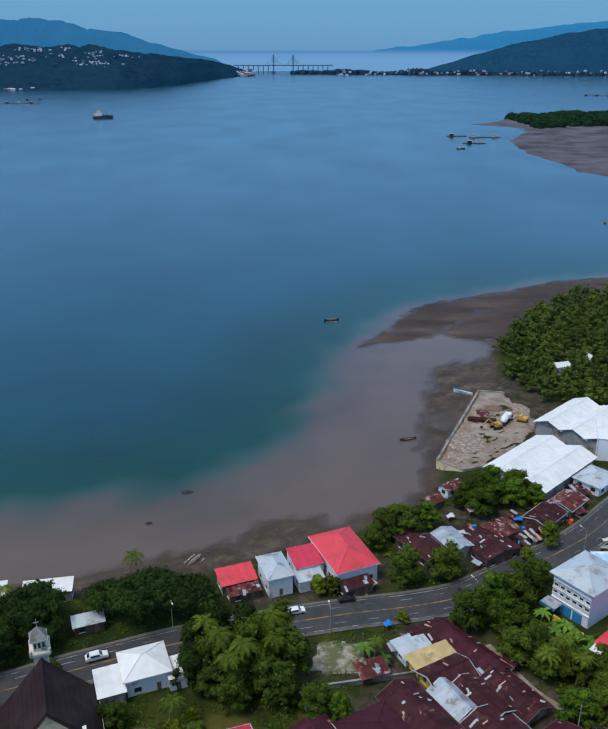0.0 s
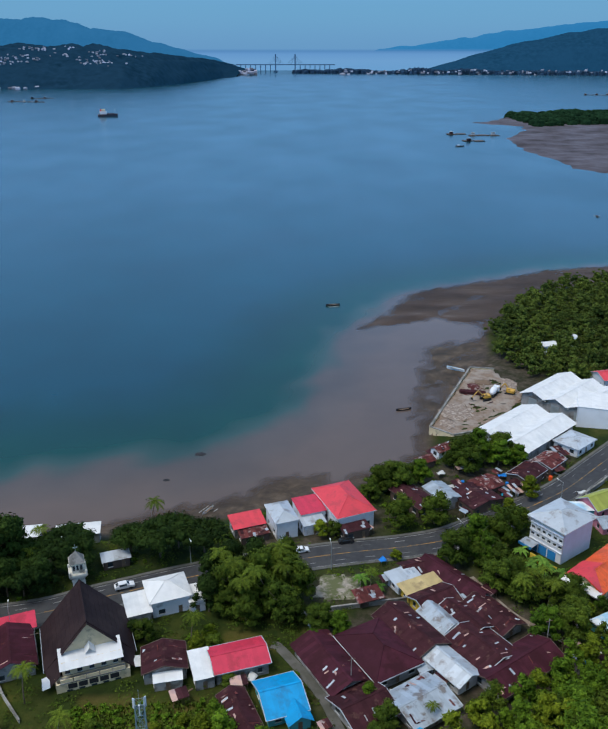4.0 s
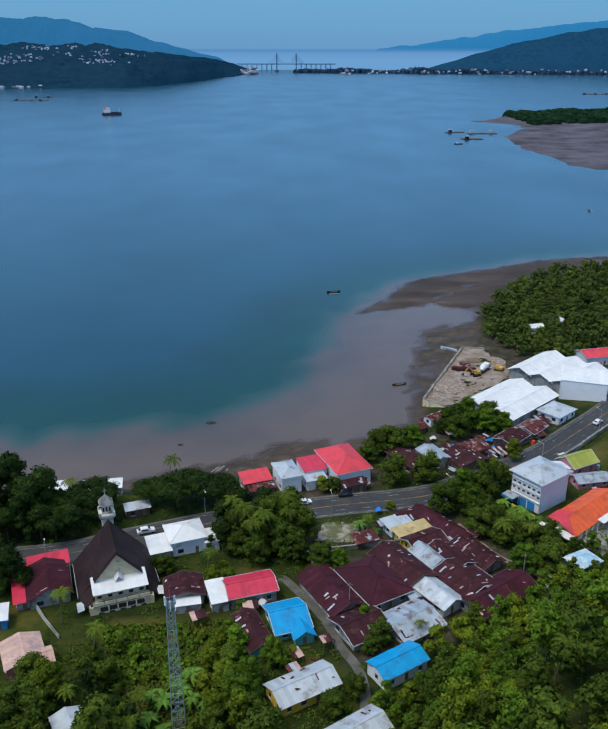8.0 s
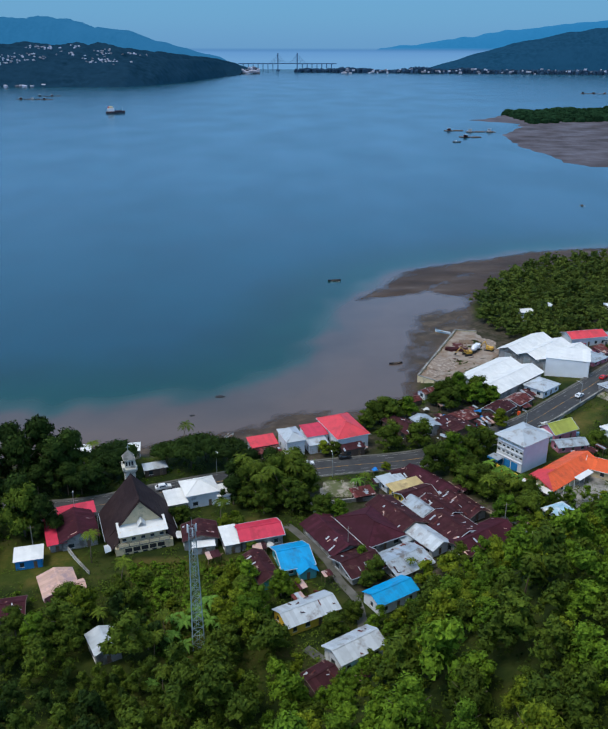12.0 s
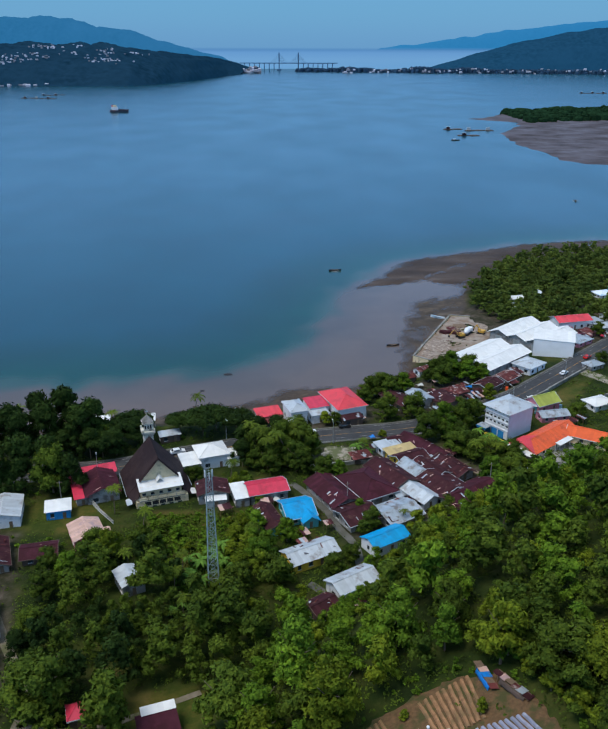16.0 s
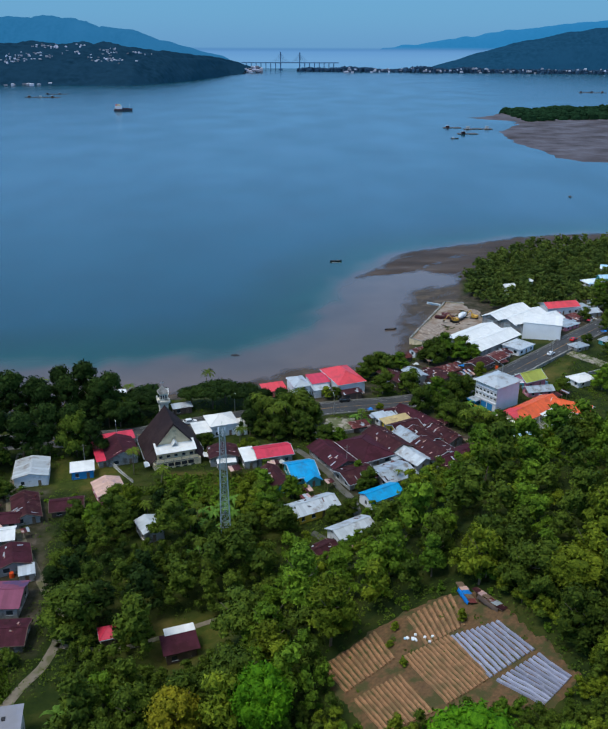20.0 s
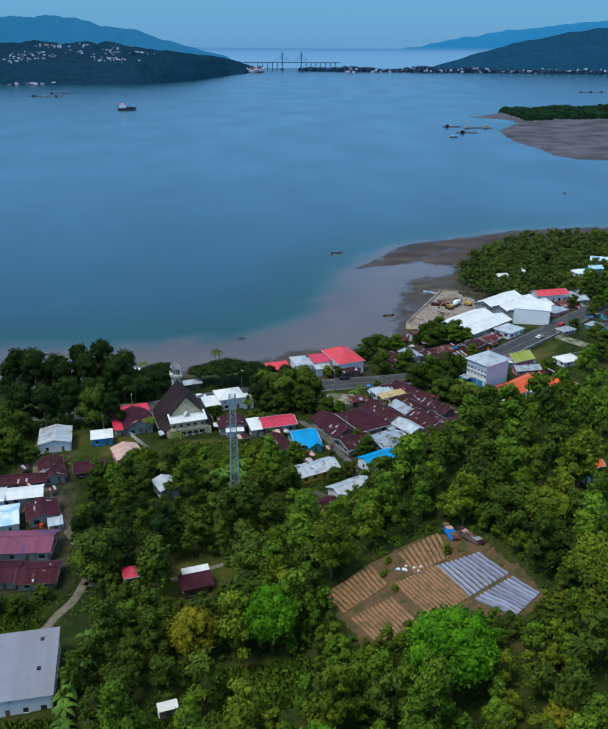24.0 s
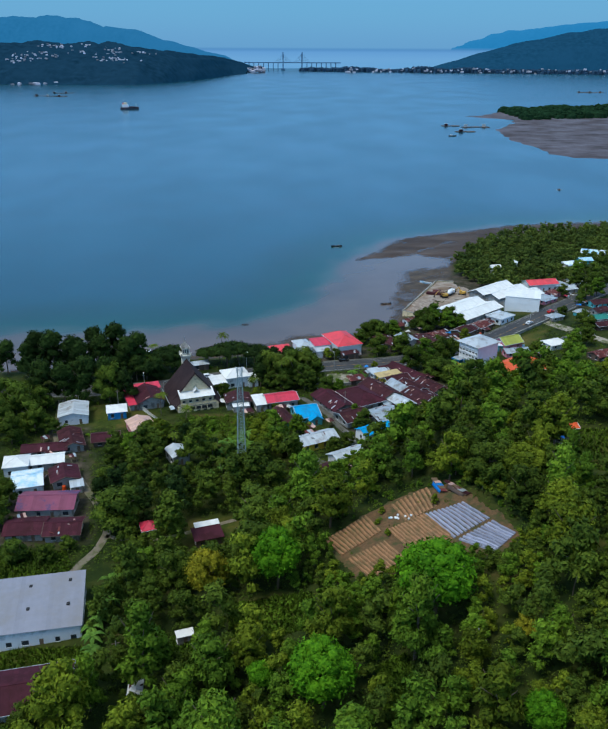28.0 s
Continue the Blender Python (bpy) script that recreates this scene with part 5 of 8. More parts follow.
# ---------------------------------------------------------------- church
def church():
    root = empty("church", pose(-47.3, 112.0, float(land(-47, 112)), 0, 0, 20.4), "cream church with a steep dark roof and a small bell tower", "church")
    FOOT.append((-47.3, 112.0, 10, 12, radians(20.4)))
    w, d, h = 15.0, 18.0, 3.0
    add_walls(root, w, d, h, M["pale_wall"], door=False)
    apex, y0, y1 = 13.6, -6.6, 7.8
    ez = 2.3
    six = [(0, 1, 2, 3), (7, 6, 5, 4), (0, 4, 5, 1), (1, 5, 6, 2), (2, 6, 7, 3), (3, 7, 4, 0)]
    # steep roof: two long slopes whose front edges lean back towards the eaves
    for sgn in (-1, 1):
        v = [(sgn * 9.4, -5.6, ez), (sgn * 9.4, 9.0, ez), (0, y1, apex), (0, y0, apex)]
        v += [(x - sgn * 0.12, y, z - 0.14) for x, y, z in v]
        part("roof_slope", mesh_from("roof_slope", v, six), M["roof_black"], root)
        for k in range(10):
            f = (k + 0.5) / 10
            bar("roof_course", M["roof_black"], root, 0.06, 14.4 - 0.3 * f, 0.03, Matrix.Translation((sgn * 9.4 * (1 - f) + sgn * 0.02, 1.7 - 1.1 * f, ez + (apex - ez) * f + 0.03)) @ pose(0, 0, 0, 0, sgn * 50.2, 0))
        bar("gutter", M["steel"], root, 0.18, 14.4, 0.14, pose(sgn * 9.45, 1.7, ez - 0.1))
        # small dark wing roof beside the front, above the side porch
        v = [(sgn * 5.4, -6.2, 6.6), (sgn * 9.2, -5.4, 2.6), (sgn * 8.6, -9.6, 1.7), (sgn * 6.3, -9.2, 3.6)]
        v += [(x, y, z - 0.12) for x, y, z in v]
        part("wing_roof", mesh_from("wing_roof", v, six), M["roof_black"], root)
        bar("porch_roof", M["roof_white"], root, 1.6, 3.4, 0.08, pose(sgn * 9.2, -8.6, 2.2, 0, sgn * 12, 0))
    bm = bmesh.new()
    rod(bm, (0, y0, apex + 0.03), (0, y1, apex + 0.03), 0.14, 6)
    part("ridge_cap", bm, M["roof_black"], root)
    part("gable", mesh_from("gable", [(-7.4, 8.4, 2.9), (7.4, 8.4, 2.9), (0, 7.6, 12.8), (-7.4, 8.6, 2.9), (7.4, 8.6, 2.9), (0, 7.8, 12.8)], [(0, 1, 2), (5, 4, 3), (0, 3, 4, 1), (1, 4, 5, 2), (2, 5, 3, 0)]), M["pale_wall"], root, "cream back gable")
    front = [(-6.2, -6.0, 5.6), (6.2, -6.0, 5.6), (0, -6.3, 12.9)]
    v = front + [(x, y + 0.3, z) for x, y, z in front]
    part("gable", mesh_from("gable", v, [(0, 1, 2), (5, 4, 3), (0, 3, 4, 1), (1, 4, 5, 2), (2, 5, 3, 0)]), M["pale_wall"], root, "cream front gable")
    for sgn in (-1, 1):
        v = [(0, -6.2, 13.3), (0, -7.0, 13.2), (sgn * 5.6, -6.9, 6.7), (sgn * 5.6, -6.1, 6.8)]
        v += [(x, y, z - 0.12) for x, y, z in v]
        part("barge_board", mesh_from("barge_board", v, six), M["roof_black"], root)
        v = [(0, -6.2, 8.3), (sgn * 1.0, -6.2, 7.0), (sgn * 1.0, -7.9, 6.6), (0, -7.9, 7.8)]
        part("dormer_roof", mesh_from("dormer_roof", v + [(x, y, z - 0.1) for x, y, z in v], six), M["roof_white"], root)
    # storeys of the front
    bar("front_wall", M["pale_wall"], root, 11.4, 0.3, 3.4, pose(0, -8.3, 4.4))
    bar("front_wall", M["pale_wall"], root, 14.6, 0.3, 2.9, pose(0, -10.4, 1.2))
    for sgn in (-1, 1):
        bar("side_wall", M["pale_wall"], root, 0.3, 3.4, 3.4, pose(sgn * 5.7, -6.9, 4.4))
        bar("side_wall", M["pale_wall"], root, 0.3, 2.6, 2.9, pose(sgn * 7.2, -9.2, 1.2))
    n_sheet = 10
    for k in range(n_sheet):
        bar("roof_sheet", M["roof_white"], root, 12.6 / n_sheet + 0.04, 5.6, 0.06, pose(-6.3 + 12.6 / n_sheet * (k + 0.5), -7.6, 6.25 + 0.015 * (k % 2), 13, 0, 0))
    bar("ledge", M["concrete"], root, 13.0, 2.6, 0.22, pose(0, -9.4, 2.75))
    bar("ledge", M["concrete"], root, 15.6, 1.8, 0.22, pose(0, -11.0, -0.1))
    for z, yy, ww, cnt in ((3.6, -8.47, 1.0, 5), (0.55, -10.57, 1.2, 5)):
        for k in range(cnt):
            x = (k - (cnt - 1) / 2) * (12.0 / cnt)
            win = bar("window", M["glass"], root, ww, 0.06, 0.75, pose(x, yy, z))
            bar("window_sill", M["frame"], win, ww + 0.25, 0.2, 0.08, win.matrix_basis.inverted() @ pose(x, yy - 0.06, z - 0.44))
    # dark panels on the solid front imitate the shade inside the verandas
    bar("veranda_opening", M["dark"], root, 10.4, 0.1, 1.15, pose(0, -10.58, 1.75))
    bar("veranda_opening", M["dark"], root, 10.8, 0.1, 0.7, pose(0, -8.48, 5.05))
    for k in range(6):
        bar("veranda_post", M["pale_wall"], root, 0.3, 0.3, 1.2, pose(-5.2 + 2.08 * k, -10.55, 1.75))
        bar("veranda_post", M["pale_wall"], root, 0.35, 0.3, 0.75, pose(-5.4 + 2.16 * k, -8.46, 5.05))
    for k in range(5):
        bar("balcony_rail", M["pale_wall"], root, 2.4, 0.12, 0.8, pose(-5.2 + 2.6 * k, -10.5, 3.25))
    # square bell tower behind the ridge
    tz, ty = 9.5, 9.2
    bar("tower_shaft", M["tower_wall"], root, 2.7, 2.7, 16, pose(0, ty, tz - 3.0))
    for z, r1, r2, dz in ((4.6, 1.9, 2.75, 0.9), (5.3, 2.75, 2.75, 0.5), (8.05, 1.9, 2.35, 0.35)):
        bm = bmesh.new()
        bmesh.ops.create_cone(bm, cap_ends=True, segments=4, radius1=r1, radius2=r2, depth=dz, matrix=pose(0, ty, tz + z, 0, 0, 45))
        part("tower_ledge", bm, M["tower_wall"], root)
    bar("belfry", M["tower_wall"], root, 2.3, 2.3, 2.6, pose(0, ty, tz + 6.7))
    for k in range(4):
        # belfry openings are dark panels too, their inner shade put into the colour
        for off in (-0.75, 0.0, 0.75):
            bar("belfry_opening", M["dark"], root, 0.42, 0.1, 1.2, pose(0, ty, tz + 6.9, 0, 0, 90 * k) @ Matrix.Translation((off, -1.13, 0)))
        bar("parapet_post", M["tower_wall"], root, 0.4, 0.4, 0.9, pose(0, ty, tz + 5.9, 0, 0, 90 * k + 45) @ Matrix.Translation((2.4, 0, 0)))
    bm = bmesh.new()
    bmesh.ops.create_cone(bm, cap_ends=True, segments=4, radius1=2.3, radius2=0.1, depth=2.3, matrix=pose(0, ty, tz + 9.35, 0, 0, 45))
    part("spire", bm, M["concrete"], root)
    bar("cross", M["steel"], root, 0.12, 0.12, 1.8, pose(0, 9.2, tz + 11.2))
    bar("cross", M["steel"], root, 1.0, 0.12, 0.12, pose(0, 9.2, tz + 11.4))


church()


# ---------------------------------------------------------------- white three-storey block
def block():
    cx, cy, yaw = 65.2, 150.4, 37
    g = float(land(cx, cy))
    root = empty("office_block", pose(cx, cy, g, 0, 0, yaw), "three-storey white block with a grey hip roof and blue shutters", "building")
    FOOT.append((cx, cy, 7.5, 6.5, radians(yaw)))
    w, d, h = 12.0, 10.0, 10.0
    for si, (x, y, rot, ln, mat) in enumerate(((-w / 2, -d / 2, 0, w, "lilac_wall"), (w / 2, -d / 2, 90, d, "white_wall"), (w / 2, d / 2, 180, w, "white_wall"), (-w / 2, d / 2, 270, d, "white_wall"))):
        holes = []
        if si == 3:
            for z0, z1 in ((4.5, 5.2), (6.4, 7.1), (8.9, 9.4)):
                for k in range(6):
                    c = ln * (k + 0.5) / 6
                    holes.append((c - 0.5, c + 0.5, z0, z1))
        m = pose(x, y, 0, 0, 0, rot)
        part("wall", wall_mesh(ln, h + 1, 0.25, [(a0, a1, z0 + 1, z1 + 1) for a0, a1, z0, z1 in holes]), M[mat], root, "", m @ Matrix.Translation((0, 0, -1)))
        for a0, a1, z0, z1 in holes:
            win = bar("window", M["glass"], root, a1 - a0, 0.04, z1 - z0, m @ Matrix.Translation(((a0 + a1) / 2, 0.14, (z0 + z1) / 2)))
            bar("window_sill", M["frame"], win, a1 - a0 + 0.2, 0.16, 0.08, win.matrix_basis.inverted() @ m @ Matrix.Translation(((a0 + a1) / 2, -0.07, z0 - 0.04)))
        if si == 3:
            for z in (3.3, 5.9, 8.0):
                bar("string_course", M["white_wall"], root, ln, 0.25, 0.25, m @ Matrix.Translation((ln / 2, -0.1, z)))
            # row of unreadable raised letters, as plain bars
            for k in range(7):
                bar("sign_bar", M["steel"], root, 0.55, 0.08, 0.45, m @ Matrix.Translation((1.8 + 1.05 * k, -0.06, 7.72)))
            for k in range(3):
                bar("shutter", M["blue_wall"], root, 2.4, 0.1, 2.6, m @ Matrix.Translation((1.5 + 2.8 * k, -0.06, 1.35)))
    hip_roof(root, w, d, h, 1.7, 0.8, M["roof_silver"])
    # forecourt wall and blue canopy on its seaward side
    bar("canopy", M["roof_zinc"], root, 3.0, 4.0, 0.12, pose(-8.0, 3.6, 3.0, 0, -4, 0))
    bar("canopy_front", M["blue_wall"], root, 0.15, 4.0, 0.7, pose(-9.5, 3.6, 2.7))
    bar("forecourt_wall", M["yellow_wall"], root, 0.25, 8.0, 2.1, pose(-9.9, -2.6, 0.9))


block()


# ---------------------------------------------------------------- orange-roofed L-shaped school
def school():
    # long wing along the court, second wing across its end
    a0 = house("school_wing", "long low building with an orange sheet roof", 75.0, 139.8, 25.0, 8.6, 41, 7.4, "gable", 1.9, "roof_orange", "pale_wall", 0.7, 0, category="building", group="orange-roofed wings")
    for k in range(9):
        bar("veranda_post", M["frame"], a0, 0.18, 0.18, 2.9, pose(-11.2 + 2.8 * k, -5.6, 1.45))
    bar("porch_roof", M["roof_white"], a0, 7.6, 2.0, 0.08, pose(2.0, -5.7, 2.95, 7, 0, 0))
    bar("end_roof", M["roof_white"], a0, 2.6, 9.6, 0.08, pose(-14.0, 0, 2.7, 0, -8, 0), "white lean-to roof")
    part("roof_end", mesh_from("roof_end", [(-13.25, 5.1, 2.95), (-13.25, 0.0, 4.95), (-5.0, 0.0, 4.95), (-5.0, 5.1, 2.95), (-13.25, 0.0, 4.98), (-13.25, -5.05, 3.02), (-8.6, 0.0, 4.98)], [(0, 1, 2, 3), (4, 5, 6)]), M["roof_red"], a0, "red-painted end of the roof")
    b0_ = house("school_wing", "short wing with an orange sheet roof", 90.0, 141.8, 13.0, 7.6, -31, 7.4, "gable", 1.8, "roof_orange", "pale_wall", 0.6, 0, category="building", group="orange-roofed wings")
    ct = ribbon("court", [(70, 128), (78, 133), (88, 137)], 6.5, -6.5, 0.15, M["concrete"], 0.6)
    tagged(ct, "pale concrete school court", "court", kind="structure")


school()


# ---------------------------------------------------------------- warehouses
def warehouse(name, label, cx, cy, w, d, yaw, eave, spans, rise, mat="roof_white"):
    """Side-by-side gabled spans whose ridges run along the local x axis."""
    g = float(land(cx, cy))
    root = empty(name, pose(cx, cy, g, 0, 0, yaw), label, "warehouse", "white warehouses")
    FOOT.append((cx, cy, w / 2, d / 2, radians(yaw)))
    h = eave - g
    for x, y, rot, ln in ((-w / 2, -d / 2, 0, w), (w / 2, -d / 2, 90, d), (w / 2, d / 2, 180, w), (-w / 2, d / 2, 270, d)):
        part("wall", wall_mesh(ln, h + 1, 0.2, []), M["grey_wall"], root, "", pose(x, y, -1, 0, 0, rot))
    sp = d / spans
    for k in range(spans):
        gable_roof(root, w, sp, h, rise, 0.9, M[mat], Matrix.Translation((0, -d / 2 + sp * (k + 0.5), 0)), sheet=1.5, gable_mat=M["grey_wall"])
        bar("door", M["steel"], root, 0.1, 3.2, 3.4, pose(-w / 2 - 0.04, -d / 2 + sp * (k + 0.5), 1.7))
    return root


warehouse("warehouse", "white-roofed double-gabled warehouse by the yard", 72.6, 214.6, 29.0, 19.6, 44, 7.6, 2, 1.7)
warehouse("warehouse", "white-roofed triple-gabled warehouse behind the yard", 97.6, 242.0, 26.0, 27.0, 44, 7.8, 3, 1.8)


def white_box():
    root = empty("warehouse", pose(102.3, 226.0, float(land(102, 226)), 0, 0, -17), "tall plain white storehouse beside the road", "warehouse", "white warehouses")
    FOOT.append((102.3, 226.0, 8.5, 6.5, radians(-17)))
    w, d, h = 16.5, 12.0, 7.4
    for x, y, rot, ln in ((-w / 2, -d / 2, 0, w), (w / 2, -d / 2, 90, d), (w / 2, d / 2, 180, w), (-w / 2, d / 2, 270, d)):
        part("wall", wall_mesh(ln, h + 1, 0.25, []), M["white_board"], root, "", pose(x, y, -1, 0, 0, rot))
    shed_roof(root, w, d, h - 0.1, 0.8, 0.2, M["roof_white"], sheet=1.5)


white_box()


# ---------------------------------------------------------------- trees
def leaf_cloud(r, lobes, leaves, size, flat=0.75, k1=7, k2=4):
    """Small leaf tufts scattered through the outer shells of lumpy clumps; gives corners, their soft normals, and faces."""
    L = np.array(lobes)
    mid = np.average(L[:, :3], axis=0, weights=L[:, 3])
    w = L[:, 3] ** 2
    pick = L[r.choice(len(L), leaves, p=w / w.sum())]
    dv = r.normal(size=(leaves, 3))
    dv[:, 2] = np.abs(dv[:, 2]) * 1.0 - 0.30
    dv /= np.linalg.norm(dv, axis=1)[:, None]
    q = pick[:, :3] + dv * (pick[:, 3] * (0.66 + 0.60 * r.rand(leaves) ** 1.3))[:, None] * np.array([1, 1, flat])
    nrm = dv + r.normal(size=(leaves, 3)) * 0.55 + np.array([0, 0, 0.25])
    nrm /= np.linalg.norm(nrm, axis=1)[:, None]
    t = np.cross(nrm, r.normal(size=(leaves, 3)))
    t /= np.linalg.norm(t, axis=1)[:, None] + 1e-9
    bt = np.cross(nrm, t)
    s = (size * r.uniform(0.5, 1.5, leaves))[:, None]
    v = np.stack([q - t * s, q - bt * s * 0.8 - nrm * s * 0.2, q + t * s + bt * s * 0.5], 1).reshape(-1, 3)
    soft = dv * 0.45 + nrm * 0.75
    soft /= np.linalg.norm(soft, axis=1)[:, None]
    verts, norms = [v], [np.repeat(soft, 3, 0)]
    faces = [(3 * k, 3 * k + 1, 3 * k + 2) for k in range(leaves)]
    base = leaves * 3
    th, ph = np.meshgrid(math.pi * np.arange(1, k2) / k2, 6.2832 * np.arange(k1) / k1, indexing="ij")
    unit = np.stack([np.sin(th) * np.cos(ph), np.sin(th) * np.sin(ph), np.cos(th)], -1).reshape(-1, 3)
    unit = np.concatenate([unit, [[0, 0, 1.0]], [[0, 0, -1.0]]])
    for x, y, z, rad in L:
        bumps = rad * 0.72 * r.uniform(0.62, 1.25, len(unit))
        verts.append(np.array([x, y, z]) + unit * bumps[:, None] * np.array([1, 1, flat]))
        out = verts[-1] - mid
        out = unit + 0.3 * out / (np.linalg.norm(out, axis=1)[:, None] + 1e-6) + r.normal(size=unit.shape) * 0.22
        norms.append(out / np.linalg.norm(out, axis=1)[:, None])
        tp, bt_ = base + len(unit) - 2, base + len(unit) - 1
        for a2 in range(k1):
            n2 = (a2 + 1) % k1
            faces.append((base + a2, base + n2, tp))
            for a1 in range(k2 - 2):
                faces.append((base + (a1 + 1) * k1 + a2, base + (a1 + 1) * k1 + n2, base + a1 * k1 + n2, base + a1 * k1 + a2))
            faces.append((base + (k2 - 2) * k1 + n2, base + (k2 - 2) * k1 + a2, bt_))
        base += len(unit)
    return np.concatenate(verts), np.concatenate(norms), faces


def soften(me, norms):
    """Shade a crown by its soft normals."""
    me.polygons.foreach_set("use_smooth", np.ones(len(me.polygons), bool))
    me.normals_split_custom_set_from_vertices(norms.tolist())


def trunk_mesh(r, height, spread_, rad, limbs=6):
    bm = bmesh.new()
    top = Vector((r.uniform(-0.4, 0.4), r.uniform(-0.4, 0.4), height * 0.55))
    rod(bm, (0, 0, -1.0), top, rad, 7, rad * 0.65)
    for k in range(limbs):
        an = 6.283 * k / limbs + r.uniform(-0.4, 0.4)
        rod(bm, top - Vector((0, 0, r.uniform(0, height * 0.15))), (spread_ * 0.6 * math.cos(an), spread_ * 0.6 * math.sin(an), height * r.uniform(0.68, 0.85)), rad * 0.45, 5, rad * 0.15)
    me = bpy.data.meshes.new("trunk")
    bm.to_mesh(me)
    bm.free()
    return me


TREES, CLOUD = {}, {}


def make_tree(key, seed, radius, height, mat, label, leaves=1500, lobes=13, size=0.36, shape="broad", grid=(7, 4)):
    """One tree of a kind, kept far below ground level as the pattern for its copies."""
    r = np.random.RandomState(seed)
    ls = []
    for k in range(lobes):
        if shape == "round":
            th, ph = math.acos(r.uniform(-0.85, 1.0)), r.uniform(0, 6.283)
            rr = radius * r.uniform(0.55, 0.72)
            ls.append((rr * math.sin(th) * math.cos(ph), rr * math.sin(th) * math.sin(ph), height - radius * 0.95 + rr * 0.95 * math.cos(th), radius * r.uniform(0.20, 0.36)))
        elif shape == "wide":
            an, rr = r.uniform(0, 6.283), radius * math.sqrt(r.uniform(0.02, 0.72))
            ls.append((rr * math.cos(an), rr * math.sin(an), height * 0.80 - 0.10 * rr + r.uniform(-0.5, 0.6), radius * r.uniform(0.13, 0.27)))
        else:
            an, rr, zz = r.uniform(0, 6.283), radius * math.sqrt(r.uniform(0.0, 0.55)), r.uniform(0, 1)
            rr *= 1.1 - 0.65 * zz
            ls.append((rr * math.cos(an), rr * math.sin(an), height * (0.24 + 0.66 * zz), radius * r.uniform(0.13, 0.33)))
    v, nn, f = leaf_cloud(r, ls, leaves, size, 0.85, *grid)
    me = mesh_from("crown", v, f)
    me.materials.append(M[mat])
    soften(me, nn)
    tk = trunk_mesh(r, height, radius, 0.10 + 0.028 * radius)
    tk.materials.append(M["bark"])
    TREES[key] = (me, tk, radius, label)
    CLOUD[key] = (v, nn, [len(q) for q in f], np.array([i for q in f for i in q]))


def plant(key, x, y, scale=1.0, turn=0.0, label="", stretch=1.0, group="", base=None):
    crown, trunk, rad, lab = TREES[key]
    z = float(land(x, y)) if base is None else base
    root = empty("palm_tree" if key.startswith("palm") else "banana_plant" if key.startswith("banana") else "tree", pose(x, y, z, 0, 0, turn) @ Matrix.Diagonal((scale, scale, scale * stretch, 1)), label or lab,
                 "banana plant" if key.startswith("banana") else "tree", group)
    part("trunk", trunk, None, root)
    part("crown", crown, None, root)
    return root


make_tree("far_a", 12, 4.2, 9.5, "leaf_dark", "tree of the wood", 560, 14, 0.46, grid=(5, 3))
make_tree("far_b", 13, 4.0, 10.0, "leaf_dark", "tree of the wood", 560, 14, 0.46, grid=(5, 3))
make_tree("fill_a", 14, 4.2, 10.0, "leaf_mid", "tree of the wood", 1250, 24, 0.31, grid=(5, 4))
make_tree("fill_b", 15, 3.8, 10.5, "leaf_mid", "tree of the wood", 1250, 24, 0.31, grid=(5, 4))
make_tree("fill_c", 16, 4.0, 9.0, "leaf_mid", "tree of the wood", 1250, 22, 0.31, grid=(5, 4))
make_tree("shrub_a", 17, 4.2, 9.5, "leaf_mid", "shrub", 230, 9, 0.75, grid=(5, 3))
make_tree("shrub_b", 18, 4.0, 8.5, "leaf_mid", "shrub", 230, 8, 0.75, grid=(5, 3))
make_tree("a", 1, 4.2, 10.5, "leaf_mid", "broad-crowned green tree in the wood", 3400, 46, 0.26)
make_tree("b", 2, 3.6, 11.0, "leaf_mid", "tall leafy green tree in the wood", 3200, 42, 0.26)
make_tree("c", 3, 4.6, 9.0, "leaf_dark", "dense dark green tree", 3400, 48, 0.26)
make_tree("d", 4, 3.2, 8.0, "leaf_bush", "small yellowish green tree", 2600, 34, 0.26)
make_tree("e", 5, 4.0, 9.5, "leaf_bright", "dense round bright green tree", 6500, 110, 0.19, "round", (6, 4))
make_tree("f", 6, 3.8, 9.0, "leaf_olive", "yellow-leaved tree among green ones", 4200, 60, 0.22, "round", (6, 4))
make_tree("g", 7, 7.0, 9.0, "leaf_shade", "wide spreading shade tree by the shore", 5200, 80, 0.28, "wide")
make_tree("h", 8, 4.8, 11.0, "leaf_shade", "tall dark shore tree", 4000, 50, 0.29)
make_tree("i", 9, 3.9, 9.8, "leaf_bush", "light green leafy tree on the slope", 3300, 44, 0.26)
make_tree("j", 10, 4.0, 9.0, "leaf_bush", "round olive-green tree standing over the field", 5500, 90, 0.21, "round", (6, 4))


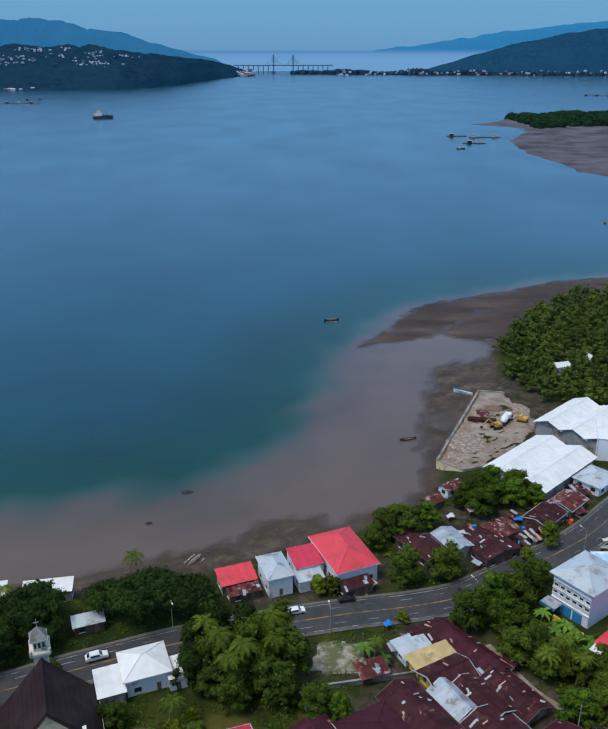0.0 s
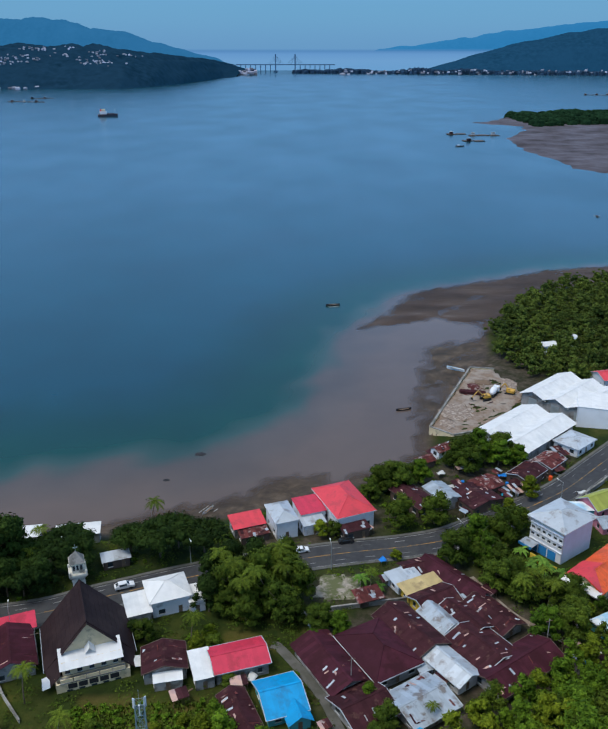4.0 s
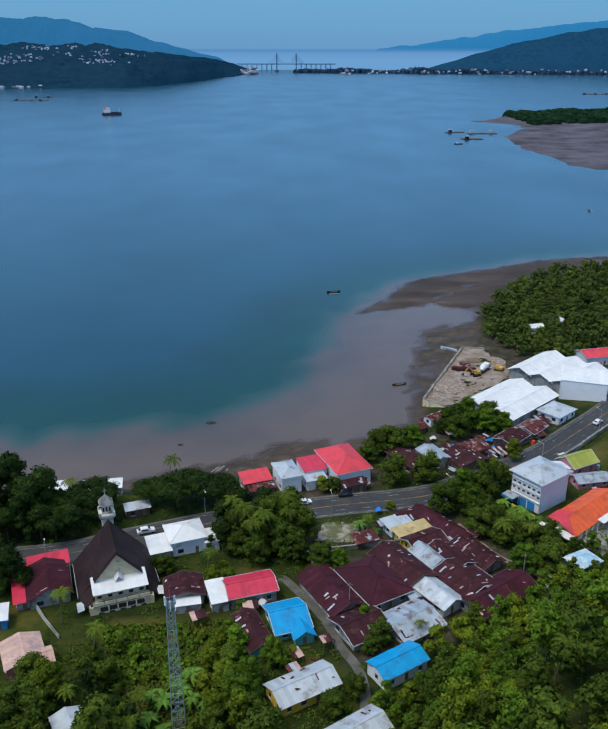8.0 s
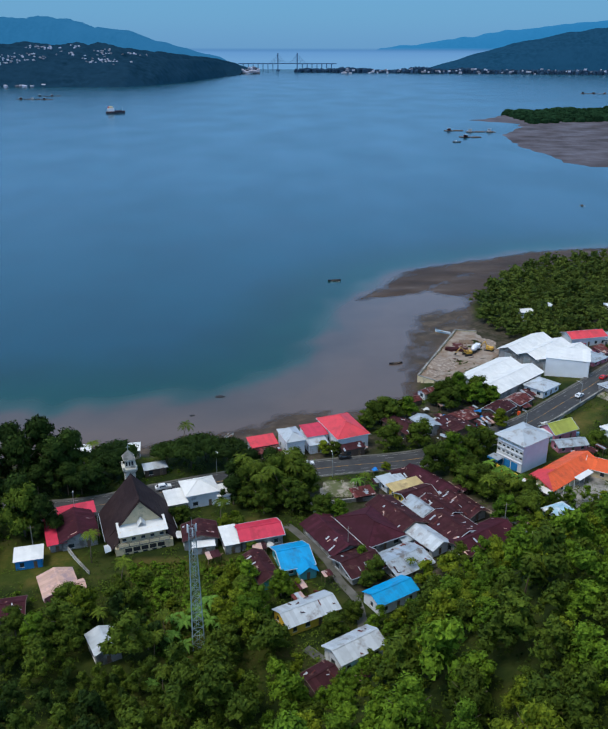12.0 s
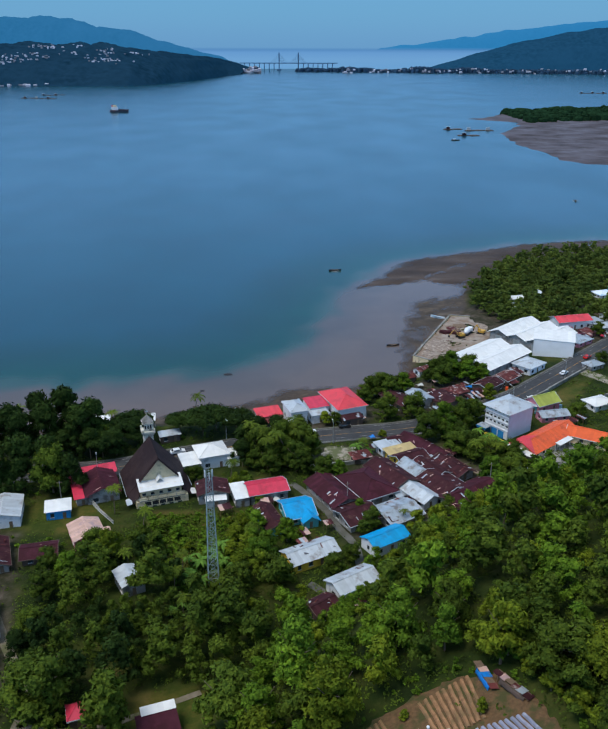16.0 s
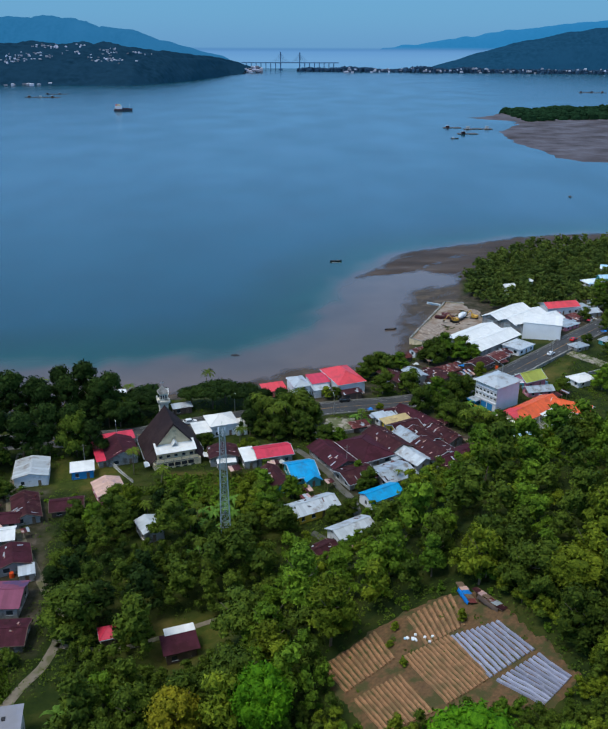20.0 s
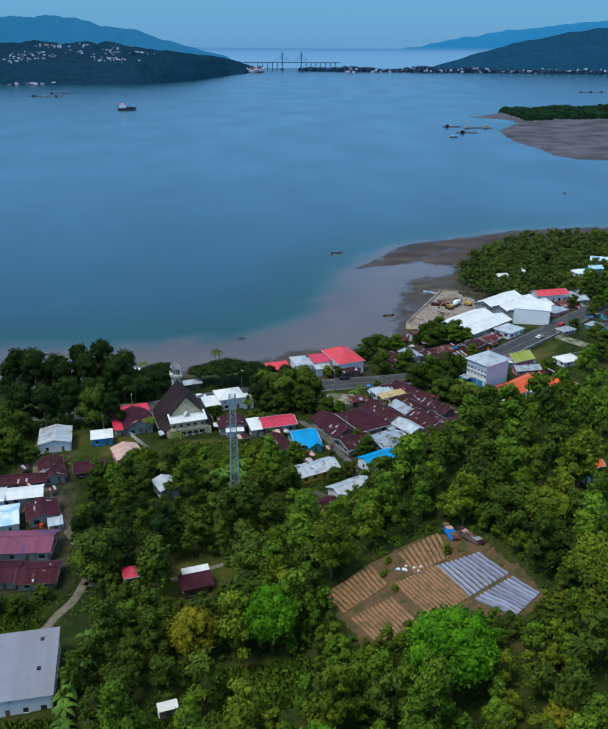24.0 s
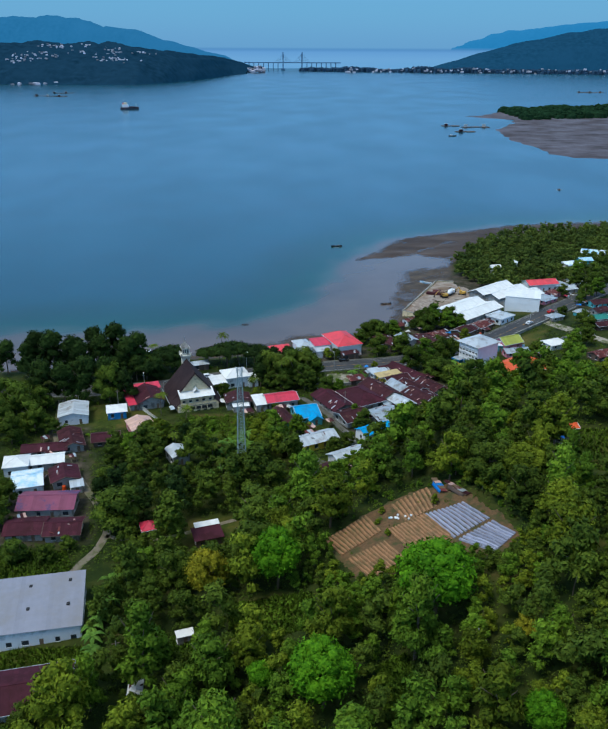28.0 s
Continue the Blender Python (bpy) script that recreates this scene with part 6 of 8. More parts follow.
def make_palm(key, seed, height, mat, label, fronds=18, length=2.9, lean=0.6):
    r = np.random.RandomState(seed)
    bm = bmesh.new()
    prev = Vector((0, 0, -1))
    for k in range(1, 6):
        t = k / 5
        q = Vector((lean * t * t * 2, lean * 0.5 * t * t, height * t))
        rod(bm, prev, q, 0.17 - 0.015 * k, 6, 0.155 - 0.015 * k)
        prev = q
    tk = bpy.data.meshes.new("trunk")
    bm.to_mesh(tk)
    bm.free()
    tk.materials.append(M["bark"])
    verts, faces = [], []
    top = np.array(prev)
    for k in range(fronds):
        an, up = 6.283 * k / fronds + r.uniform(-0.2, 0.2), r.uniform(0.0, 1.15)
        dirn, side = np.array([math.cos(an), math.sin(an), 0]), np.array([-math.sin(an), math.cos(an), 0])
        ln = length * r.uniform(0.8, 1.1)
        spine = []
        for s in range(9):
            t = s / 8
            spine.append(top + dirn * ln * t * (1 - 0.12 * t) + np.array([0, 0, ln * (up * 0.75 * t - (0.55 + 0.4 * up) * t * t)]))
        for s in range(8):                       # leaflets hang from both sides of the rib
            for sg in (-1, 1):
                for half in (0.0, 0.5):
                    q = spine[s] + (spine[s + 1] - spine[s]) * half
                    q2 = spine[s] + (spine[s + 1] - spine[s]) * (half + 0.48)
                    wd = 0.60 * math.sin(math.pi * min(1, (s + half + 0.8) / 9)) * r.uniform(0.8, 1.15)
                    tip = (q + q2) / 2 + sg * side * wd + dirn * 0.25 + np.array([0, 0, -0.28 * wd])
                    b0 = len(verts)
                    verts.extend([q, q2, tip])
                    faces.append((b0, b0 + 1, b0 + 2))
    me = mesh_from("crown", verts, faces)
    me.materials.append(M[mat])
    TREES[key] = (me, tk, length, label)


make_palm("palm_a", 21, 7.5, "leaf_palm", "coconut palm with a drooping crown")
make_palm("palm_b", 22, 9.5, "leaf_palm", "tall leaning coconut palm", 18, 2.9, 1.2)


def make_banana(key, seed, mat, label):
    r = np.random.RandomState(seed)
    bm = bmesh.new()
    rod(bm, (0, 0, -0.5), (0, 0, 2.2), 0.17, 6, 0.12)
    tk = bpy.data.meshes.new("trunk")
    bm.to_mesh(tk)
    bm.free()
    tk.materials.append(M["leaf_banana"])
    verts, faces = [], []
    for k in range(9):
        an, up, ln = 6.283 * k / 9 + r.uniform(-0.3, 0.3), r.uniform(0.4, 1.3), r.uniform(2.0, 2.8)
        dirn, side = np.array([math.cos(an), math.sin(an), 0]), np.array([-math.sin(an), math.cos(an), 0])
        b0 = len(verts)
        for s in range(7):
            t = s / 6
            c = np.array([0, 0, 2.1]) + dirn * ln * t * 0.9 + np.array([0, 0, ln * (up * t - (0.5 + 0.6 * up) * t * t)])
            wd = 0.36 * math.sin(math.pi * min(0.98, 0.12 + 0.88 * t)) + 0.03
            verts += [c - side * wd - np.array([0, 0, 0.12]), c, c + side * wd - np.array([0, 0, 0.12])]
        for s in range(6):
            q = b0 + 3 * s
            faces += [(q, q + 1, q + 4, q + 3), (q + 1, q + 2, q + 5, q + 4)]
    me = mesh_from("crown", verts, faces)
    me.materials.append(M[mat])
    TREES[key] = (me, tk, 2.2, label)


make_banana("banana_a", 31, "leaf_banana", "banana plant with broad arching leaves")

FIELD = [(-0.8, 3.8), (9.5, 10.4), (16, 13), (24, 15.6), (30, 13.5), (34, 5.5), (38, -3.5), (41, -13.5), (34.5, -19), (27, -16), (15.5, -16), (6.5, -15.5), (1.8, -6)]
LAWNS = [[(-50, 70), (-41, 70), (-40, 57), (-50, 57)], [(-38, 31), (-14, 36), (-13, 26), (-24, 12), (-38, 14)], [(-22, -12), (-3, -15), (-2, -27), (-20, -28)], [(8, -42), (14, -40), (17, -57), (9, -57)]]
LAWNS += [[(56, 25), (64, 34), (85, 34), (85, 0), (60, 2)], [(-33, -18), (-26, -18), (-26, -28), (-33, -28)], [(-47, 96), (-20, 98), (-18, 84), (-20, 70), (-31, 60), (-37, 72), (-43, 84)], [(-80, -19), (-46, -19), (-44, -30), (-52, -36)], [(-80, 6), (-51, 9), (-50, -25), (-80, -30)],
         [(-28.5, 69), (-22, 69), (-22, 60), (-28.5, 60)]]
PATHS = [[(-66, -6), (-61.5, 9.7), (-58.5, 18), (-59, 30), (-69, 46.3), (-79, 62.8)], ROAD, [(-5.9, 112.5), (2.6, 99), (9.9, 81.8), (10, 70)], [(40, 138), (46.9, 123.7), (56.7, 113.7)]]


def clear_many(x, y, gap):
    """Which of the points stand at least gap metres off every house and path."""
    ok = np.ones(np.shape(x), bool)
    for cx, cy, hw, hd, an in FOOT:
        u, v = (x - cx) * math.cos(an) + (y - cy) * math.sin(an), -(x - cx) * math.sin(an) + (y - cy) * math.cos(an)
        ok &= ~((np.abs(u) < hw + gap) & (np.abs(v) < hd + gap))
    for pth in PATHS:
        ok &= np.abs(along(pth, x, y)) > gap + (5.5 if pth is ROAD else 0.8)
    return ok


def clear(x, y, gap):
    return bool(clear_many(np.array([float(x)]), np.array([float(y)]), gap)[0])


def ring_has(ring, x, y, pad=0.0):
    return float(inside(ring, np.float64(x), np.float64(y))) > -pad


WOODS = [(-75, 62), (-64, 67), (-56, 71), (-50, 77), (-45, 80), (-37, 76), (-22, 88), (-17, 84), (-14, 70), (-2, 66), (2, 60), (-10, 30), (-28, 36), (-50, 31), (-57, 31), (-61, 34), (-68, 48)]
LOWER = [(-58, 33), (-40, 34), (-24, 36), (-12, 34), (-10, -75), (-48, -75), (-50, -22), (-52, 5)]
rng = random.Random(5)
spots = []
FIXED = [("e", 20.0, -32.5, 1.95, 0.90), ("e", -10.8, -11.0, 1.45, 1.15), ("e", -1.4, -48.5, 1.6, 0.95), ("f", -26.4, -8.5, 1.35, 1.15), ("e", 31.5, -64, 0.9, 0.9), ("j", 45.2, 6.5, 1.5, 0.72), ("e", -12.5, -41, 0.75, 1.0), ("f", 34, -44, 0.7, 0.9)]
for key, x, y, sc, st in FIXED:
    spots.append((x, y - 2.5, TREES[key][2] * sc * 1.05))
    plant(key, x, y, sc, rng.uniform(0, 360), "", st, "forest trees")
def wooded(x, y):
    s_ = (x - 1 - (y - 50)) / 1.414
    ok = ((s_ > np.where(x > 11, -9.0, 1.0)) & ((x > -12) | (s_ > 14))) | (inside(WOODS, x, y) > 0) | (inside(LOWER, x, y) > 0)
    ok &= ~(((s_ > -10) & (y > 106) & (x < 62)) | (y > 126)) & (inside(FIELD, x, y) < -1.6)
    for q in LAWNS:
        ok &= inside(q, x, y) < -0.5
    return ok & (np.abs(x + 4) < 0.40 * np.hypot(y + 155, 112) + 9)


LOW = [(-6, -3), (5, -9), (17, -17), (36, -18), (47, -12), (47, -27), (5, -29), (-8, -14)]
LOWS = [[(-38, 17), (-14, 17), (-16, 3), (-37, 3)], [(-53, 25), (-40, 25), (-40, 11), (-53, 11)], [(58, 130), (102, 136), (102, 112), (64, 106)], [(-52, 58), (-38, 58), (-38, 47), (-52, 47)], [(-6, 58), (6, 62), (18, 66), (24, 58), (12, 44), (-4, 42)], [(10, 80), (25, 80), (28, 68), (12, 66)], [(-33, -28), (-26, -28), (-26, -38), (-33, -38)], [(-41, -36), (-34, -36), (-33, -48), (-40, -48)]]
rs = np.random.RandomState(55)
cand = np.stack([rs.uniform(-60, 112, 26000), rs.uniform(-80, 126, 26000)], 1)
cand = cand[wooded(cand[:, 0], cand[:, 1])]
size_ = np.where(np.arange(len(cand)) < len(cand) * 0.5, rs.choice([0.7, 0.85, 1.0, 1.15, 1.35, 1.6], len(cand)) * rs.uniform(0.92, 1.08, len(cand)), rs.uniform(0.45, 0.75, len(cand)))
for q in [LOW] + LOWS:
    size_ = np.where(inside(q, cand[:, 0], cand[:, 1]) > 0, np.minimum(size_ * 0.5, 0.55), size_)
size_ = np.where((inside(LOWER, cand[:, 0], cand[:, 1]) > 0) & (cand[:, 0] < -18) & (size_ > 0.66), size_ * 1.3, size_)
size_ = np.where(cand[:, 1] > 68 + 0.12 * cand[:, 0], np.minimum(size_, 0.95), size_)      # lower trees towards the village
keep = np.zeros(len(cand), bool)
for g_ in (1.2, 1.8, 2.6):
    lim = {1.2: (0, 0.7), 1.8: (0.7, 1.1), 2.6: (1.1, 9)}[g_]
    keep |= clear_many(cand[:, 0], cand[:, 1], g_) & (size_ >= lim[0]) & (size_ < lim[1])
cand, size_ = cand[keep], size_[keep]
fill, single = [], 0
sx_, sy_, sr_ = ([q[k] for q in spots] for k in range(3))
for (x, y), sc in zip(cand.tolist(), size_.tolist()):
    if len(sx_) > 900:
        break
    rad = 4.0 * sc
    big = sc > 0.66
    if np.any((np.array(sx_) - x) ** 2 + (np.array(sy_) - y) ** 2 < ((0.56 if big else 0.46) * (rad + np.array(sr_))) ** 2):
        continue
    sx_.append(x), sy_.append(y), sr_.append(rad)
    if big and y < 30 and single < 78:
        single += 1
        key = rng.choices("abcdif", (4, 3, 8, 1.5, 2, 0.05) if x < -20 and y > -20 else (5, 4, 4, 3, 5, 0.12))[0]
        plant(key, x, y, sc, rng.uniform(0, 360), "", rng.uniform(0.8, 1.15), "forest trees")
    else:
        fill.append((rng.choice(("fill_a", "fill_b", "fill_c")), x, y, float(land(x, y)), sc, rng.uniform(0, 6.28), rng.uniform(0.8, 1.1)))


def joined(name, spots_, mat, label):
    """Many crowns in one mesh."""
    vs, ns, sizes, idx, base = [], [], [], [], 0
    for key, x, y, z, sc, an, st in spots_:
        v, nn, sz, ix = CLOUD[key]
        c, s_ = math.cos(an), math.sin(an)
        vs.append(np.stack([(v[:, 0] * c - v[:, 1] * s_) * sc + x, (v[:, 0] * s_ + v[:, 1] * c) * sc + y, v[:, 2] * sc * st + z], 1))
        ns.append(np.stack([nn[:, 0] * c - nn[:, 1] * s_, nn[:, 0] * s_ + nn[:, 1] * c, nn[:, 2]], 1))
        sizes.extend(sz)
        idx.append(ix + base)
        base += len(v)
    vs, ns, idx, sizes = np.concatenate(vs), np.concatenate(ns), np.concatenate(idx), np.array(sizes)
    me = bpy.data.meshes.new(name)
    me.vertices.add(len(vs)), me.loops.add(len(idx)), me.polygons.add(len(sizes))
    me.vertices.foreach_set("co", vs.astype(np.float32).ravel())
    me.loops.foreach_set("vertex_index", idx.astype(np.int32))
    me.polygons.foreach_set("loop_start", np.concatenate([[0], np.cumsum(sizes)[:-1]]).astype(np.int32))
    me.update(calc_edges=True)
    me.materials.append(mat)
    soften(me, ns)
    return tagged(part(name, me, None), label, "woods", kind="stuff")


# darker leaf materials towards the wood's sides put shade into the colour
shade_side = [q for q in fill if q[1] < -27 and q[2] > 20]
shady = [q for k, q in enumerate(fill) if q not in shade_side and ((q[1] < -18 and q[2] > -45) or (q[1] > 32 and q[2] < 48 and k % 3) or k % 4 == 3)]
sunny = [q for q in fill if q not in shady and q not in shade_side]
shady += shade_side[1::3] + shade_side[2::3]
joined("forest_canopy", shade_side[0::3], M["leaf_shade"], "deep green trees below the church, shade put into the leaf colour")
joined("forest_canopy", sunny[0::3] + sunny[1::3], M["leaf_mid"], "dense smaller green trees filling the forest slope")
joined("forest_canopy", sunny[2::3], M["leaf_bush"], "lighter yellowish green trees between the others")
joined("forest_canopy", shady, M["leaf_dark"], "dark green smaller trees, with shade in the colour at the wood's sides")

# shore and roadside trees
def row_of_trees(*spots_):
    for key, x, y, sc, st in spots_:
        plant(key, x, y, sc, rng.uniform(0, 360), "", st, "village trees")


row_of_trees(("g", -38, 148, 1.1, 1.0), ("g", -27, 150, 1.0, 0.95), ("g", -61, 145, 1.1, 0.95), ("g", -69, 140, 1.0, 0.95), ("h", -73, 140, 1.4, 1.15), ("h", -81, 140, 1.6, 1.2), ("h", -89, 140, 1.5, 1.2), ("h", -97, 134, 1.5, 1.1))
row_of_trees(("h", -105, 134, 1.6, 1.15), ("h", -113, 139, 1.5, 1.1), ("c", -77, 109.5, 1.5, 1.2), ("h", -71, 109, 1.1, 1.1), ("c", -103, 92, 1.6, 1.0), ("c", -96, 83, 1.3, 1.0), ("c", -110, 98, 1.6, 1.0), ("c", -108, 84, 1.4, 1.0))
row_of_trees(("c", -101, 75, 1.2, 1.0), ("c", -112, 70, 1.4, 1), ("c", -106, 60, 1.2, 1), ("c", -97, 44, 1.1, 1), ("c", -90, 36, 1.2, 1), ("c", -88, 26, 1.2, 1), ("g", -68, 132, 0.8, 1.2), ("c", -99, 100, 1.2, 1.0))
row_of_trees(("c", -106, 106, 1.2, 1.0), ("c", -110, 92, 1.1, 1), ("c", -90, 82, 0.8, 0.9), ("c", -98, 84, 0.9, 0.9), ("h", -115, 135, 1.2, 1.1), ("h", -125, 138, 1.2, 1.1), ("c", -120, 105, 1.3, 1), ("h", -93, 107, 1.4, 1.1))
row_of_trees(("h", -86, 110.5, 1.5, 1.1), ("h", -78, 112.5, 1.3, 1.2), ("h", -101, 106, 1.5, 1.1), ("h", -85, 133, 1.5, 1.15), ("h", -76, 134, 1.4, 1.15), ("h", -93, 131, 1.3, 1.2), ("g", -58, 141, 0.8, 0.9), ("g", -34, 152, 0.9, 1.1), ("g", -46, 150, 0.8, 1.0))
row_of_trees(("i", -52, 74, 1.1, 1.0), ("a", -60, 67, 1.0, 0.9), ("c", -55, 68, 1.2, 1.0), ("d", -21.5, 76, 0.8, 0.9), ("d", -33, 80, 0.5, 0.7), ("d", -29, 90, 0.45, 0.6), ("d", -24, 92, 0.5, 0.6), ("c", -17, 83, 0.8, 0.9), ("i", -20, 88, 0.75, 0.9), ("a", -18, 93, 0.6, 0.8), ("i", -21.5, 83, 0.75, 0.9), ("a", -16, 88, 0.8, 0.9), ("c", -42, 78, 0.8, 0.9), ("c", -46, 84, 0.7, 0.9), ("i", -36, 66, 0.8, 0.9))
row_of_trees(("a", -13, 79, 0.8, 0.9), ("i", -18, 77, 0.85, 0.9), ("a", -13, 73, 0.9, 0.9), ("c", -11, 68, 0.9, 0.9), ("i", -19, 70, 0.8, 0.9), ("a", -37, 86, 0.5, 0.8), ("c", -41, 90, 0.45, 0.7), ("c", -18, 128, 1.25, 1.2))
row_of_trees(("c", -10, 131, 1.35, 1.2), ("c", -3, 129, 1.2, 1.2), ("c", -6, 122, 1.1, 1.1), ("c", -14, 121, 1.05, 1.0), ("c", -20, 134, 1.1, 1.1), ("c", -12, 137, 1.0, 1.1), ("a", 7, 117, 0.7, 0.9), ("c", 46, 141, 1.15, 0.9))
row_of_trees(("c", 56, 127, 1.0, 0.9), ("c", 60, 121.5, 0.9, 0.9), ("c", 49, 134, 0.9, 0.9), ("c", -15, 130, 1.05, 1.05), ("c", -9, 126, 1.1, 1.05), ("c", -4, 121, 0.9, 1.0), ("c", -19, 125, 0.9, 0.9), ("c", -5, 133, 0.9, 1.0))
row_of_trees(("a", 1, 113.5, 0.55, 0.8), ("c", 2.5, 117, 0.6, 0.8), ("c", 27, 180, 1.2, 0.9), ("c", 22, 182, 1.1, 0.9), ("a", 34, 186, 1.0, 0.8), ("c", 50, 192, 1.2, 0.9), ("a", 60, 196.5, 1.05, 0.9), ("a", 53.5, 200, 0.9, 0.85))
row_of_trees(("c", 45, 196, 0.8, 0.8), ("c", 25, 162, 1.2, 0.9), ("c", 35, 163.5, 1.2, 0.9), ("c", 42, 144.5, 1.0, 0.85), ("c", 47, 150, 1.0, 0.85), ("c", 45, 133, 1.1, 0.9), ("c", 50, 128, 1.0, 0.9), ("c", 50, 138, 0.9, 0.8))
row_of_trees(("d", 64.6, 176.5, 1.1, 0.85), ("d", 3.5, 157.5, 0.8, 0.8), ("c", 7, 157.5, 0.6, 0.9), ("d", 22.5, 146.5, 0.6, 0.6), ("c", 57, 160, 0.9, 0.9), ("a", 108, 163, 1.2, 0.9), ("c", 92, 160, 0.9, 0.8), ("c", 117, 172, 1.1, 0.9))
row_of_trees(("c", 12.5, 88, 0.6, 0.8), ("c", 8.5, 76, 0.7, 0.8), ("c", 4, 71, 0.8, 0.8), ("a", -8, 84, 0.8, 0.9), ("c", -16, 101.5, 0.5, 0.7), ("d", -24, 112, 0.8, 0.8), ("c", -36, 116, 0.7, 0.9), ("d", -22, 117, 0.6, 0.7))
row_of_trees(("h", -23, 133, 0.95, 1.05), ("h", -18, 135, 1.05, 1.15), ("h", -12, 136.5, 1.05, 1.15), ("c", -6, 137, 1.15, 1.2), ("h", -23, 126, 0.9, 1.0))
row_of_trees(("c", 37, 144, 1.15, 1.05), ("a", 43, 147, 1.2, 1.05), ("c", 49, 150.5, 1.25, 1.1), ("c", 53, 154, 1.05, 1.15), ("a", 45, 142, 1.0, 1.0), ("a", 52, 116, 1.0, 0.9), ("c", 58, 116, 1.1, 0.9), ("c", 61, 127, 1.0, 0.9))
row_of_trees(("c", 18, 176, 0.9, 0.85), ("c", 24, 181, 1.1, 0.9), ("c", 48, 196, 1.2, 1.0), ("a", 54, 198.5, 1.25, 1.0), ("c", 61, 199.5, 1.2, 1.0), ("a", 66, 196, 0.9, 0.9), ("c", 31, 186, 0.9, 0.85), ("d", 57, 169.5, 0.7, 0.8))
row_of_trees(("c", -52, 128, 0.7, 0.8), ("h", -38.5, 117, 0.55, 0.7), ("c", -20.5, 113, 0.6, 0.7), ("c", -57, 79, 0.9, 0.9), ("c", -66, 70, 0.9, 0.9), ("c", -64, 60, 1.0, 0.9), ("c", -63.5, 48, 0.9, 0.9), ("h", -63, 40, 0.8, 0.9))
row_of_trees(("c", -94, 30, 1.2, 1.0), ("c", -88, 14, 1.1, 0.9), ("c", -78, 12, 0.9, 0.8), ("c", -70, 12, 0.7, 0.8), ("c", -66, 16.5, 0.6, 0.8), ("c", 14.5, 91, 0.75, 0.9), ("a", 12, 97, 0.6, 0.9), ("c", 2.5, 119, 0.9, 0.9))
row_of_trees(("h", -72, 132, 1.0, 1.0), ("h", -64, 134, 0.9, 0.9), ("h", -55, 137, 0.7, 0.9), ("h", -80, 130, 1.0, 1.0))
row_of_trees(("c", 117.6, 211, 0.8, 0.8), ("c", 138, 240, 1.1, 0.9), ("a", 146, 246, 1.2, 0.9), ("c", 133, 232, 0.8, 0.8), ("c", 150, 262, 1.2, 0.9), ("c", 156, 280, 1.2, 0.9), ("a", 148, 286, 1.1, 0.9), ("c", 165, 296, 1.2, 0.9), ("c", 124, 192, 1.0, 0.8), ("a", 138, 188, 1.2, 0.9))
row_of_trees(("d", 36.5, 7, 0.75, 0.7), ("d", 39, 2, 0.8, 0.7), ("d", 41, -3, 0.8, 0.7), ("c", 43, -8, 0.8, 0.7), ("d", 44, -13, 0.75, 0.7), ("d", 34.5, 12, 0.7, 0.7), ("a", 32, 17, 0.8, 0.8), ("d", 42, -18, 0.7, 0.7), ("d", 12, 4.2, 0.28, 0.7), ("d", 13.4, 8.6, 0.34, 0.7), ("d", 13.8, -1.8, 0.3, 0.8), ("d", 25.4, 6.0, 0.4, 0.9))
row_of_trees(("d", -4, 86, 0.6, 0.7), ("c", 124, 200, 1.0, 0.8), ("c", 128, 246, 0.9, 0.8), ("c", 140, 262, 1.2, 0.9))
for key, x, y, sc in [("palm_b", -14, 129.5, 1.35), ("palm_b", -7.5, 130, 1.35), ("palm_b", -20, 128, 1.3), ("palm_b", -3, 129, 1.2), ("palm_b", 25, 184, 1.0), ("palm_a", 50, 128, 1.0), ("palm_a", 55, 125, 1.0), ("palm_b", -100, 139, 1.5), ("palm_b", -69, 149, 1.0), ("palm_b", -15, 125, 1.25), ("palm_b", -9, 126, 1.3), ("palm_b", -18, 131, 1.25), ("palm_a", -4, 133, 1.3), ("palm_a", -25.5, 114, 1.0), ("palm_a", -56.2, 97, 1.05), ("palm_b", -45.5, 83, 0.95), ("palm_a", -16.5, 139, 0.85), ("palm_b", -12, 135, 0.85), ("palm_b", -42.0, 156, 1.1), ("palm_a", 29, 189, 0.8), ("palm_a", 24, 186, 0.8),
                      ("palm_a", 14.9, 132.5, 0.75), ("palm_a", -33, 69, 0.85), ("palm_a", -34, 62, 0.9), ("palm_b", -30, 50, 0.8), ("palm_a", -28, 44, 0.9), ("palm_b", -90, 137, 0.9), ("palm_a", -70, 141, 1.0), ("palm_a", 52, 132, 0.8),
                      ("palm_a", 57, 134, 0.7), ("palm_a", -7.5, 130, 0.8), ("palm_a", -21, 134, 0.8), ("palm_a", 40, 56, 1.2), ("palm_a", 44, -36, 0.9), ("palm_a", 23, 92, 0.6), ("palm_a", -47, 72, 0.8), ("palm_a", -22, 148, 0.9)]:
    plant(key, x, y, sc, rng.uniform(0, 360), "", 1.0, "palms")
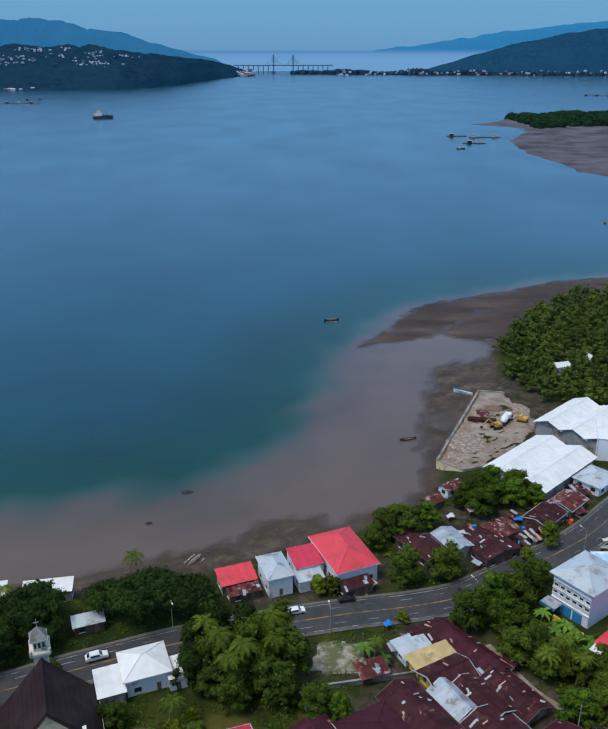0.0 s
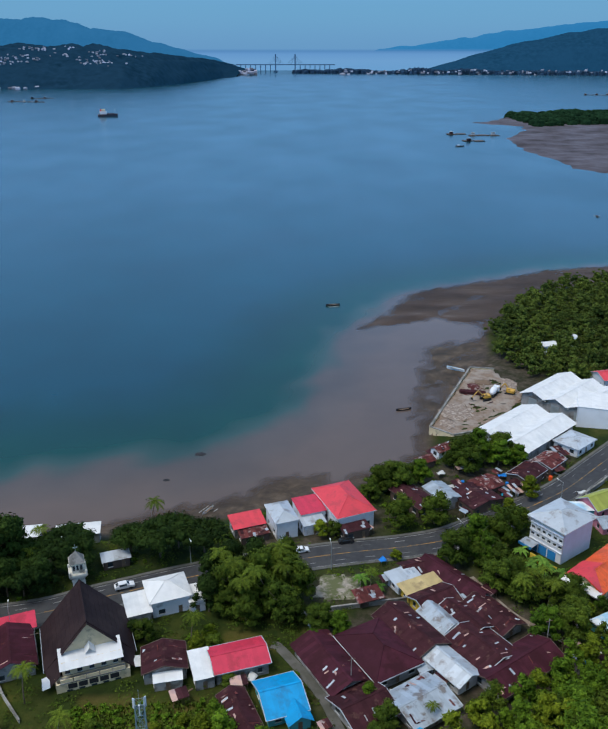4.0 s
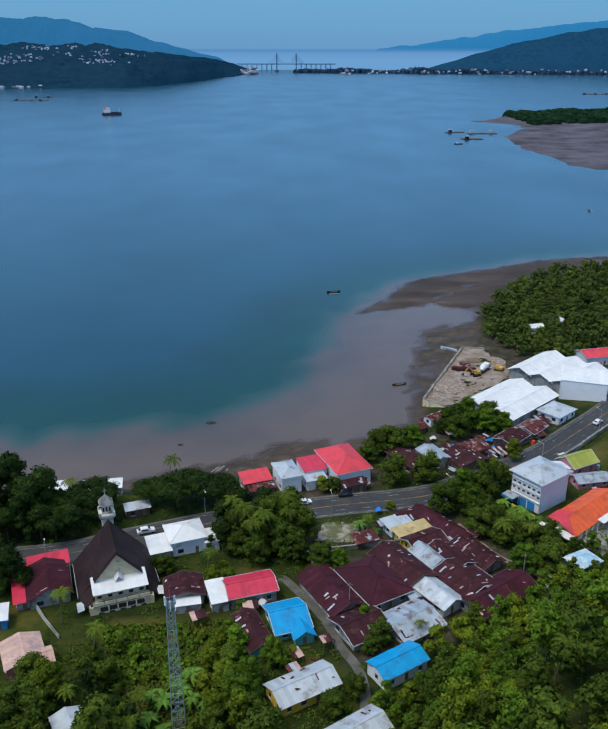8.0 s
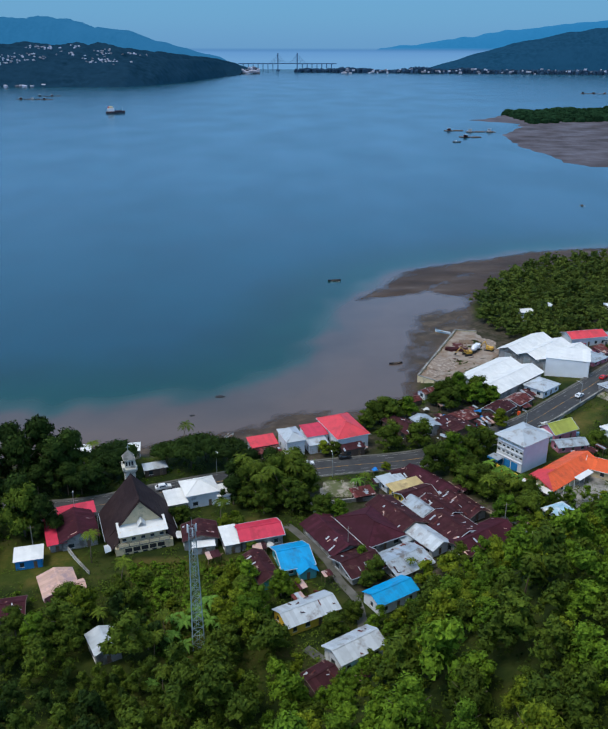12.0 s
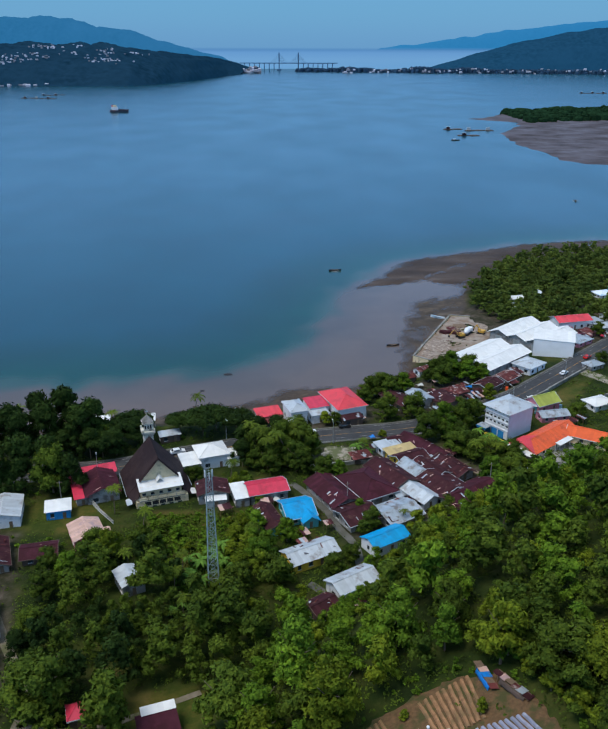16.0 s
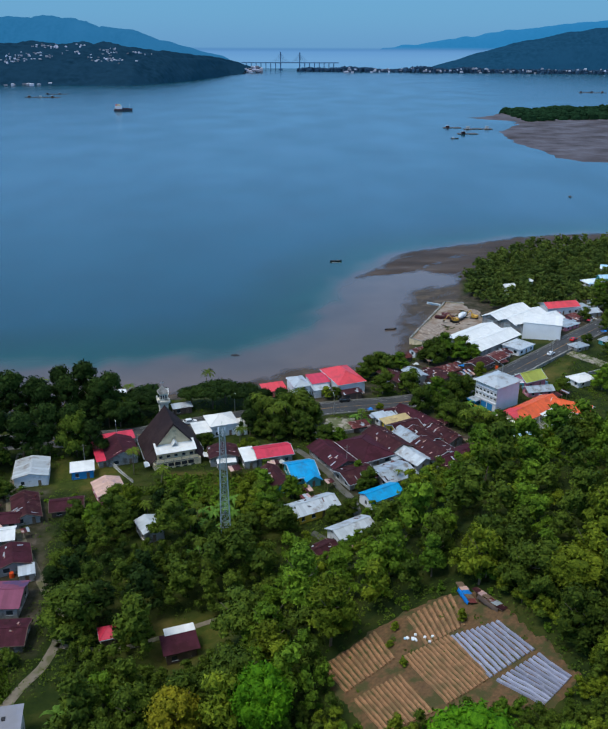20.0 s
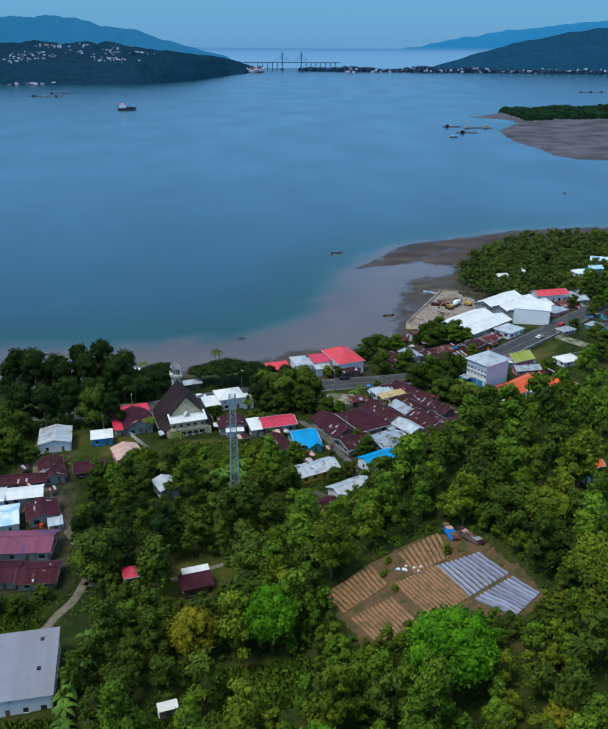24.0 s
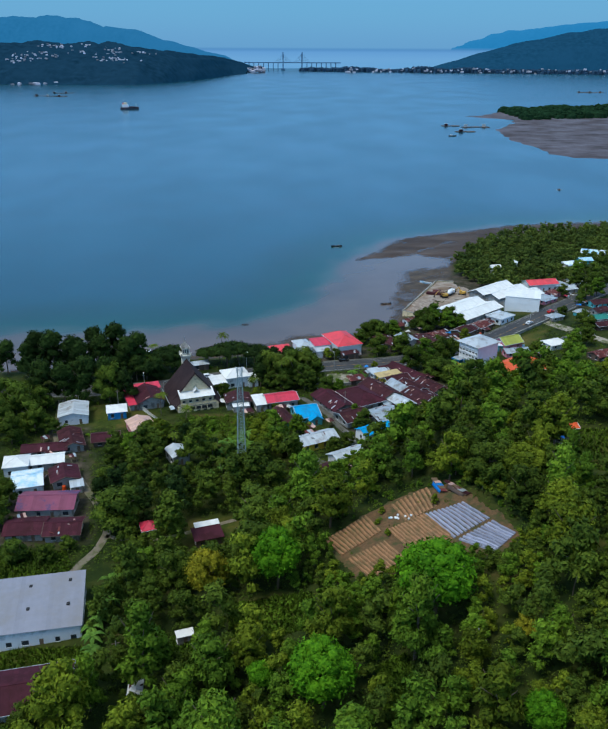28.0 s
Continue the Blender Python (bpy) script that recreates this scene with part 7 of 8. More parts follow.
for x, y in [(54, 146), (56.5, 142), (59, 138.5), (61.5, 136), (63.5, 132.5), (66, 130), (58, 141), (60, 134), (55, 139), (57, 136.5), (65, 134), (62, 130), (-51, -17), (-50.5, -14), (-51.5, -11), (-50.5, -8), (-51, -5), (-50, -2), (-51, 1), (-49.5, 4), (-48.5, -12), (-48.5, -6),
             (-28, 60), (-31, 57), (-24, 57), (-26, 75), (-20, 71), (-33, 54), (-50, -20), (-49, -24), (17, 132), (13, 135), (-29, 72), (-31, 68), (-28, 65), (-23.5, 73), (-22.5, 66), (-33, 66), (-27, 77), (-24.5, 79), (-32, 73.5)]:
    plant("banana_a", x, y, rng.uniform(0.9, 1.35), rng.uniform(0, 360), "", 1.0, "banana plants")

# shrubs and creepers on the slope below the church
shrubs = []
for k in range(260):
    x, y = rng.uniform(-47, -18), rng.uniform(60, 98)
    if ring_has(LAWNS[6], x, y) and abs(x + 25.3) + abs(y - 66.8) > 3.5:
        shrubs.append((rng.choice(("shrub_a", "shrub_b")), x, y, float(land(x, y)) - 0.4, rng.uniform(0.14, 0.34), rng.uniform(0, 6.28), rng.uniform(0.5, 0.8)))
hx, hy = np.array([rng.uniform(-100, 110) for k in range(900)]), np.array([rng.uniform(60, 190) for k in range(900)])
ok = clear_many(hx, hy, 0.5) & (along(COAST, hx, hy) > 5)      # hedges and bushes between the houses
for q in GRASS:
    ok &= inside(q, hx, hy) < 0
for x, y, z in zip(hx[ok][:300], hy[ok][:300], land(hx[ok][:300], hy[ok][:300])):
    shrubs.append((rng.choice(("shrub_a", "shrub_b")), float(x), float(y), float(z) - 0.4, rng.uniform(0.12, 0.30), rng.uniform(0, 6.28), rng.uniform(0.6, 0.9)))
for k in range(160):                                  # scrub in the clearings
    ring = LAWNS[rng.choice((2, 2, 3, 5))]
    x, y = rng.uniform(min(q[0] for q in ring), max(q[0] for q in ring)), rng.uniform(min(q[1] for q in ring), max(q[1] for q in ring))
    if ring_has(ring, x, y) and clear(x, y, 0.4):
        shrubs.append((rng.choice(("shrub_a", "shrub_b")), x, y, float(land(x, y)) - 0.4, rng.uniform(0.08, 0.24), rng.uniform(0, 6.28), rng.uniform(0.5, 0.9)))
for k in range(700):                                  # bushes and weeds along the edges of the field
    x, y = rng.uniform(-6, 48), rng.uniform(-24, 22)
    e_ = float(inside(FIELD, np.float64(x), np.float64(y)))
    if -4.5 < e_ < -0.2 and rng.random() < 0.55:
        shrubs.append((rng.choice(("shrub_a", "shrub_b")), x, y, float(land(x, y)) - 0.3, rng.uniform(0.10, 0.26), rng.uniform(0, 6.28), rng.uniform(0.6, 0.9)))
joined("shrubs", shrubs, M["leaf_mid"], "low leafy shrubs and hedges between the houses")


def tall_grass(rings, count, height, label):
    """Blades of rank grass standing on the slope."""
    r = np.random.RandomState(19)
    pts = np.concatenate([np.stack([r.uniform(min(q[0] for q in ring), max(q[0] for q in ring), count), r.uniform(min(q[1] for q in ring), max(q[1] for q in ring), count)], 1) for ring in rings])
    ok = np.max([inside(ring, pts[:, 0], pts[:, 1]) for ring in rings], 0) > 0.2
    pts = pts[ok & clear_many(pts[:, 0], pts[:, 1], 0.2)]
    base = np.stack([pts[:, 0], pts[:, 1], land(pts[:, 0], pts[:, 1]) - 0.05], 1)
    an, lean = r.uniform(0, 6.283, len(pts)), r.normal(size=(len(pts), 2)) * 0.35
    h = height * r.uniform(0.4, 1.2, len(pts))
    side = np.stack([np.cos(an), np.sin(an), 0 * an], 1) * 0.16
    tip = base + np.stack([lean[:, 0], lean[:, 1], h], 1)
    v = np.stack([base - side, base + side, tip], 1).reshape(-1, 3)
    me = mesh_from("tall_grass", v, np.arange(len(v)).reshape(-1, 3))
    nn = np.repeat(np.stack([lean[:, 0], lean[:, 1], 1.0 + 0 * an], 1), 3, 0)
    soften(me, nn / np.linalg.norm(nn, axis=1)[:, None])
    return tagged(part("tall_grass", me, M["leaf_mid"]), label, "grass", kind="stuff")


tall_grass([LAWNS[6], LAWNS[2], LAWNS[3], LAWNS[5], GRASS[3], [(-90, 18), (-66, 16), (-60, 4), (-90, 2)], [(-82, -20), (-48, -20), (-46, -29), (-82, -30)]], 9000, 0.8, "rank green grass on the slopes and verges")

# mangrove wood behind the warehouses
EAST = [(122, 272), (150, 296), (215, 330), (262, 384), (300, 360), (250, 300), (190, 270), (150, 258)]
BACK = [(72, 283), (80, 292), (84, 304), (125, 285), (121, 268), (108, 262), (92, 268), (84, 272)]
MANG = [(84, 292), (86, 325), (106, 366), (136, 396), (170, 409), (215, 416), (240, 380), (215, 330), (185, 318), (150, 316), (140, 285), (125, 283), (106, 276)]
cand = np.stack([rs.uniform(82, 300, 8000), rs.uniform(256, 418, 8000)], 1)
cand = cand[((inside(MANG, cand[:, 0], cand[:, 1]) > 0) | (inside(EAST, cand[:, 0], cand[:, 1]) > 0) | (inside(BACK, cand[:, 0], cand[:, 1]) > 0)) & clear_many(cand[:, 0], cand[:, 1], 1.0)]
placed = []
for x, y in cand.tolist():
    if len(placed) < 680 and all((x - q[1]) ** 2 + (y - q[2]) ** 2 > 9.5 for q in placed):
        placed.append((rng.choice(("far_a", "far_b")), x, y, max(0.3, min(2.5, float(land(x, y)))), rng.uniform(0.6, 1.2), rng.uniform(0, 6.28), rng.uniform(0.7, 1.0)))
joined("mangrove_trees", placed, M["leaf_mangrove"], "dense green mangrove wood behind the warehouses")

# undergrowth between the trees
r = np.random.RandomState(77)
cand = np.stack([r.uniform(-118, 125, 30000), r.uniform(-85, 205, 30000)], 1)
cx_, cy_ = cand.T
ok = (np.abs(cx_ + 4) < 0.42 * np.hypot(cy_ + 155, 118) + 8) & (along(COAST, cx_, cy_) > 4) & ((inside(FIELD, cx_, cy_) < 0.3) | (r.rand(len(cx_)) < 0.10)) & clear_many(cx_, cy_, 0.3)
thin = np.ones(len(cand))
for q in LAWNS:
    thin[inside(q, cx_, cy_) > 0] = 0.04
for q in GRASS:
    thin[inside(q, cx_, cy_) > 0] = 0.04
thin[inside(LAWNS[6], cx_, cy_) > 0] = 1.0
for q in YARDS:
    thin[inside(q, cx_, cy_) > 0] = 0.2
cand = cand[ok & (r.rand(len(cand)) < thin)][:9500]
per = 13
N = len(cand) * per
small = np.where(inside(FIELD, cand[:, 0], cand[:, 1]) > 0, 0.45, 1.0)
rad = np.repeat(r.uniform(0.5, 1.6, len(cand)) * small, per)[:, None]
base_ = np.repeat(np.stack([cand[:, 0], cand[:, 1], land(cand[:, 0], cand[:, 1])], 1), per, 0)
unit_v = lambda v: v / (np.linalg.norm(v, axis=1)[:, None] + 1e-9)  # noqa: E731
dv = r.normal(size=(N, 3))
dv[:, 2] = np.abs(dv[:, 2])
dv = unit_v(dv)
q = base_ + dv * rad * np.array([1, 1, 0.9])
nrm = unit_v(dv + np.array([0, 0, 0.8]) + 0.5 * r.normal(size=(N, 3)))
t = unit_v(np.cross(nrm, r.normal(size=(N, 3))))
bt = np.cross(nrm, t)
sz = r.uniform(0.14, 0.32, N)[:, None]
verts = np.stack([q - t * sz, q - bt * sz * 0.6, q + t * sz, q + bt * sz * 0.6], 1).reshape(-1, 3)
low = bpy.data.meshes.new("undergrowth")
low.vertices.add(4 * N), low.loops.add(4 * N), low.polygons.add(N)
low.vertices.foreach_set("co", verts.astype(np.float32).ravel())
low.loops.foreach_set("vertex_index", np.arange(4 * N, dtype=np.int32))
low.polygons.foreach_set("loop_start", np.arange(0, 4 * N, 4, dtype=np.int32))
low.update(calc_edges=True)
soften(low, np.repeat(unit_v(dv + np.array([0, 0, 0.8])), 4, 0))
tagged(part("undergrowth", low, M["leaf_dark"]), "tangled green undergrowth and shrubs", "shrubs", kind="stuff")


# ---------------------------------------------------------------- the vegetable plots
def ground_strip(name, p0, p1, width, height, mat, parent, step=1.2, crown=0.6):
    """A raised bed along the slope from p0 to p1."""
    p0, p1 = Vector((*p0, 0)), Vector((*p1, 0))
    d = p1 - p0
    k = max(2, int(d.length / step))
    nrm = Vector((-d.y, d.x, 0)).normalized()
    verts, faces = [], []
    for i in range(k + 1):
        q = p0 + d * i / k
        wob = 0.05 * math.sin(i * 1.9 + p0.x * 3)
        for off, up in ((-0.5, -0.05), (-0.5 * crown, 1), (0.5 * crown, 1), (0.5, -0.05)):
            w = q + nrm * (off * width + wob)
            verts.append((w.x, w.y, float(land(w.x, w.y)) + 0.12 + height * up))
    for i in range(k):
        for j in range(3):
            a0 = 4 * i + j
            faces.append((a0, a0 + 1, a0 + 5, a0 + 4))
    faces += [(0, 3, 2, 1), (4 * k, 4 * k + 1, 4 * k + 2, 4 * k + 3)]
    return part(name, mesh_from(name, verts, faces), mat, parent)


def plot(name, label, a0, b0, c0, d0, rows, mat, width, height, category="field plot"):
    """A plot with corners a, b, c, d; beds run from side a-b to side d-c."""
    root = empty(name, Matrix(), label, category, "vegetable plots")
    for k in range(rows):
        f = (k + 0.5) / rows
        p0 = (a0[0] + (b0[0] - a0[0]) * f, a0[1] + (b0[1] - a0[1]) * f)
        p1 = (d0[0] + (c0[0] - d0[0]) * f, d0[1] + (c0[1] - d0[1]) * f)
        ground_strip("bed", p0, p1, width, height, mat, root)


xs_ = np.arange(-5, 46, 0.75)
me, gx, gy = tensor("field", xs_, np.arange(-23, 22, 0.75), lambda x, y: land(x, y) + 0.12 - 0.7 * smooth((0.5 - inside(FIELD, x, y) + 0.8 * waves(x, y, 31, 5)) / 1.6))
tagged(part("field", me, M["furrow"]), "bare brown tilled soil of the hillside field", "field", kind="structure")
plot("vegetable_plot", "brown plot of narrow bare beds", (-0.6, 3.0), (10.0, 9.6), (12.8, 0.6), (3.4, -5.2), 12, M["soil"], 0.62, 0.30)
plot("vegetable_plot", "brown plot of bare beds by the hut", (15.6, 10.6), (25.2, 14.6), (26.0, 4.6), (18.2, 1.8), 9, M["soil"], 0.66, 0.30)
plot("vegetable_plot", "brown plot of bare beds in the middle of the field", (14.0, 0.4), (22.8, 3.1), (28.0, -9.2), (19.6, -13.2), 12, M["soil"], 0.56, 0.30)
plot("vegetable_plot", "lower brown plot of bare beds with weeds", (4.6, -7.2), (13.2, -3.8), (17.6, -14.2), (9.0, -16.0), 11, M["soil"], 0.56, 0.30)
plot("mulched_plot", "plot of beds under silver plastic film", (22.6, 2.6), (31.8, 3.8), (35.8, -5.4), (27.2, -9.6), 10, M["plastic"], 0.60, 0.32)
plot("mulched_plot", "second plot of beds under silver plastic film", (28.0, -10.4), (36.3, -6.4), (39.6, -13.0), (33.6, -18.0), 10, M["plastic"], 0.60, 0.32)
house("field_hut", "hut with an orange roof beside the hill meadow", 63.2, 29.5, 3.2, 2.6, 20, float(land(63.2, 29.5)) + 2.3, "gable", 0.7, "roof_orange", "brown_wall", 0.3, 0, category="hut")
house("field_hut", "low shelter under a blue tarpaulin by the meadow", 60.4, 25.4, 3.6, 2.4, 35, float(land(60.4, 25.4)) + 1.9, "shed", 0.3, "tarp", "grey_wall", 0.3, 0, category="hut")


def field_shelter(label, x, y, w, d, yaw, h, mats, side, seed):
    """A low makeshift shelter: crooked posts, uneven sheets laid across rails, a tarpaulin hanging down one side."""
    r = random.Random(seed)
    root = empty("field_shelter", pose(x, y, float(land(x, y)), 0, 0, yaw), label, "shelter", "field shelters")
    for sx in (-1, 1):
        for k in range(4):
            bar("post", M["wood"], root, 0.09, 0.09, h + 0.8, pose(sx * w * 0.42, -d / 2 + d * (k + 0.5) / 4, h / 2 - 0.4, r.uniform(-4, 4), r.uniform(-4, 4), 0))
        bar("rail", M["wood"], root, 0.08, d, 0.08, pose(sx * w * 0.42, 0, h - 0.02))
    k, y0 = 0, -d / 2
    while y0 < d / 2 - 0.3:
        ln = r.uniform(0.8, 1.5)
        bar("roof_sheet", M[mats[k % len(mats)]], root, w * r.uniform(0.8, 1.15), ln + 0.15, 0.04, pose(r.uniform(-0.15, 0.15), y0 + ln / 2, h + 0.05 + 0.03 * (k % 2), r.uniform(-4, 4), r.uniform(3, 12), r.uniform(-8, 8)))
        y0, k = y0 + ln, k + 1
    n_ = 9
    verts = [(-w * 0.5 - 0.25 * (j / 3) - 0.06 * math.sin(2.1 * i + j), -d * 0.4 + d * 0.7 * i / (n_ - 1), h - 0.05 - 0.85 * h * j / 3) for j in range(4) for i in range(n_)]
    ob = part("side_sheet", mesh_from("side_sheet", verts, [(j * n_ + i, j * n_ + i + 1, (j + 1) * n_ + i + 1, (j + 1) * n_ + i) for j in range(3) for i in range(n_ - 1)], True), side, root, "creased hanging sheet")
    sol = ob.modifiers.new("thick", "SOLIDIFY")
    sol.thickness = 0.03


field_shelter("low makeshift shelter with a blue tarpaulin by the field", 27.4, 12.6, 1.5, 6.4, 16, 1.1, ("roof_patchy", "wood", "tarp", "roof_pink", "wood"), M["tarp"], 3)
field_shelter("low grey sheet shelter along the field's edge", 31.0, 9.0, 1.6, 7.4, 35, 1.1, ("roof_rust", "roof_zinc", "roof_patchy", "wood", "roof_pink"), M["brown_wall"], 4)
house("shed", "small shed with a white sheet roof in the clearing", -29.9, -21.5, 3.4, 1.7, 20, float(land(-29.9, -21.5)) + 2.2, "shed", 0.3, "roof_white", "grey_wall", 0.2, 0, category="shed")
house("shed", "small shed with a pale striped roof in the wood", -37.8, -34.3, 2.4, 3.6, 6, float(land(-37.8, -34.3)) + 2.3, "gable_d", 0.5, "roof_white", "brown_wall", 0.25, 2, category="shed")
r = np.random.RandomState(12)
for k in range(9):
    x, y = (15.8, 4.6) if k < 6 else (19.2, 3.2)
    x, y = x + r.uniform(-1.2, 1.2), y + r.uniform(-0.8, 0.8)
    ob = part("sack", box_mesh("sack", r.uniform(0.5, 0.9), r.uniform(0.4, 0.6), r.uniform(0.3, 0.5), 0.1), M["white_wall" if k % 3 else "roof_lightblue"], None, "", pose(x, y, float(land(x, y)) + 0.12, 0, 0, r.uniform(0, 180)))
    tagged(ob, "pale filled sack lying beside the beds", "sack", "sacks by the beds")


# ---------------------------------------------------------------- lattice mast
def mast(x, y, height, w0, w1):
    root = empty("lattice_mast", pose(x, y, float(land(x, y)), 0, 0, 12), "tall galvanised lattice telecom mast rising from the shrubs", "mast")
    levels = 15
    at = lambda k: (height * k / levels, (w0 + (w1 - w0) * k / levels) / 2)  # noqa: E731
    for sx, sy in ((-1, -1), (1, -1), (1, 1), (-1, 1)):
        bm = bmesh.new()
        rod(bm, (sx * w0 / 2, sy * w0 / 2, -0.5), (sx * w1 / 2, sy * w1 / 2, height), 0.085, 6)
        part("leg", bm, M["mast_paint"], root)
    for k in range(levels):
        (z0, a0), (z1, a1) = at(k), at(k + 1)
        ring0, ring1 = [(-a0, -a0), (a0, -a0), (a0, a0), (-a0, a0)], [(-a1, -a1), (a1, -a1), (a1, a1), (-a1, a1)]
        for i in range(4):
            j = (i + 1) % 4
            for q0, q1 in (((*ring0[i], z0), (*ring1[j], z1)), ((*ring0[j], z0), (*ring1[i], z1))):
                bm = bmesh.new()
                rod(bm, q0, q1, 0.035, 4)
                part("brace", bm, M["mast_paint"], root)
            bm = bmesh.new()
            rod(bm, (*ring1[i], z1), (*ring1[j], z1), 0.045, 4)
            part("girt", bm, M["mast_paint"], root)
    bm = bmesh.new()
    for k in range(2):
        rod(bm, (-0.2 + 0.4 * k, -w0 * 0.3, 0), (-0.2 + 0.4 * k, -w1 * 0.3, height), 0.03, 4)
    part("cable_ladder", bm, M["mast_paint"], root)
    for k in range(3):
        an = radians(120 * k + 30)
        bar("antenna", M["white_wall"], root, 0.3, 0.16, 1.9, Matrix.Translation((1.0 * math.cos(an), 1.0 * math.sin(an), height - 0.6)) @ Matrix.Rotation(an, 4, "Z"))
    bar("lightning_rod", M["steel"], root, 0.06, 0.06, 2.4, pose(0, 0, height + 1.1))


mast(-25.3, 66.8, 30.5, 2.6, 1.3)


# ---------------------------------------------------------------- walled yard on the mud
YARD = [(67.0, 278.5), (42.4, 223.0), (49.4, 216.8), (66.0, 223.0), (83.0, 252.0), (76.5, 277.0)]
yx, yy = np.arange(40, 86, 1.2), np.arange(214, 282, 1.2)
me, gx, gy = tensor("yard_floor", yx, yy, lambda x, y: np.where(inside(YARD, x, y) > 0.2, 2.9 + 0.25 * waves(x, y, 91, 9) + 0.18 * waves(x, y, 92, 4) * smooth((262 - y) / 40 + 0.4), -1.0))
tagged(part("yard_floor", me, M["clay"]), "rubble-strewn clay fill of the walled yard", "yard", kind="structure")


def wall_run(name, q0, q1, z0, z1, th, mat, label, category="wall", cap=True):
    q0, q1 = Vector(q0), Vector(q1)
    d = q1 - q0
    root = empty(name, Matrix.Translation((*q0, z0)) @ Matrix.Rotation(math.atan2(d.y, d.x), 4, "Z"), label, category)
    bar("wall_face", mat, root, d.length, th, z1 - z0, pose(d.length / 2, 0, (z1 - z0) / 2))
    if cap:
        bar("coping", M["concrete"], root, d.length, th + 0.25, 0.15, pose(d.length / 2, 0, z1 - z0 + 0.07))
    return root


for q0, q1 in zip(YARD[:3], YARD[1:4]):
    wall_run("retaining_wall", q0, q1, -1.0, 3.5, 0.5, M["pale_wall"], "pale concrete retaining wall standing on the mud")
wall_run("retaining_wall", YARD[5], YARD[0], -1.0, 3.3, 0.5, M["pale_wall"], "pale concrete retaining wall standing on the mud")


def heap(name, x, y, z, rx_, ry_, h, mat, label, seed):
    r = np.random.RandomState(seed)
    bm = bmesh.new()
    bmesh.ops.create_icosphere(bm, subdivisions=3, radius=1.0)
    for v in bm.verts:
        k = 1 + 0.09 * r.normal()
        v.co = Vector((v.co.x * rx_ * k, v.co.y * ry_ * k, max(-0.2, v.co.z) * h * k))
    ob = part(name, bm, mat, None, "", pose(x, y, z))
    return tagged(ob, label, "heap")


heap("rubble_mound", 54, 236, 2.9, 6, 7, 0.5, M["rubble"], "grey heap of broken rubble in the yard", 1)
heap("rubble_mound", 49, 226, 2.9, 3, 4, 0.45, M["rubble"], "low grey rubble spread along the yard wall", 2)
heap("scrap_mound", 69, 263, 2.9, 3.4, 3, 0.7, M["wood"], "rust-brown heap of scrap and timber", 3)
heap("scrap_mound", 64.5, 259, 2.9, 2.4, 3, 0.6, M["roof_patchy"], "red-brown heap of scrap", 4)
heap("soil_mound", 74, 247, 2.9, 6, 5, 0.8, M["clay"], "low heap of ochre soil", 5)
heap("rubble_mound", 79, 262, 2.9, 3, 5, 0.6, M["rubble"], "pale rubble heap by the warehouse", 6)
for k in range(7):
    ob = part("steel_girder", box_mesh("steel_pipe", 9.5, 0.6, 0.6, 0.18), M["roof_rust"], None, "", pose(62.5 + 0.1 * k, 251.5 + 0.75 * (k % 4), 3.0 + 0.6 * (k // 4), 0, 0, -12))
    tagged(ob, "long rusty steel girder lying in a stack", "steel girder", "stacked girders")


def excavator(x, y, z, yaw, boom=1.0):
    root = empty("excavator", pose(x, y, z, 0, 0, yaw), "yellow tracked excavator with a bent arm", "excavator")
    for sy in (-1, 1):
        part("track", box_mesh("track", 3.6, 0.6, 0.9, 0.25), M["rubber"], root, "", pose(0, sy * 1.1, 0))
    part("house", box_mesh("house", 2.8, 2.4, 1.1, 0.15), M["yellow"], root, "", pose(-0.4, 0, 1.0))
    cab = part("cab", box_mesh("cab", 1.3, 1.0, 1.5, 0.12), M["yellow"], root, "", pose(0.6, 0.6, 1.2))
    bar("cab_window", M["glass"], cab, 0.06, 0.8, 0.8, pose(0.66, 0, 0.85))
    bm = bmesh.new()
    rod(bm, (0.8, -0.4, 1.6), (3.2 * boom, -0.4, 4.0), 0.28, 6)
    part("boom", bm, M["yellow"], root)
    bm = bmesh.new()
    rod(bm, (3.2 * boom, -0.4, 4.0), (5.6 * boom, -0.4, 1.6), 0.2, 6)
    part("arm", bm, M["yellow"], root)
    part("bucket", box_mesh("bucket", 0.8, 1.0, 0.8, 0.2), M["rubber"], root, "", pose(5.6 * boom, -0.4, 0.9))


excavator(66.5, 246.5, 3.0, 200)
excavator(76.8, 251.5, 3.0, 150, 0.7)


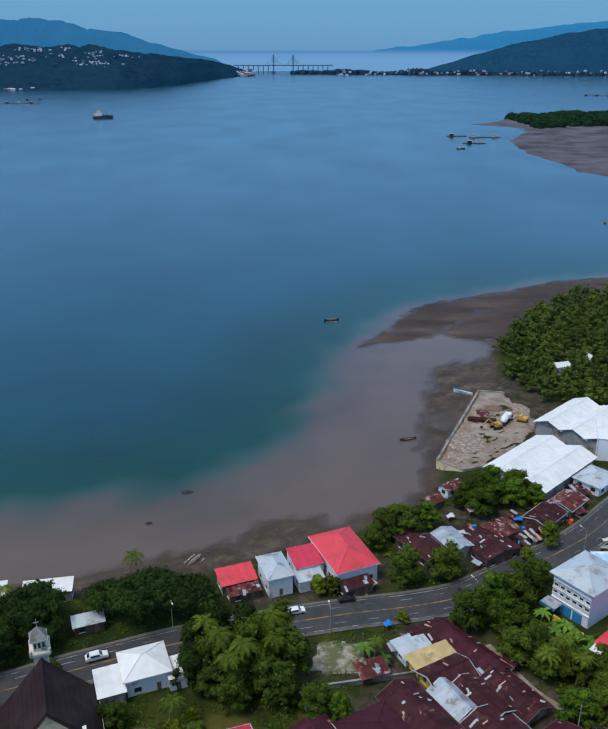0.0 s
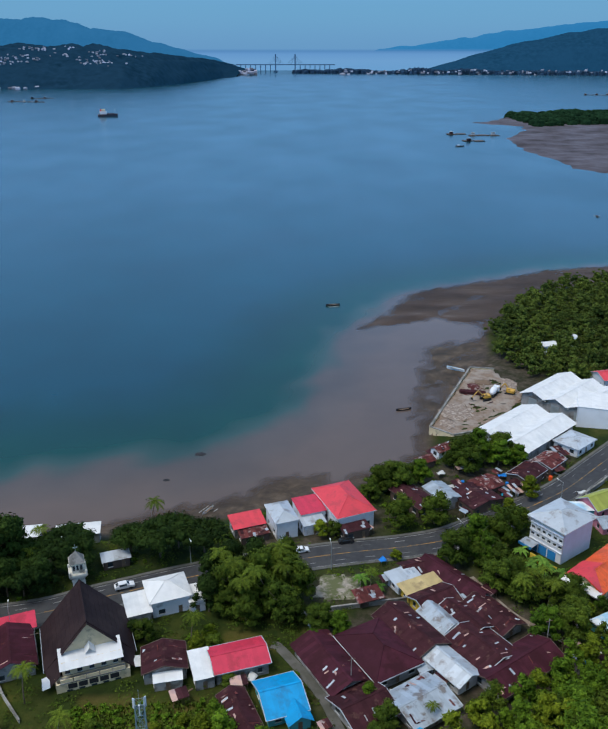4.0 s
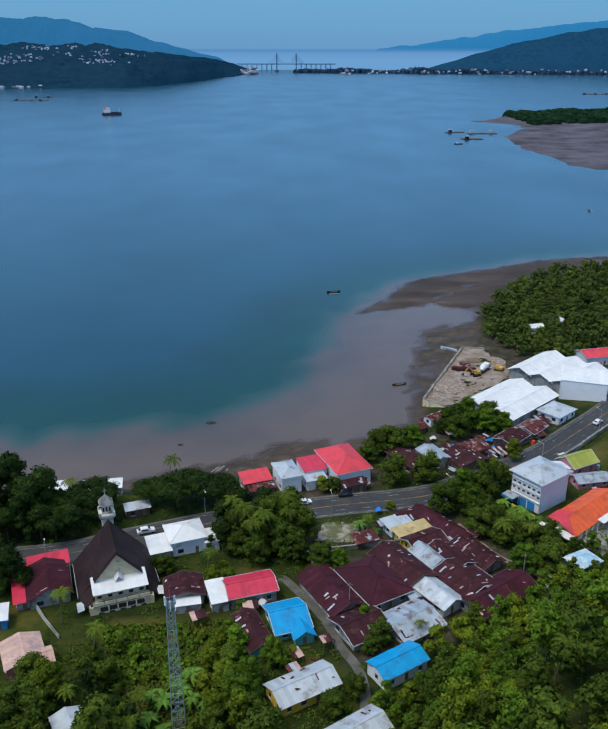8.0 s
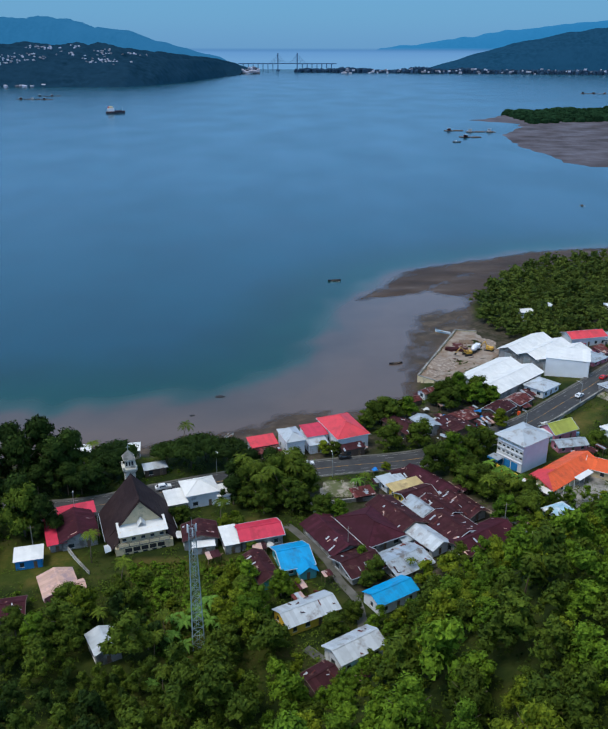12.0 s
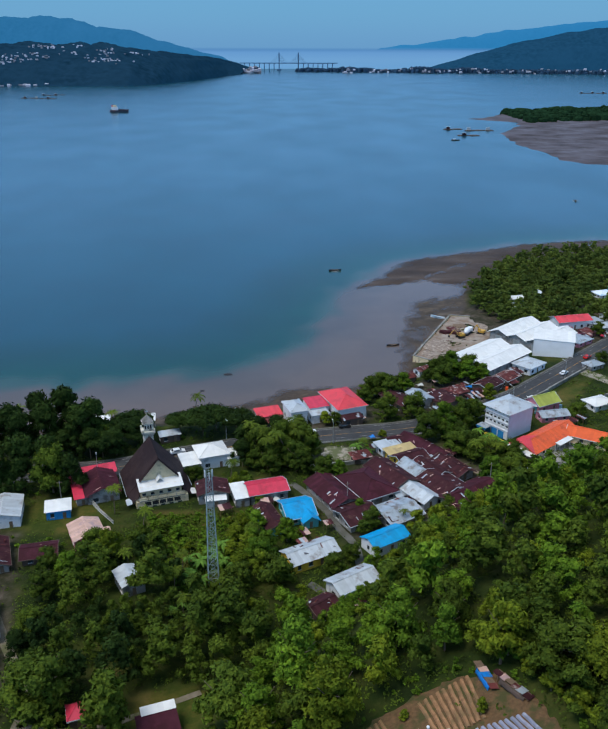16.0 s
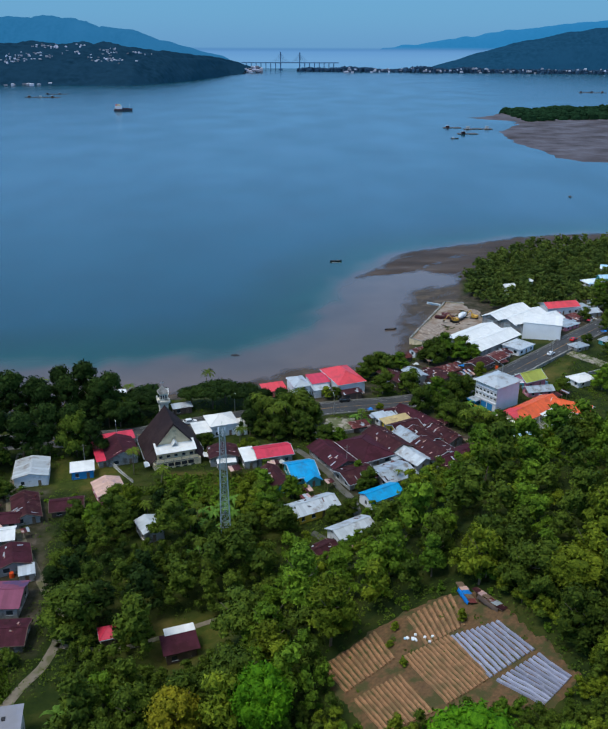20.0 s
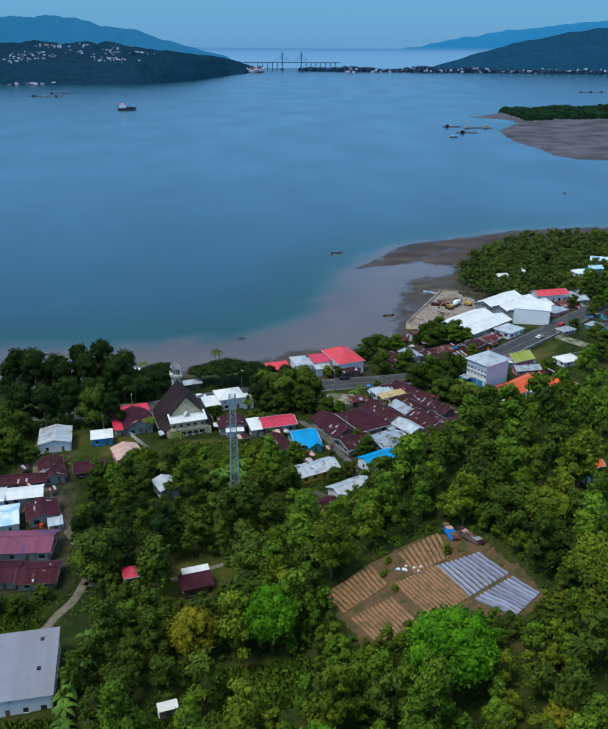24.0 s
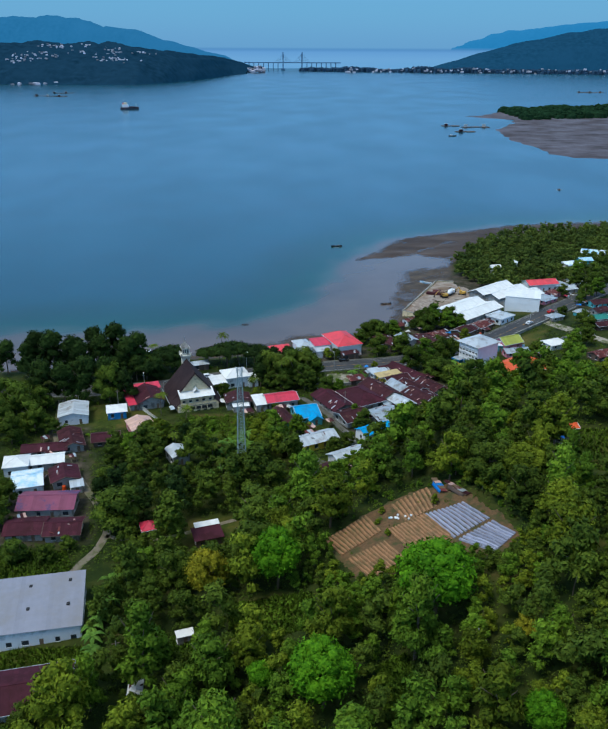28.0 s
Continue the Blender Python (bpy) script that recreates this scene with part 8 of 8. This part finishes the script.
def mixer(x, y, z, yaw):
    root = empty("cement_mixer_truck", pose(x, y, z, 0, 0, yaw), "white cement mixer truck in the yard", "truck")
    part("chassis", box_mesh("chassis", 7.0, 2.2, 0.6, 0.1), M["rubber"], root, "", pose(0, 0, 0.6))
    part("cab", box_mesh("cab", 1.9, 2.3, 2.0, 0.2), M["car_white"], root, "", pose(2.8, 0, 1.0))
    bm = bmesh.new()
    bmesh.ops.create_uvsphere(bm, u_segments=14, v_segments=8, radius=1.3)
    bmesh.ops.scale(bm, vec=(1.9, 1, 1), verts=bm.verts)
    part("drum", bm, M["car_white"], root, "", pose(-0.9, 0, 2.4, 0, -12, 0))
    for k in (-2.2, -1.1, 2.4):
        for sy in (-1, 1):
            bm = bmesh.new()
            bmesh.ops.create_cone(bm, cap_ends=True, segments=12, radius1=0.5, radius2=0.5, depth=0.4, matrix=pose(k, sy * 1.0, 0.5, 90, 0, 0))
            part("wheel", bm, M["rubber"], root)


mixer(70.5, 250.5, 3.0, 60)


# ---------------------------------------------------------------- vehicles
def car(x, y, yaw, paint, label, length=4.2, name="car", high=1.45):
    root = empty(name, pose(x, y, float(land(x, y)) + 0.32, 0, 0, yaw), label, "car")
    prof = [(-0.5, 0.30), (-0.5, 0.62), (-0.44, 0.68), (-0.28, 1.0), (0.10, 1.0), (0.26, 0.66), (0.47, 0.58), (0.5, 0.5), (0.5, 0.28)]
    verts = [(px * length, sy * (0.84 if pz < 0.8 else 0.68), pz * high) for sy in (-1, 1) for px, pz in prof]
    k = len(prof)
    faces = [tuple(range(k - 1, -1, -1)), tuple(range(k, 2 * k))] + [(i, (i + 1) % k, (i + 1) % k + k, i + k) for i in range(k)]
    part("body", mesh_from("body", verts, faces), paint, root)
    for sy in (-1, 1):
        bar("side_window", M["glass"], root, 0.38 * length, 0.03, 0.30 * high, pose(-0.08 * length, sy * 0.765, 0.84 * high, sy * 27, 0, 0))
    bar("windscreen", M["glass"], root, 0.03, 1.25, 0.40 * high, pose(0.185 * length, 0, 0.84 * high, 0, -52, 0))
    bar("rear_window", M["glass"], root, 0.03, 1.2, 0.36 * high, pose(-0.37 * length, 0, 0.84 * high, 0, 52, 0))
    for px in (-0.31, 0.31):
        for sy in (-1, 1):
            bm = bmesh.new()
            bmesh.ops.create_cone(bm, cap_ends=True, segments=12, radius1=0.32, radius2=0.32, depth=0.22, matrix=pose(px * length, sy * 0.76, 0.30, 90, 0, 0))
            part("wheel", bm, M["rubber"], root)
    return root


car(10.1, 154.0, 12, M["car_black"], "black car parked at the roadside by the red-roofed house")
car(-1.8, 149.8, 16, M["car_white"], "white car on the coast road")
car(99.3, 200.0, 44, M["car_white"], "pale car on the road")
car(-44.5, 134.8, 22, M["car_white"], "white van on the road behind the villa", 4.8, "van", 1.8)
car(114.0, 217.0, 45, M["car_red"], "red car by the storehouse")
car(-80.0, 119.5, 10, M["car_orange"], "orange minibus on the road among the trees", 5.0, "minibus", 1.9)
car(-93.0, 118.5, 188, M["car_white"], "pale car on the road among the trees")


# ---------------------------------------------------------------- boats and fish pens
def boat(x, y, yaw, length, label, mat, outrigger=False, cabin=False, z=0.0):
    root = empty("boat", pose(x, y, z, 0, 0, yaw), label, "boat")
    verts, faces, n_ = [], [], 9
    for i in range(n_):
        t = -1 + 2 * i / (n_ - 1)
        wd = 0.16 * length * (1 - abs(t) ** 2.4) * 0.7 + 0.02
        sheer = 0.05 * length * t * t
        verts += [(t * length / 2, -wd, 0.08 * length + sheer), (t * length / 2, -wd * 0.6, -0.2), (t * length / 2, wd * 0.6, -0.2), (t * length / 2, wd, 0.08 * length + sheer)]
    for i in range(n_ - 1):
        for j in range(3):
            q = 4 * i + j
            faces.append((q, q + 1, q + 5, q + 4))
    faces += [(3, 2, 1, 0), (4 * n_ - 4, 4 * n_ - 3, 4 * n_ - 2, 4 * n_ - 1)]
    part("hull", mesh_from("hull", verts, faces), mat, root)
    bar("deck", M["wood"], root, length * 0.8, length * 0.13, 0.06, pose(0, 0, 0.05 * length))
    if outrigger:
        for sy in (-1, 1):
            bm = bmesh.new()
            rod(bm, (-length * 0.4, sy * length * 0.3, 0.1), (length * 0.4, sy * length * 0.3, 0.1), 0.09, 6)
            part("outrigger_float", bm, M["frame"], root)
        for px in (-0.22, 0.22):
            bar("outrigger_arm", M["wood"], root, 0.1, length * 0.62, 0.1, pose(px * length, 0, 0.09 * length))
    if cabin:
        part("cabin", box_mesh("cabin", length * 0.25, length * 0.12, length * 0.13, 0.1), M["white_wall"], root, "", pose(-length * 0.15, 0, 0.06 * length))
        bar("cabin_roof", M["roof_white"], root, length * 0.3, length * 0.15, 0.1, pose(-length * 0.15, 0, 0.2 * length))
    return root


boat(13.6, 372.6, 10, 7.5, "dark wooden fishing boat anchored in the shallows", M["dark"], True, False)
boat(35.8, 243.9, 15, 6.0, "small dark boat aground on the mud", M["dark"], False)
boat(62.0, 283.0, 145, 8.0, "slim light blue boat lying on the mud", M["roof_lightblue"], z=0.3)
boat(-28.8, 174.0, 60, 5.5, "white outrigger canoe drawn up on the mud", M["frame"], True, z=0.2)
boat(232.5, 609.4, 80, 7.0, "tiny dark boat far out on the bay", M["brown_wall"], True)
boat(211, 1098, 0, 12.0, "dark fishing platform boat near the mud point", M["brown_wall"], False, True)


def ship(x, y, yaw):
    root = empty("ship", pose(x, y, 0, 0, 0, yaw), "rusty cargo ship with a white bridge at anchor", "ship")
    L = 38.0
    verts, faces, n_ = [], [], 11
    for i in range(n_):
        t = -1 + 2 * i / (n_ - 1)
        wd = 4.6 * (1 - max(0, t) ** 3 * 0.9)
        verts += [(t * L / 2, -wd, 4.0 + 1.6 * max(0, t) ** 2), (t * L / 2, -wd * 0.9, -1), (t * L / 2, wd * 0.9, -1), (t * L / 2, wd, 4.0 + 1.6 * max(0, t) ** 2)]
    for i in range(n_ - 1):
        for a_, b_ in ((0, 1), (1, 2), (2, 3), (3, 0)):
            faces.append((4 * i + a_, 4 * i + b_, 4 * i + 4 + b_, 4 * i + 4 + a_))
    faces += [(3, 2, 1, 0), (4 * n_ - 4, 4 * n_ - 3, 4 * n_ - 2, 4 * n_ - 1)]
    hull = material("ship_hull", (0.05, 0.05, 0.07), 0.6, vary=0.2, grain=0.2, stain=(0.30, 0.10, 0.06), stain_amount=0.35, stain_scale=0.08)
    part("hull", mesh_from("hull", verts, faces), hull, root)
    part("superstructure", box_mesh("superstructure", 13, 8, 6, 0.3), M["white_wall"], root, "", pose(-9, 0, 4))
    part("wheelhouse", box_mesh("wheelhouse", 7, 7, 3.5, 0.3), M["pale_wall"], root, "", pose(-8.5, 0, 10))
    part("funnel", box_mesh("funnel", 3, 3, 4, 0.4), M["car_red"], root, "", pose(-13.2, 0, 9.4))
    part("hatch", box_mesh("hatch", 14, 6, 1.6, 0.2), M["roof_rust"], root, "", pose(6, 0, 4))
    bar("foremast", M["steel"], root, 0.5, 0.5, 9, pose(14, 0, 9))


ship(-391.6, 1612, 8)


def pens(x, y, yaw, k, label, seed):
    r = random.Random(seed)
    root = empty("fish_pens", pose(x, y, 0, 0, 0, yaw), label, "fish pens")
    for i in range(k):
        bar("float_frame", M["brown_wall"], root, 14, 11, 0.8, pose(i * 16 - 8 * k, r.uniform(-7, 7), 0.5))
        if i % 2 == 0:
            part("guard_hut", box_mesh("guard_hut", 5, 4, 3.4, 0.1), M["frame"] if r.random() < 0.5 else M["roof_rust"], root, "", pose(i * 16 - 8 * k, 0, 0.9))
            bar("hut_roof", M["roof_zinc"], root, 6.5, 5.5, 0.3, pose(i * 16 - 8 * k, 0, 4.5))


pens(-690, 2060, -8, 6, "cluster of floating fish pens with small huts", 1)
pens(-700, 2210, 10, 4, "row of floating fish pens near the far shore", 2)
pens(850, 2400, 0, 5, "floating fish pens beyond the mangrove point", 3)
pens(282, 1250, 6, 3, "wooden fish pens beside the bare mud point", 4)
pens(243, 1262, 0, 2, "small fish pens off the mud point", 5)
pens(251, 1166, 12, 2, "dark fish pens in the shallows", 6)
for k in range(2):
    rk = tagged(heap("mud_shoal", (-35.5, -44)[k], (209, 192)[k], -0.25, (2.2, 1.2)[k], (1.4, 0.9)[k], 0.5, M["dark"], "dark rock just breaking the shallow water", 60 + k), category="rock")


# ---------------------------------------------------------------- street furniture, walls and clutter
def street_lamp(x, y, yaw):
    root = empty("street_lamp", pose(x, y, float(land(x, y)) + 0.3, 0, 0, yaw), "grey street lamp with a single arm", "street lamp", "street lamps")
    bm = bmesh.new()
    rod(bm, (0, 0, 0), (0, 0, 7.5), 0.09, 8, 0.06)
    part("pole", bm, M["steel"], root)
    bm = bmesh.new()
    rod(bm, (0, 0, 7.4), (0, 1.6, 7.8), 0.045, 6)
    part("arm", bm, M["steel"], root)
    part("lantern", box_mesh("lantern", 0.3, 0.7, 0.16, 0.04), M["frame"], root, "", pose(0, 1.8, 7.72))


for x, y, w in ((-29.8, 145.0, 200), (5.8, 142.0, 10), (40, 151.0, 35), (72, 171.5, 40), (-66, 118, 15), (98, 195, 40), (-90, 113.5, 10)):
    street_lamp(x, y, w)


def pole(x, y, h=8.5):
    root = empty("utility_pole", pose(x, y, float(land(x, y)), 0, 0, 20), "weathered wooden utility pole with a crossarm", "utility pole", "utility poles")
    bm = bmesh.new()
    rod(bm, (0, 0, -0.5), (0, 0, h), 0.12, 7, 0.09)
    part("post", bm, M["concrete"], root)
    bar("crossarm", M["wood"], root, 1.6, 0.1, 0.12, pose(0, 0, h - 0.6))


for x, y in ((-57, 108.5), (-72, 101), (-42.5, -28.7), (8.5, 100.5), (24.6, -47.5), (51, 112)):
    pole(x, y)

wall_run("garden_wall", (-3.4, 130.2), (1.2, 117.4), 3.2, 5.6, 0.2, M["white_wall"], "white garden wall beside the sandy lot")
wall_run("garden_wall", (1.2, 124.6), (24, 129.0), 3.4, 5.2, 0.2, M["concrete"], "grey wall behind the sandy lot")
wall_run("garden_wall", (-67.5, 107.5), (-61.0, 98.5), 3.6, 5.4, 0.2, M["frame"], "pale wall along the church garden")
wall_run("garden_wall", (-61.0, 98.5), (-55.5, 92.0), 4.0, 5.2, 0.2, M["frame"], "pale wall along the church garden")
wall_run("road_wall", (76.5, 172.5), (88.5, 183.5), 3.0, 5.3, 0.3, M["concrete"], "grey concrete road wall")
wall_run("road_wall", (88.5, 183.5), (103.8, 199.0), 3.0, 5.6, 0.3, M["concrete"], "grey concrete road wall")
wall_run("road_wall", (103.8, 199.0), (118.0, 213.5), 3.0, 5.6, 0.3, M["concrete"], "grey concrete road wall")
wall_run("garden_wall", (107, 176), (125.5, 186), 3.8, 6.4, 0.25, M["grey_wall"], "tall grey boundary wall of the paved yard")
tagged(ribbon("side_road", [(106.5, 203.5), (113, 196), (120, 186), (128, 177), (150, 160)], 3.0, -3.0, 0.22, M["lot"], 0.8), "pale concrete side road", "side road", kind="structure")
lot = tensor("sandy_lot", np.arange(0, 15, 1.0), np.arange(128, 142, 1.0), lambda x, y: land(x, y) + np.where(inside([(0.5, 130), (3, 140.5), (13.5, 140), (13, 129)], x, y) > 0.2, 0.08, -0.4))[0]
tagged(part("sandy_lot", lot, M["lot"]), "pale sandy empty lot with weeds", "lot", kind="structure")

r = random.Random(9)
for k in range(26):                                   # planks and scrap strewn over the yard
    x, y = r.uniform(58, 76), r.uniform(238, 268)
    if float(inside(YARD, np.float64(x), np.float64(y))) > 3:
        tagged(part("plank", box_mesh("plank", r.uniform(1.2, 4.0), r.uniform(0.2, 0.5), 0.2, 0.03), M[r.choice(("wood", "roof_rust", "rubble", "roof_patchy"))], None, "", pose(x, y, 3.05 + 0.2 * r.random(), 0, 0, r.uniform(0, 180))),
               "scrap plank lying on the clay of the yard", "plank", "scrap planks")


def clutter(x, y, n, spread_, kinds):
    for _ in range(n):
        px, py = x + r.gauss(0, spread_), y + r.gauss(0, spread_)
        if not clear(px, py, -0.3):
            continue
        g = float(land(px, py))
        kind = r.choice(kinds)
        if kind == "sheet":
            root = empty("lean_to", pose(px, py, g, 0, 0, r.uniform(15, 50)), r.choice(("small lean-to with a rusty sheet roof", "makeshift shelter under a patched roof")), "lean-to", "lean-tos")
            w, d, h = r.uniform(2, 3.8), r.uniform(1.6, 3), r.uniform(1.8, 2.5)
            for sx in (-1, 1):
                for sy in (-1, 1):
                    bar("post", M["wood"], root, 0.1, 0.1, h + 0.2, pose(sx * w * 0.45, sy * d * 0.45, h / 2))
            for k in range(3):
                bar("roof_sheet", r.choice((M["roof_rust"], M["roof_patchy"], M["roof_zinc"], M["roof_rust"], M["roof_pink"])), root, w / 3 + 0.06, d + 0.4, 0.05, pose(-w / 3 + w / 3 * k, 0, h + 0.12 + 0.02 * (k % 2), r.uniform(4, 10), 0, 0))
        elif kind == "plank":
            ob = part("scrap_board", box_mesh("scrap_board", r.uniform(1.5, 3.2), r.uniform(0.3, 0.8), r.uniform(0.15, 0.4), 0.03), M[r.choice(("frame", "wood", "roof_patchy", "concrete"))], None, "", pose(px, py, g, 0, 0, r.uniform(0, 180)))
            tagged(ob, "weathered scrap board lying on the ground", "scrap board", "scrap boards")
        elif kind == "tank":
            bm = bmesh.new()
            bmesh.ops.create_cone(bm, cap_ends=True, segments=14, radius1=0.6, radius2=0.55, depth=1.3, matrix=pose(0, 0, 0.65))
            ob = part("water_tank", bm, M[r.choice(("car_orange", "tarp", "roof_lightblue"))], None, "", pose(px, py, g))
            tagged(ob, "round plastic water tank beside a house", "water tank", "water tanks")
        else:
            w, d = r.uniform(1.5, 3), r.uniform(1.2, 2.2)
            verts = [(i * w / 4 - w / 2, j * d / 3 - d / 2, 1.6 + 0.25 * math.sin(i * 1.3 + j) - 0.1 * abs(j - 1.5)) for j in range(4) for i in range(5)]
            faces = [(j * 5 + i, j * 5 + i + 1, j * 5 + i + 6, j * 5 + i + 5) for j in range(3) for i in range(4)]
            root = empty("tarpaulin_shelter", pose(px, py, g, 0, 0, r.uniform(0, 90)), "sagging bright tarpaulin on poles", "shelter", "tarpaulin shelters")
            ob = part("sheet", mesh_from("sheet", verts, faces, True), M[r.choice(("tarp", "cyan_tarp", "roof_crimson", "frame"))], root)
            sol = ob.modifiers.new("thick", "SOLIDIFY")
            sol.thickness = 0.03
            for sx in (-1, 1):
                for sy in (-1, 1):
                    bar("post", M["wood"], root, 0.07, 0.07, 1.6, pose(sx * w * 0.45, sy * d * 0.45, 0.8))


for x, y, n_, sp in ((58, 180, 22, 5), (70, 190, 18, 4.5), (80, 200, 12, 3.5), (42, 183, 12, 4), (48, 167, 8, 4), (60, 174, 10, 3), (33, 168, 6, 3), (20, 102, 6, 5), (30, 113, 14, 7), (38, 128, 10, 5), (58, 110, 8, 4), (126, 236, 10, 6), (134, 250, 8, 6), (128, 202, 6, 5), (88, 166, 6, 4), (24, 124, 7, 5), (12, 100, 5, 4), (46, 112, 6, 5), (20, 140, 6, 3),
                     (13, 159, 4, 2.5), (-12, 98, 4, 3), (-1, 86, 4, 3), (6, 58, 3, 3), (-80, 60, 6, 5), (-80, 42, 5, 5), (-75, 28, 4, 4), (-88, 74, 5, 4), (120, 228, 6, 6), (110, 205, 4, 4), (88, 160, 5, 4), (-26, 99, 3, 2), (41, 200, 5, 3)):
    clutter(x, y, n_, sp, ("sheet", "sheet", "plank", "plank", "sheet", "tank", "tarp"))
for x, y in ((-66.0, -12.7), (-57.6, -10.8), (-59.3, -2.9), (-67.7, -5.3)):
    vent = part("roof_vent", box_mesh("roof_vent", 0.7, 0.9, 0.35, 0.05), M["dark"], None, "", pose(x, y, 9.0 + 0.0615 * (y + 19) * 0.9 + 0.05, 0, 0, 12))
    tagged(vent, "small dark vent on the grey warehouse roof", "roof vent", "roof vents")
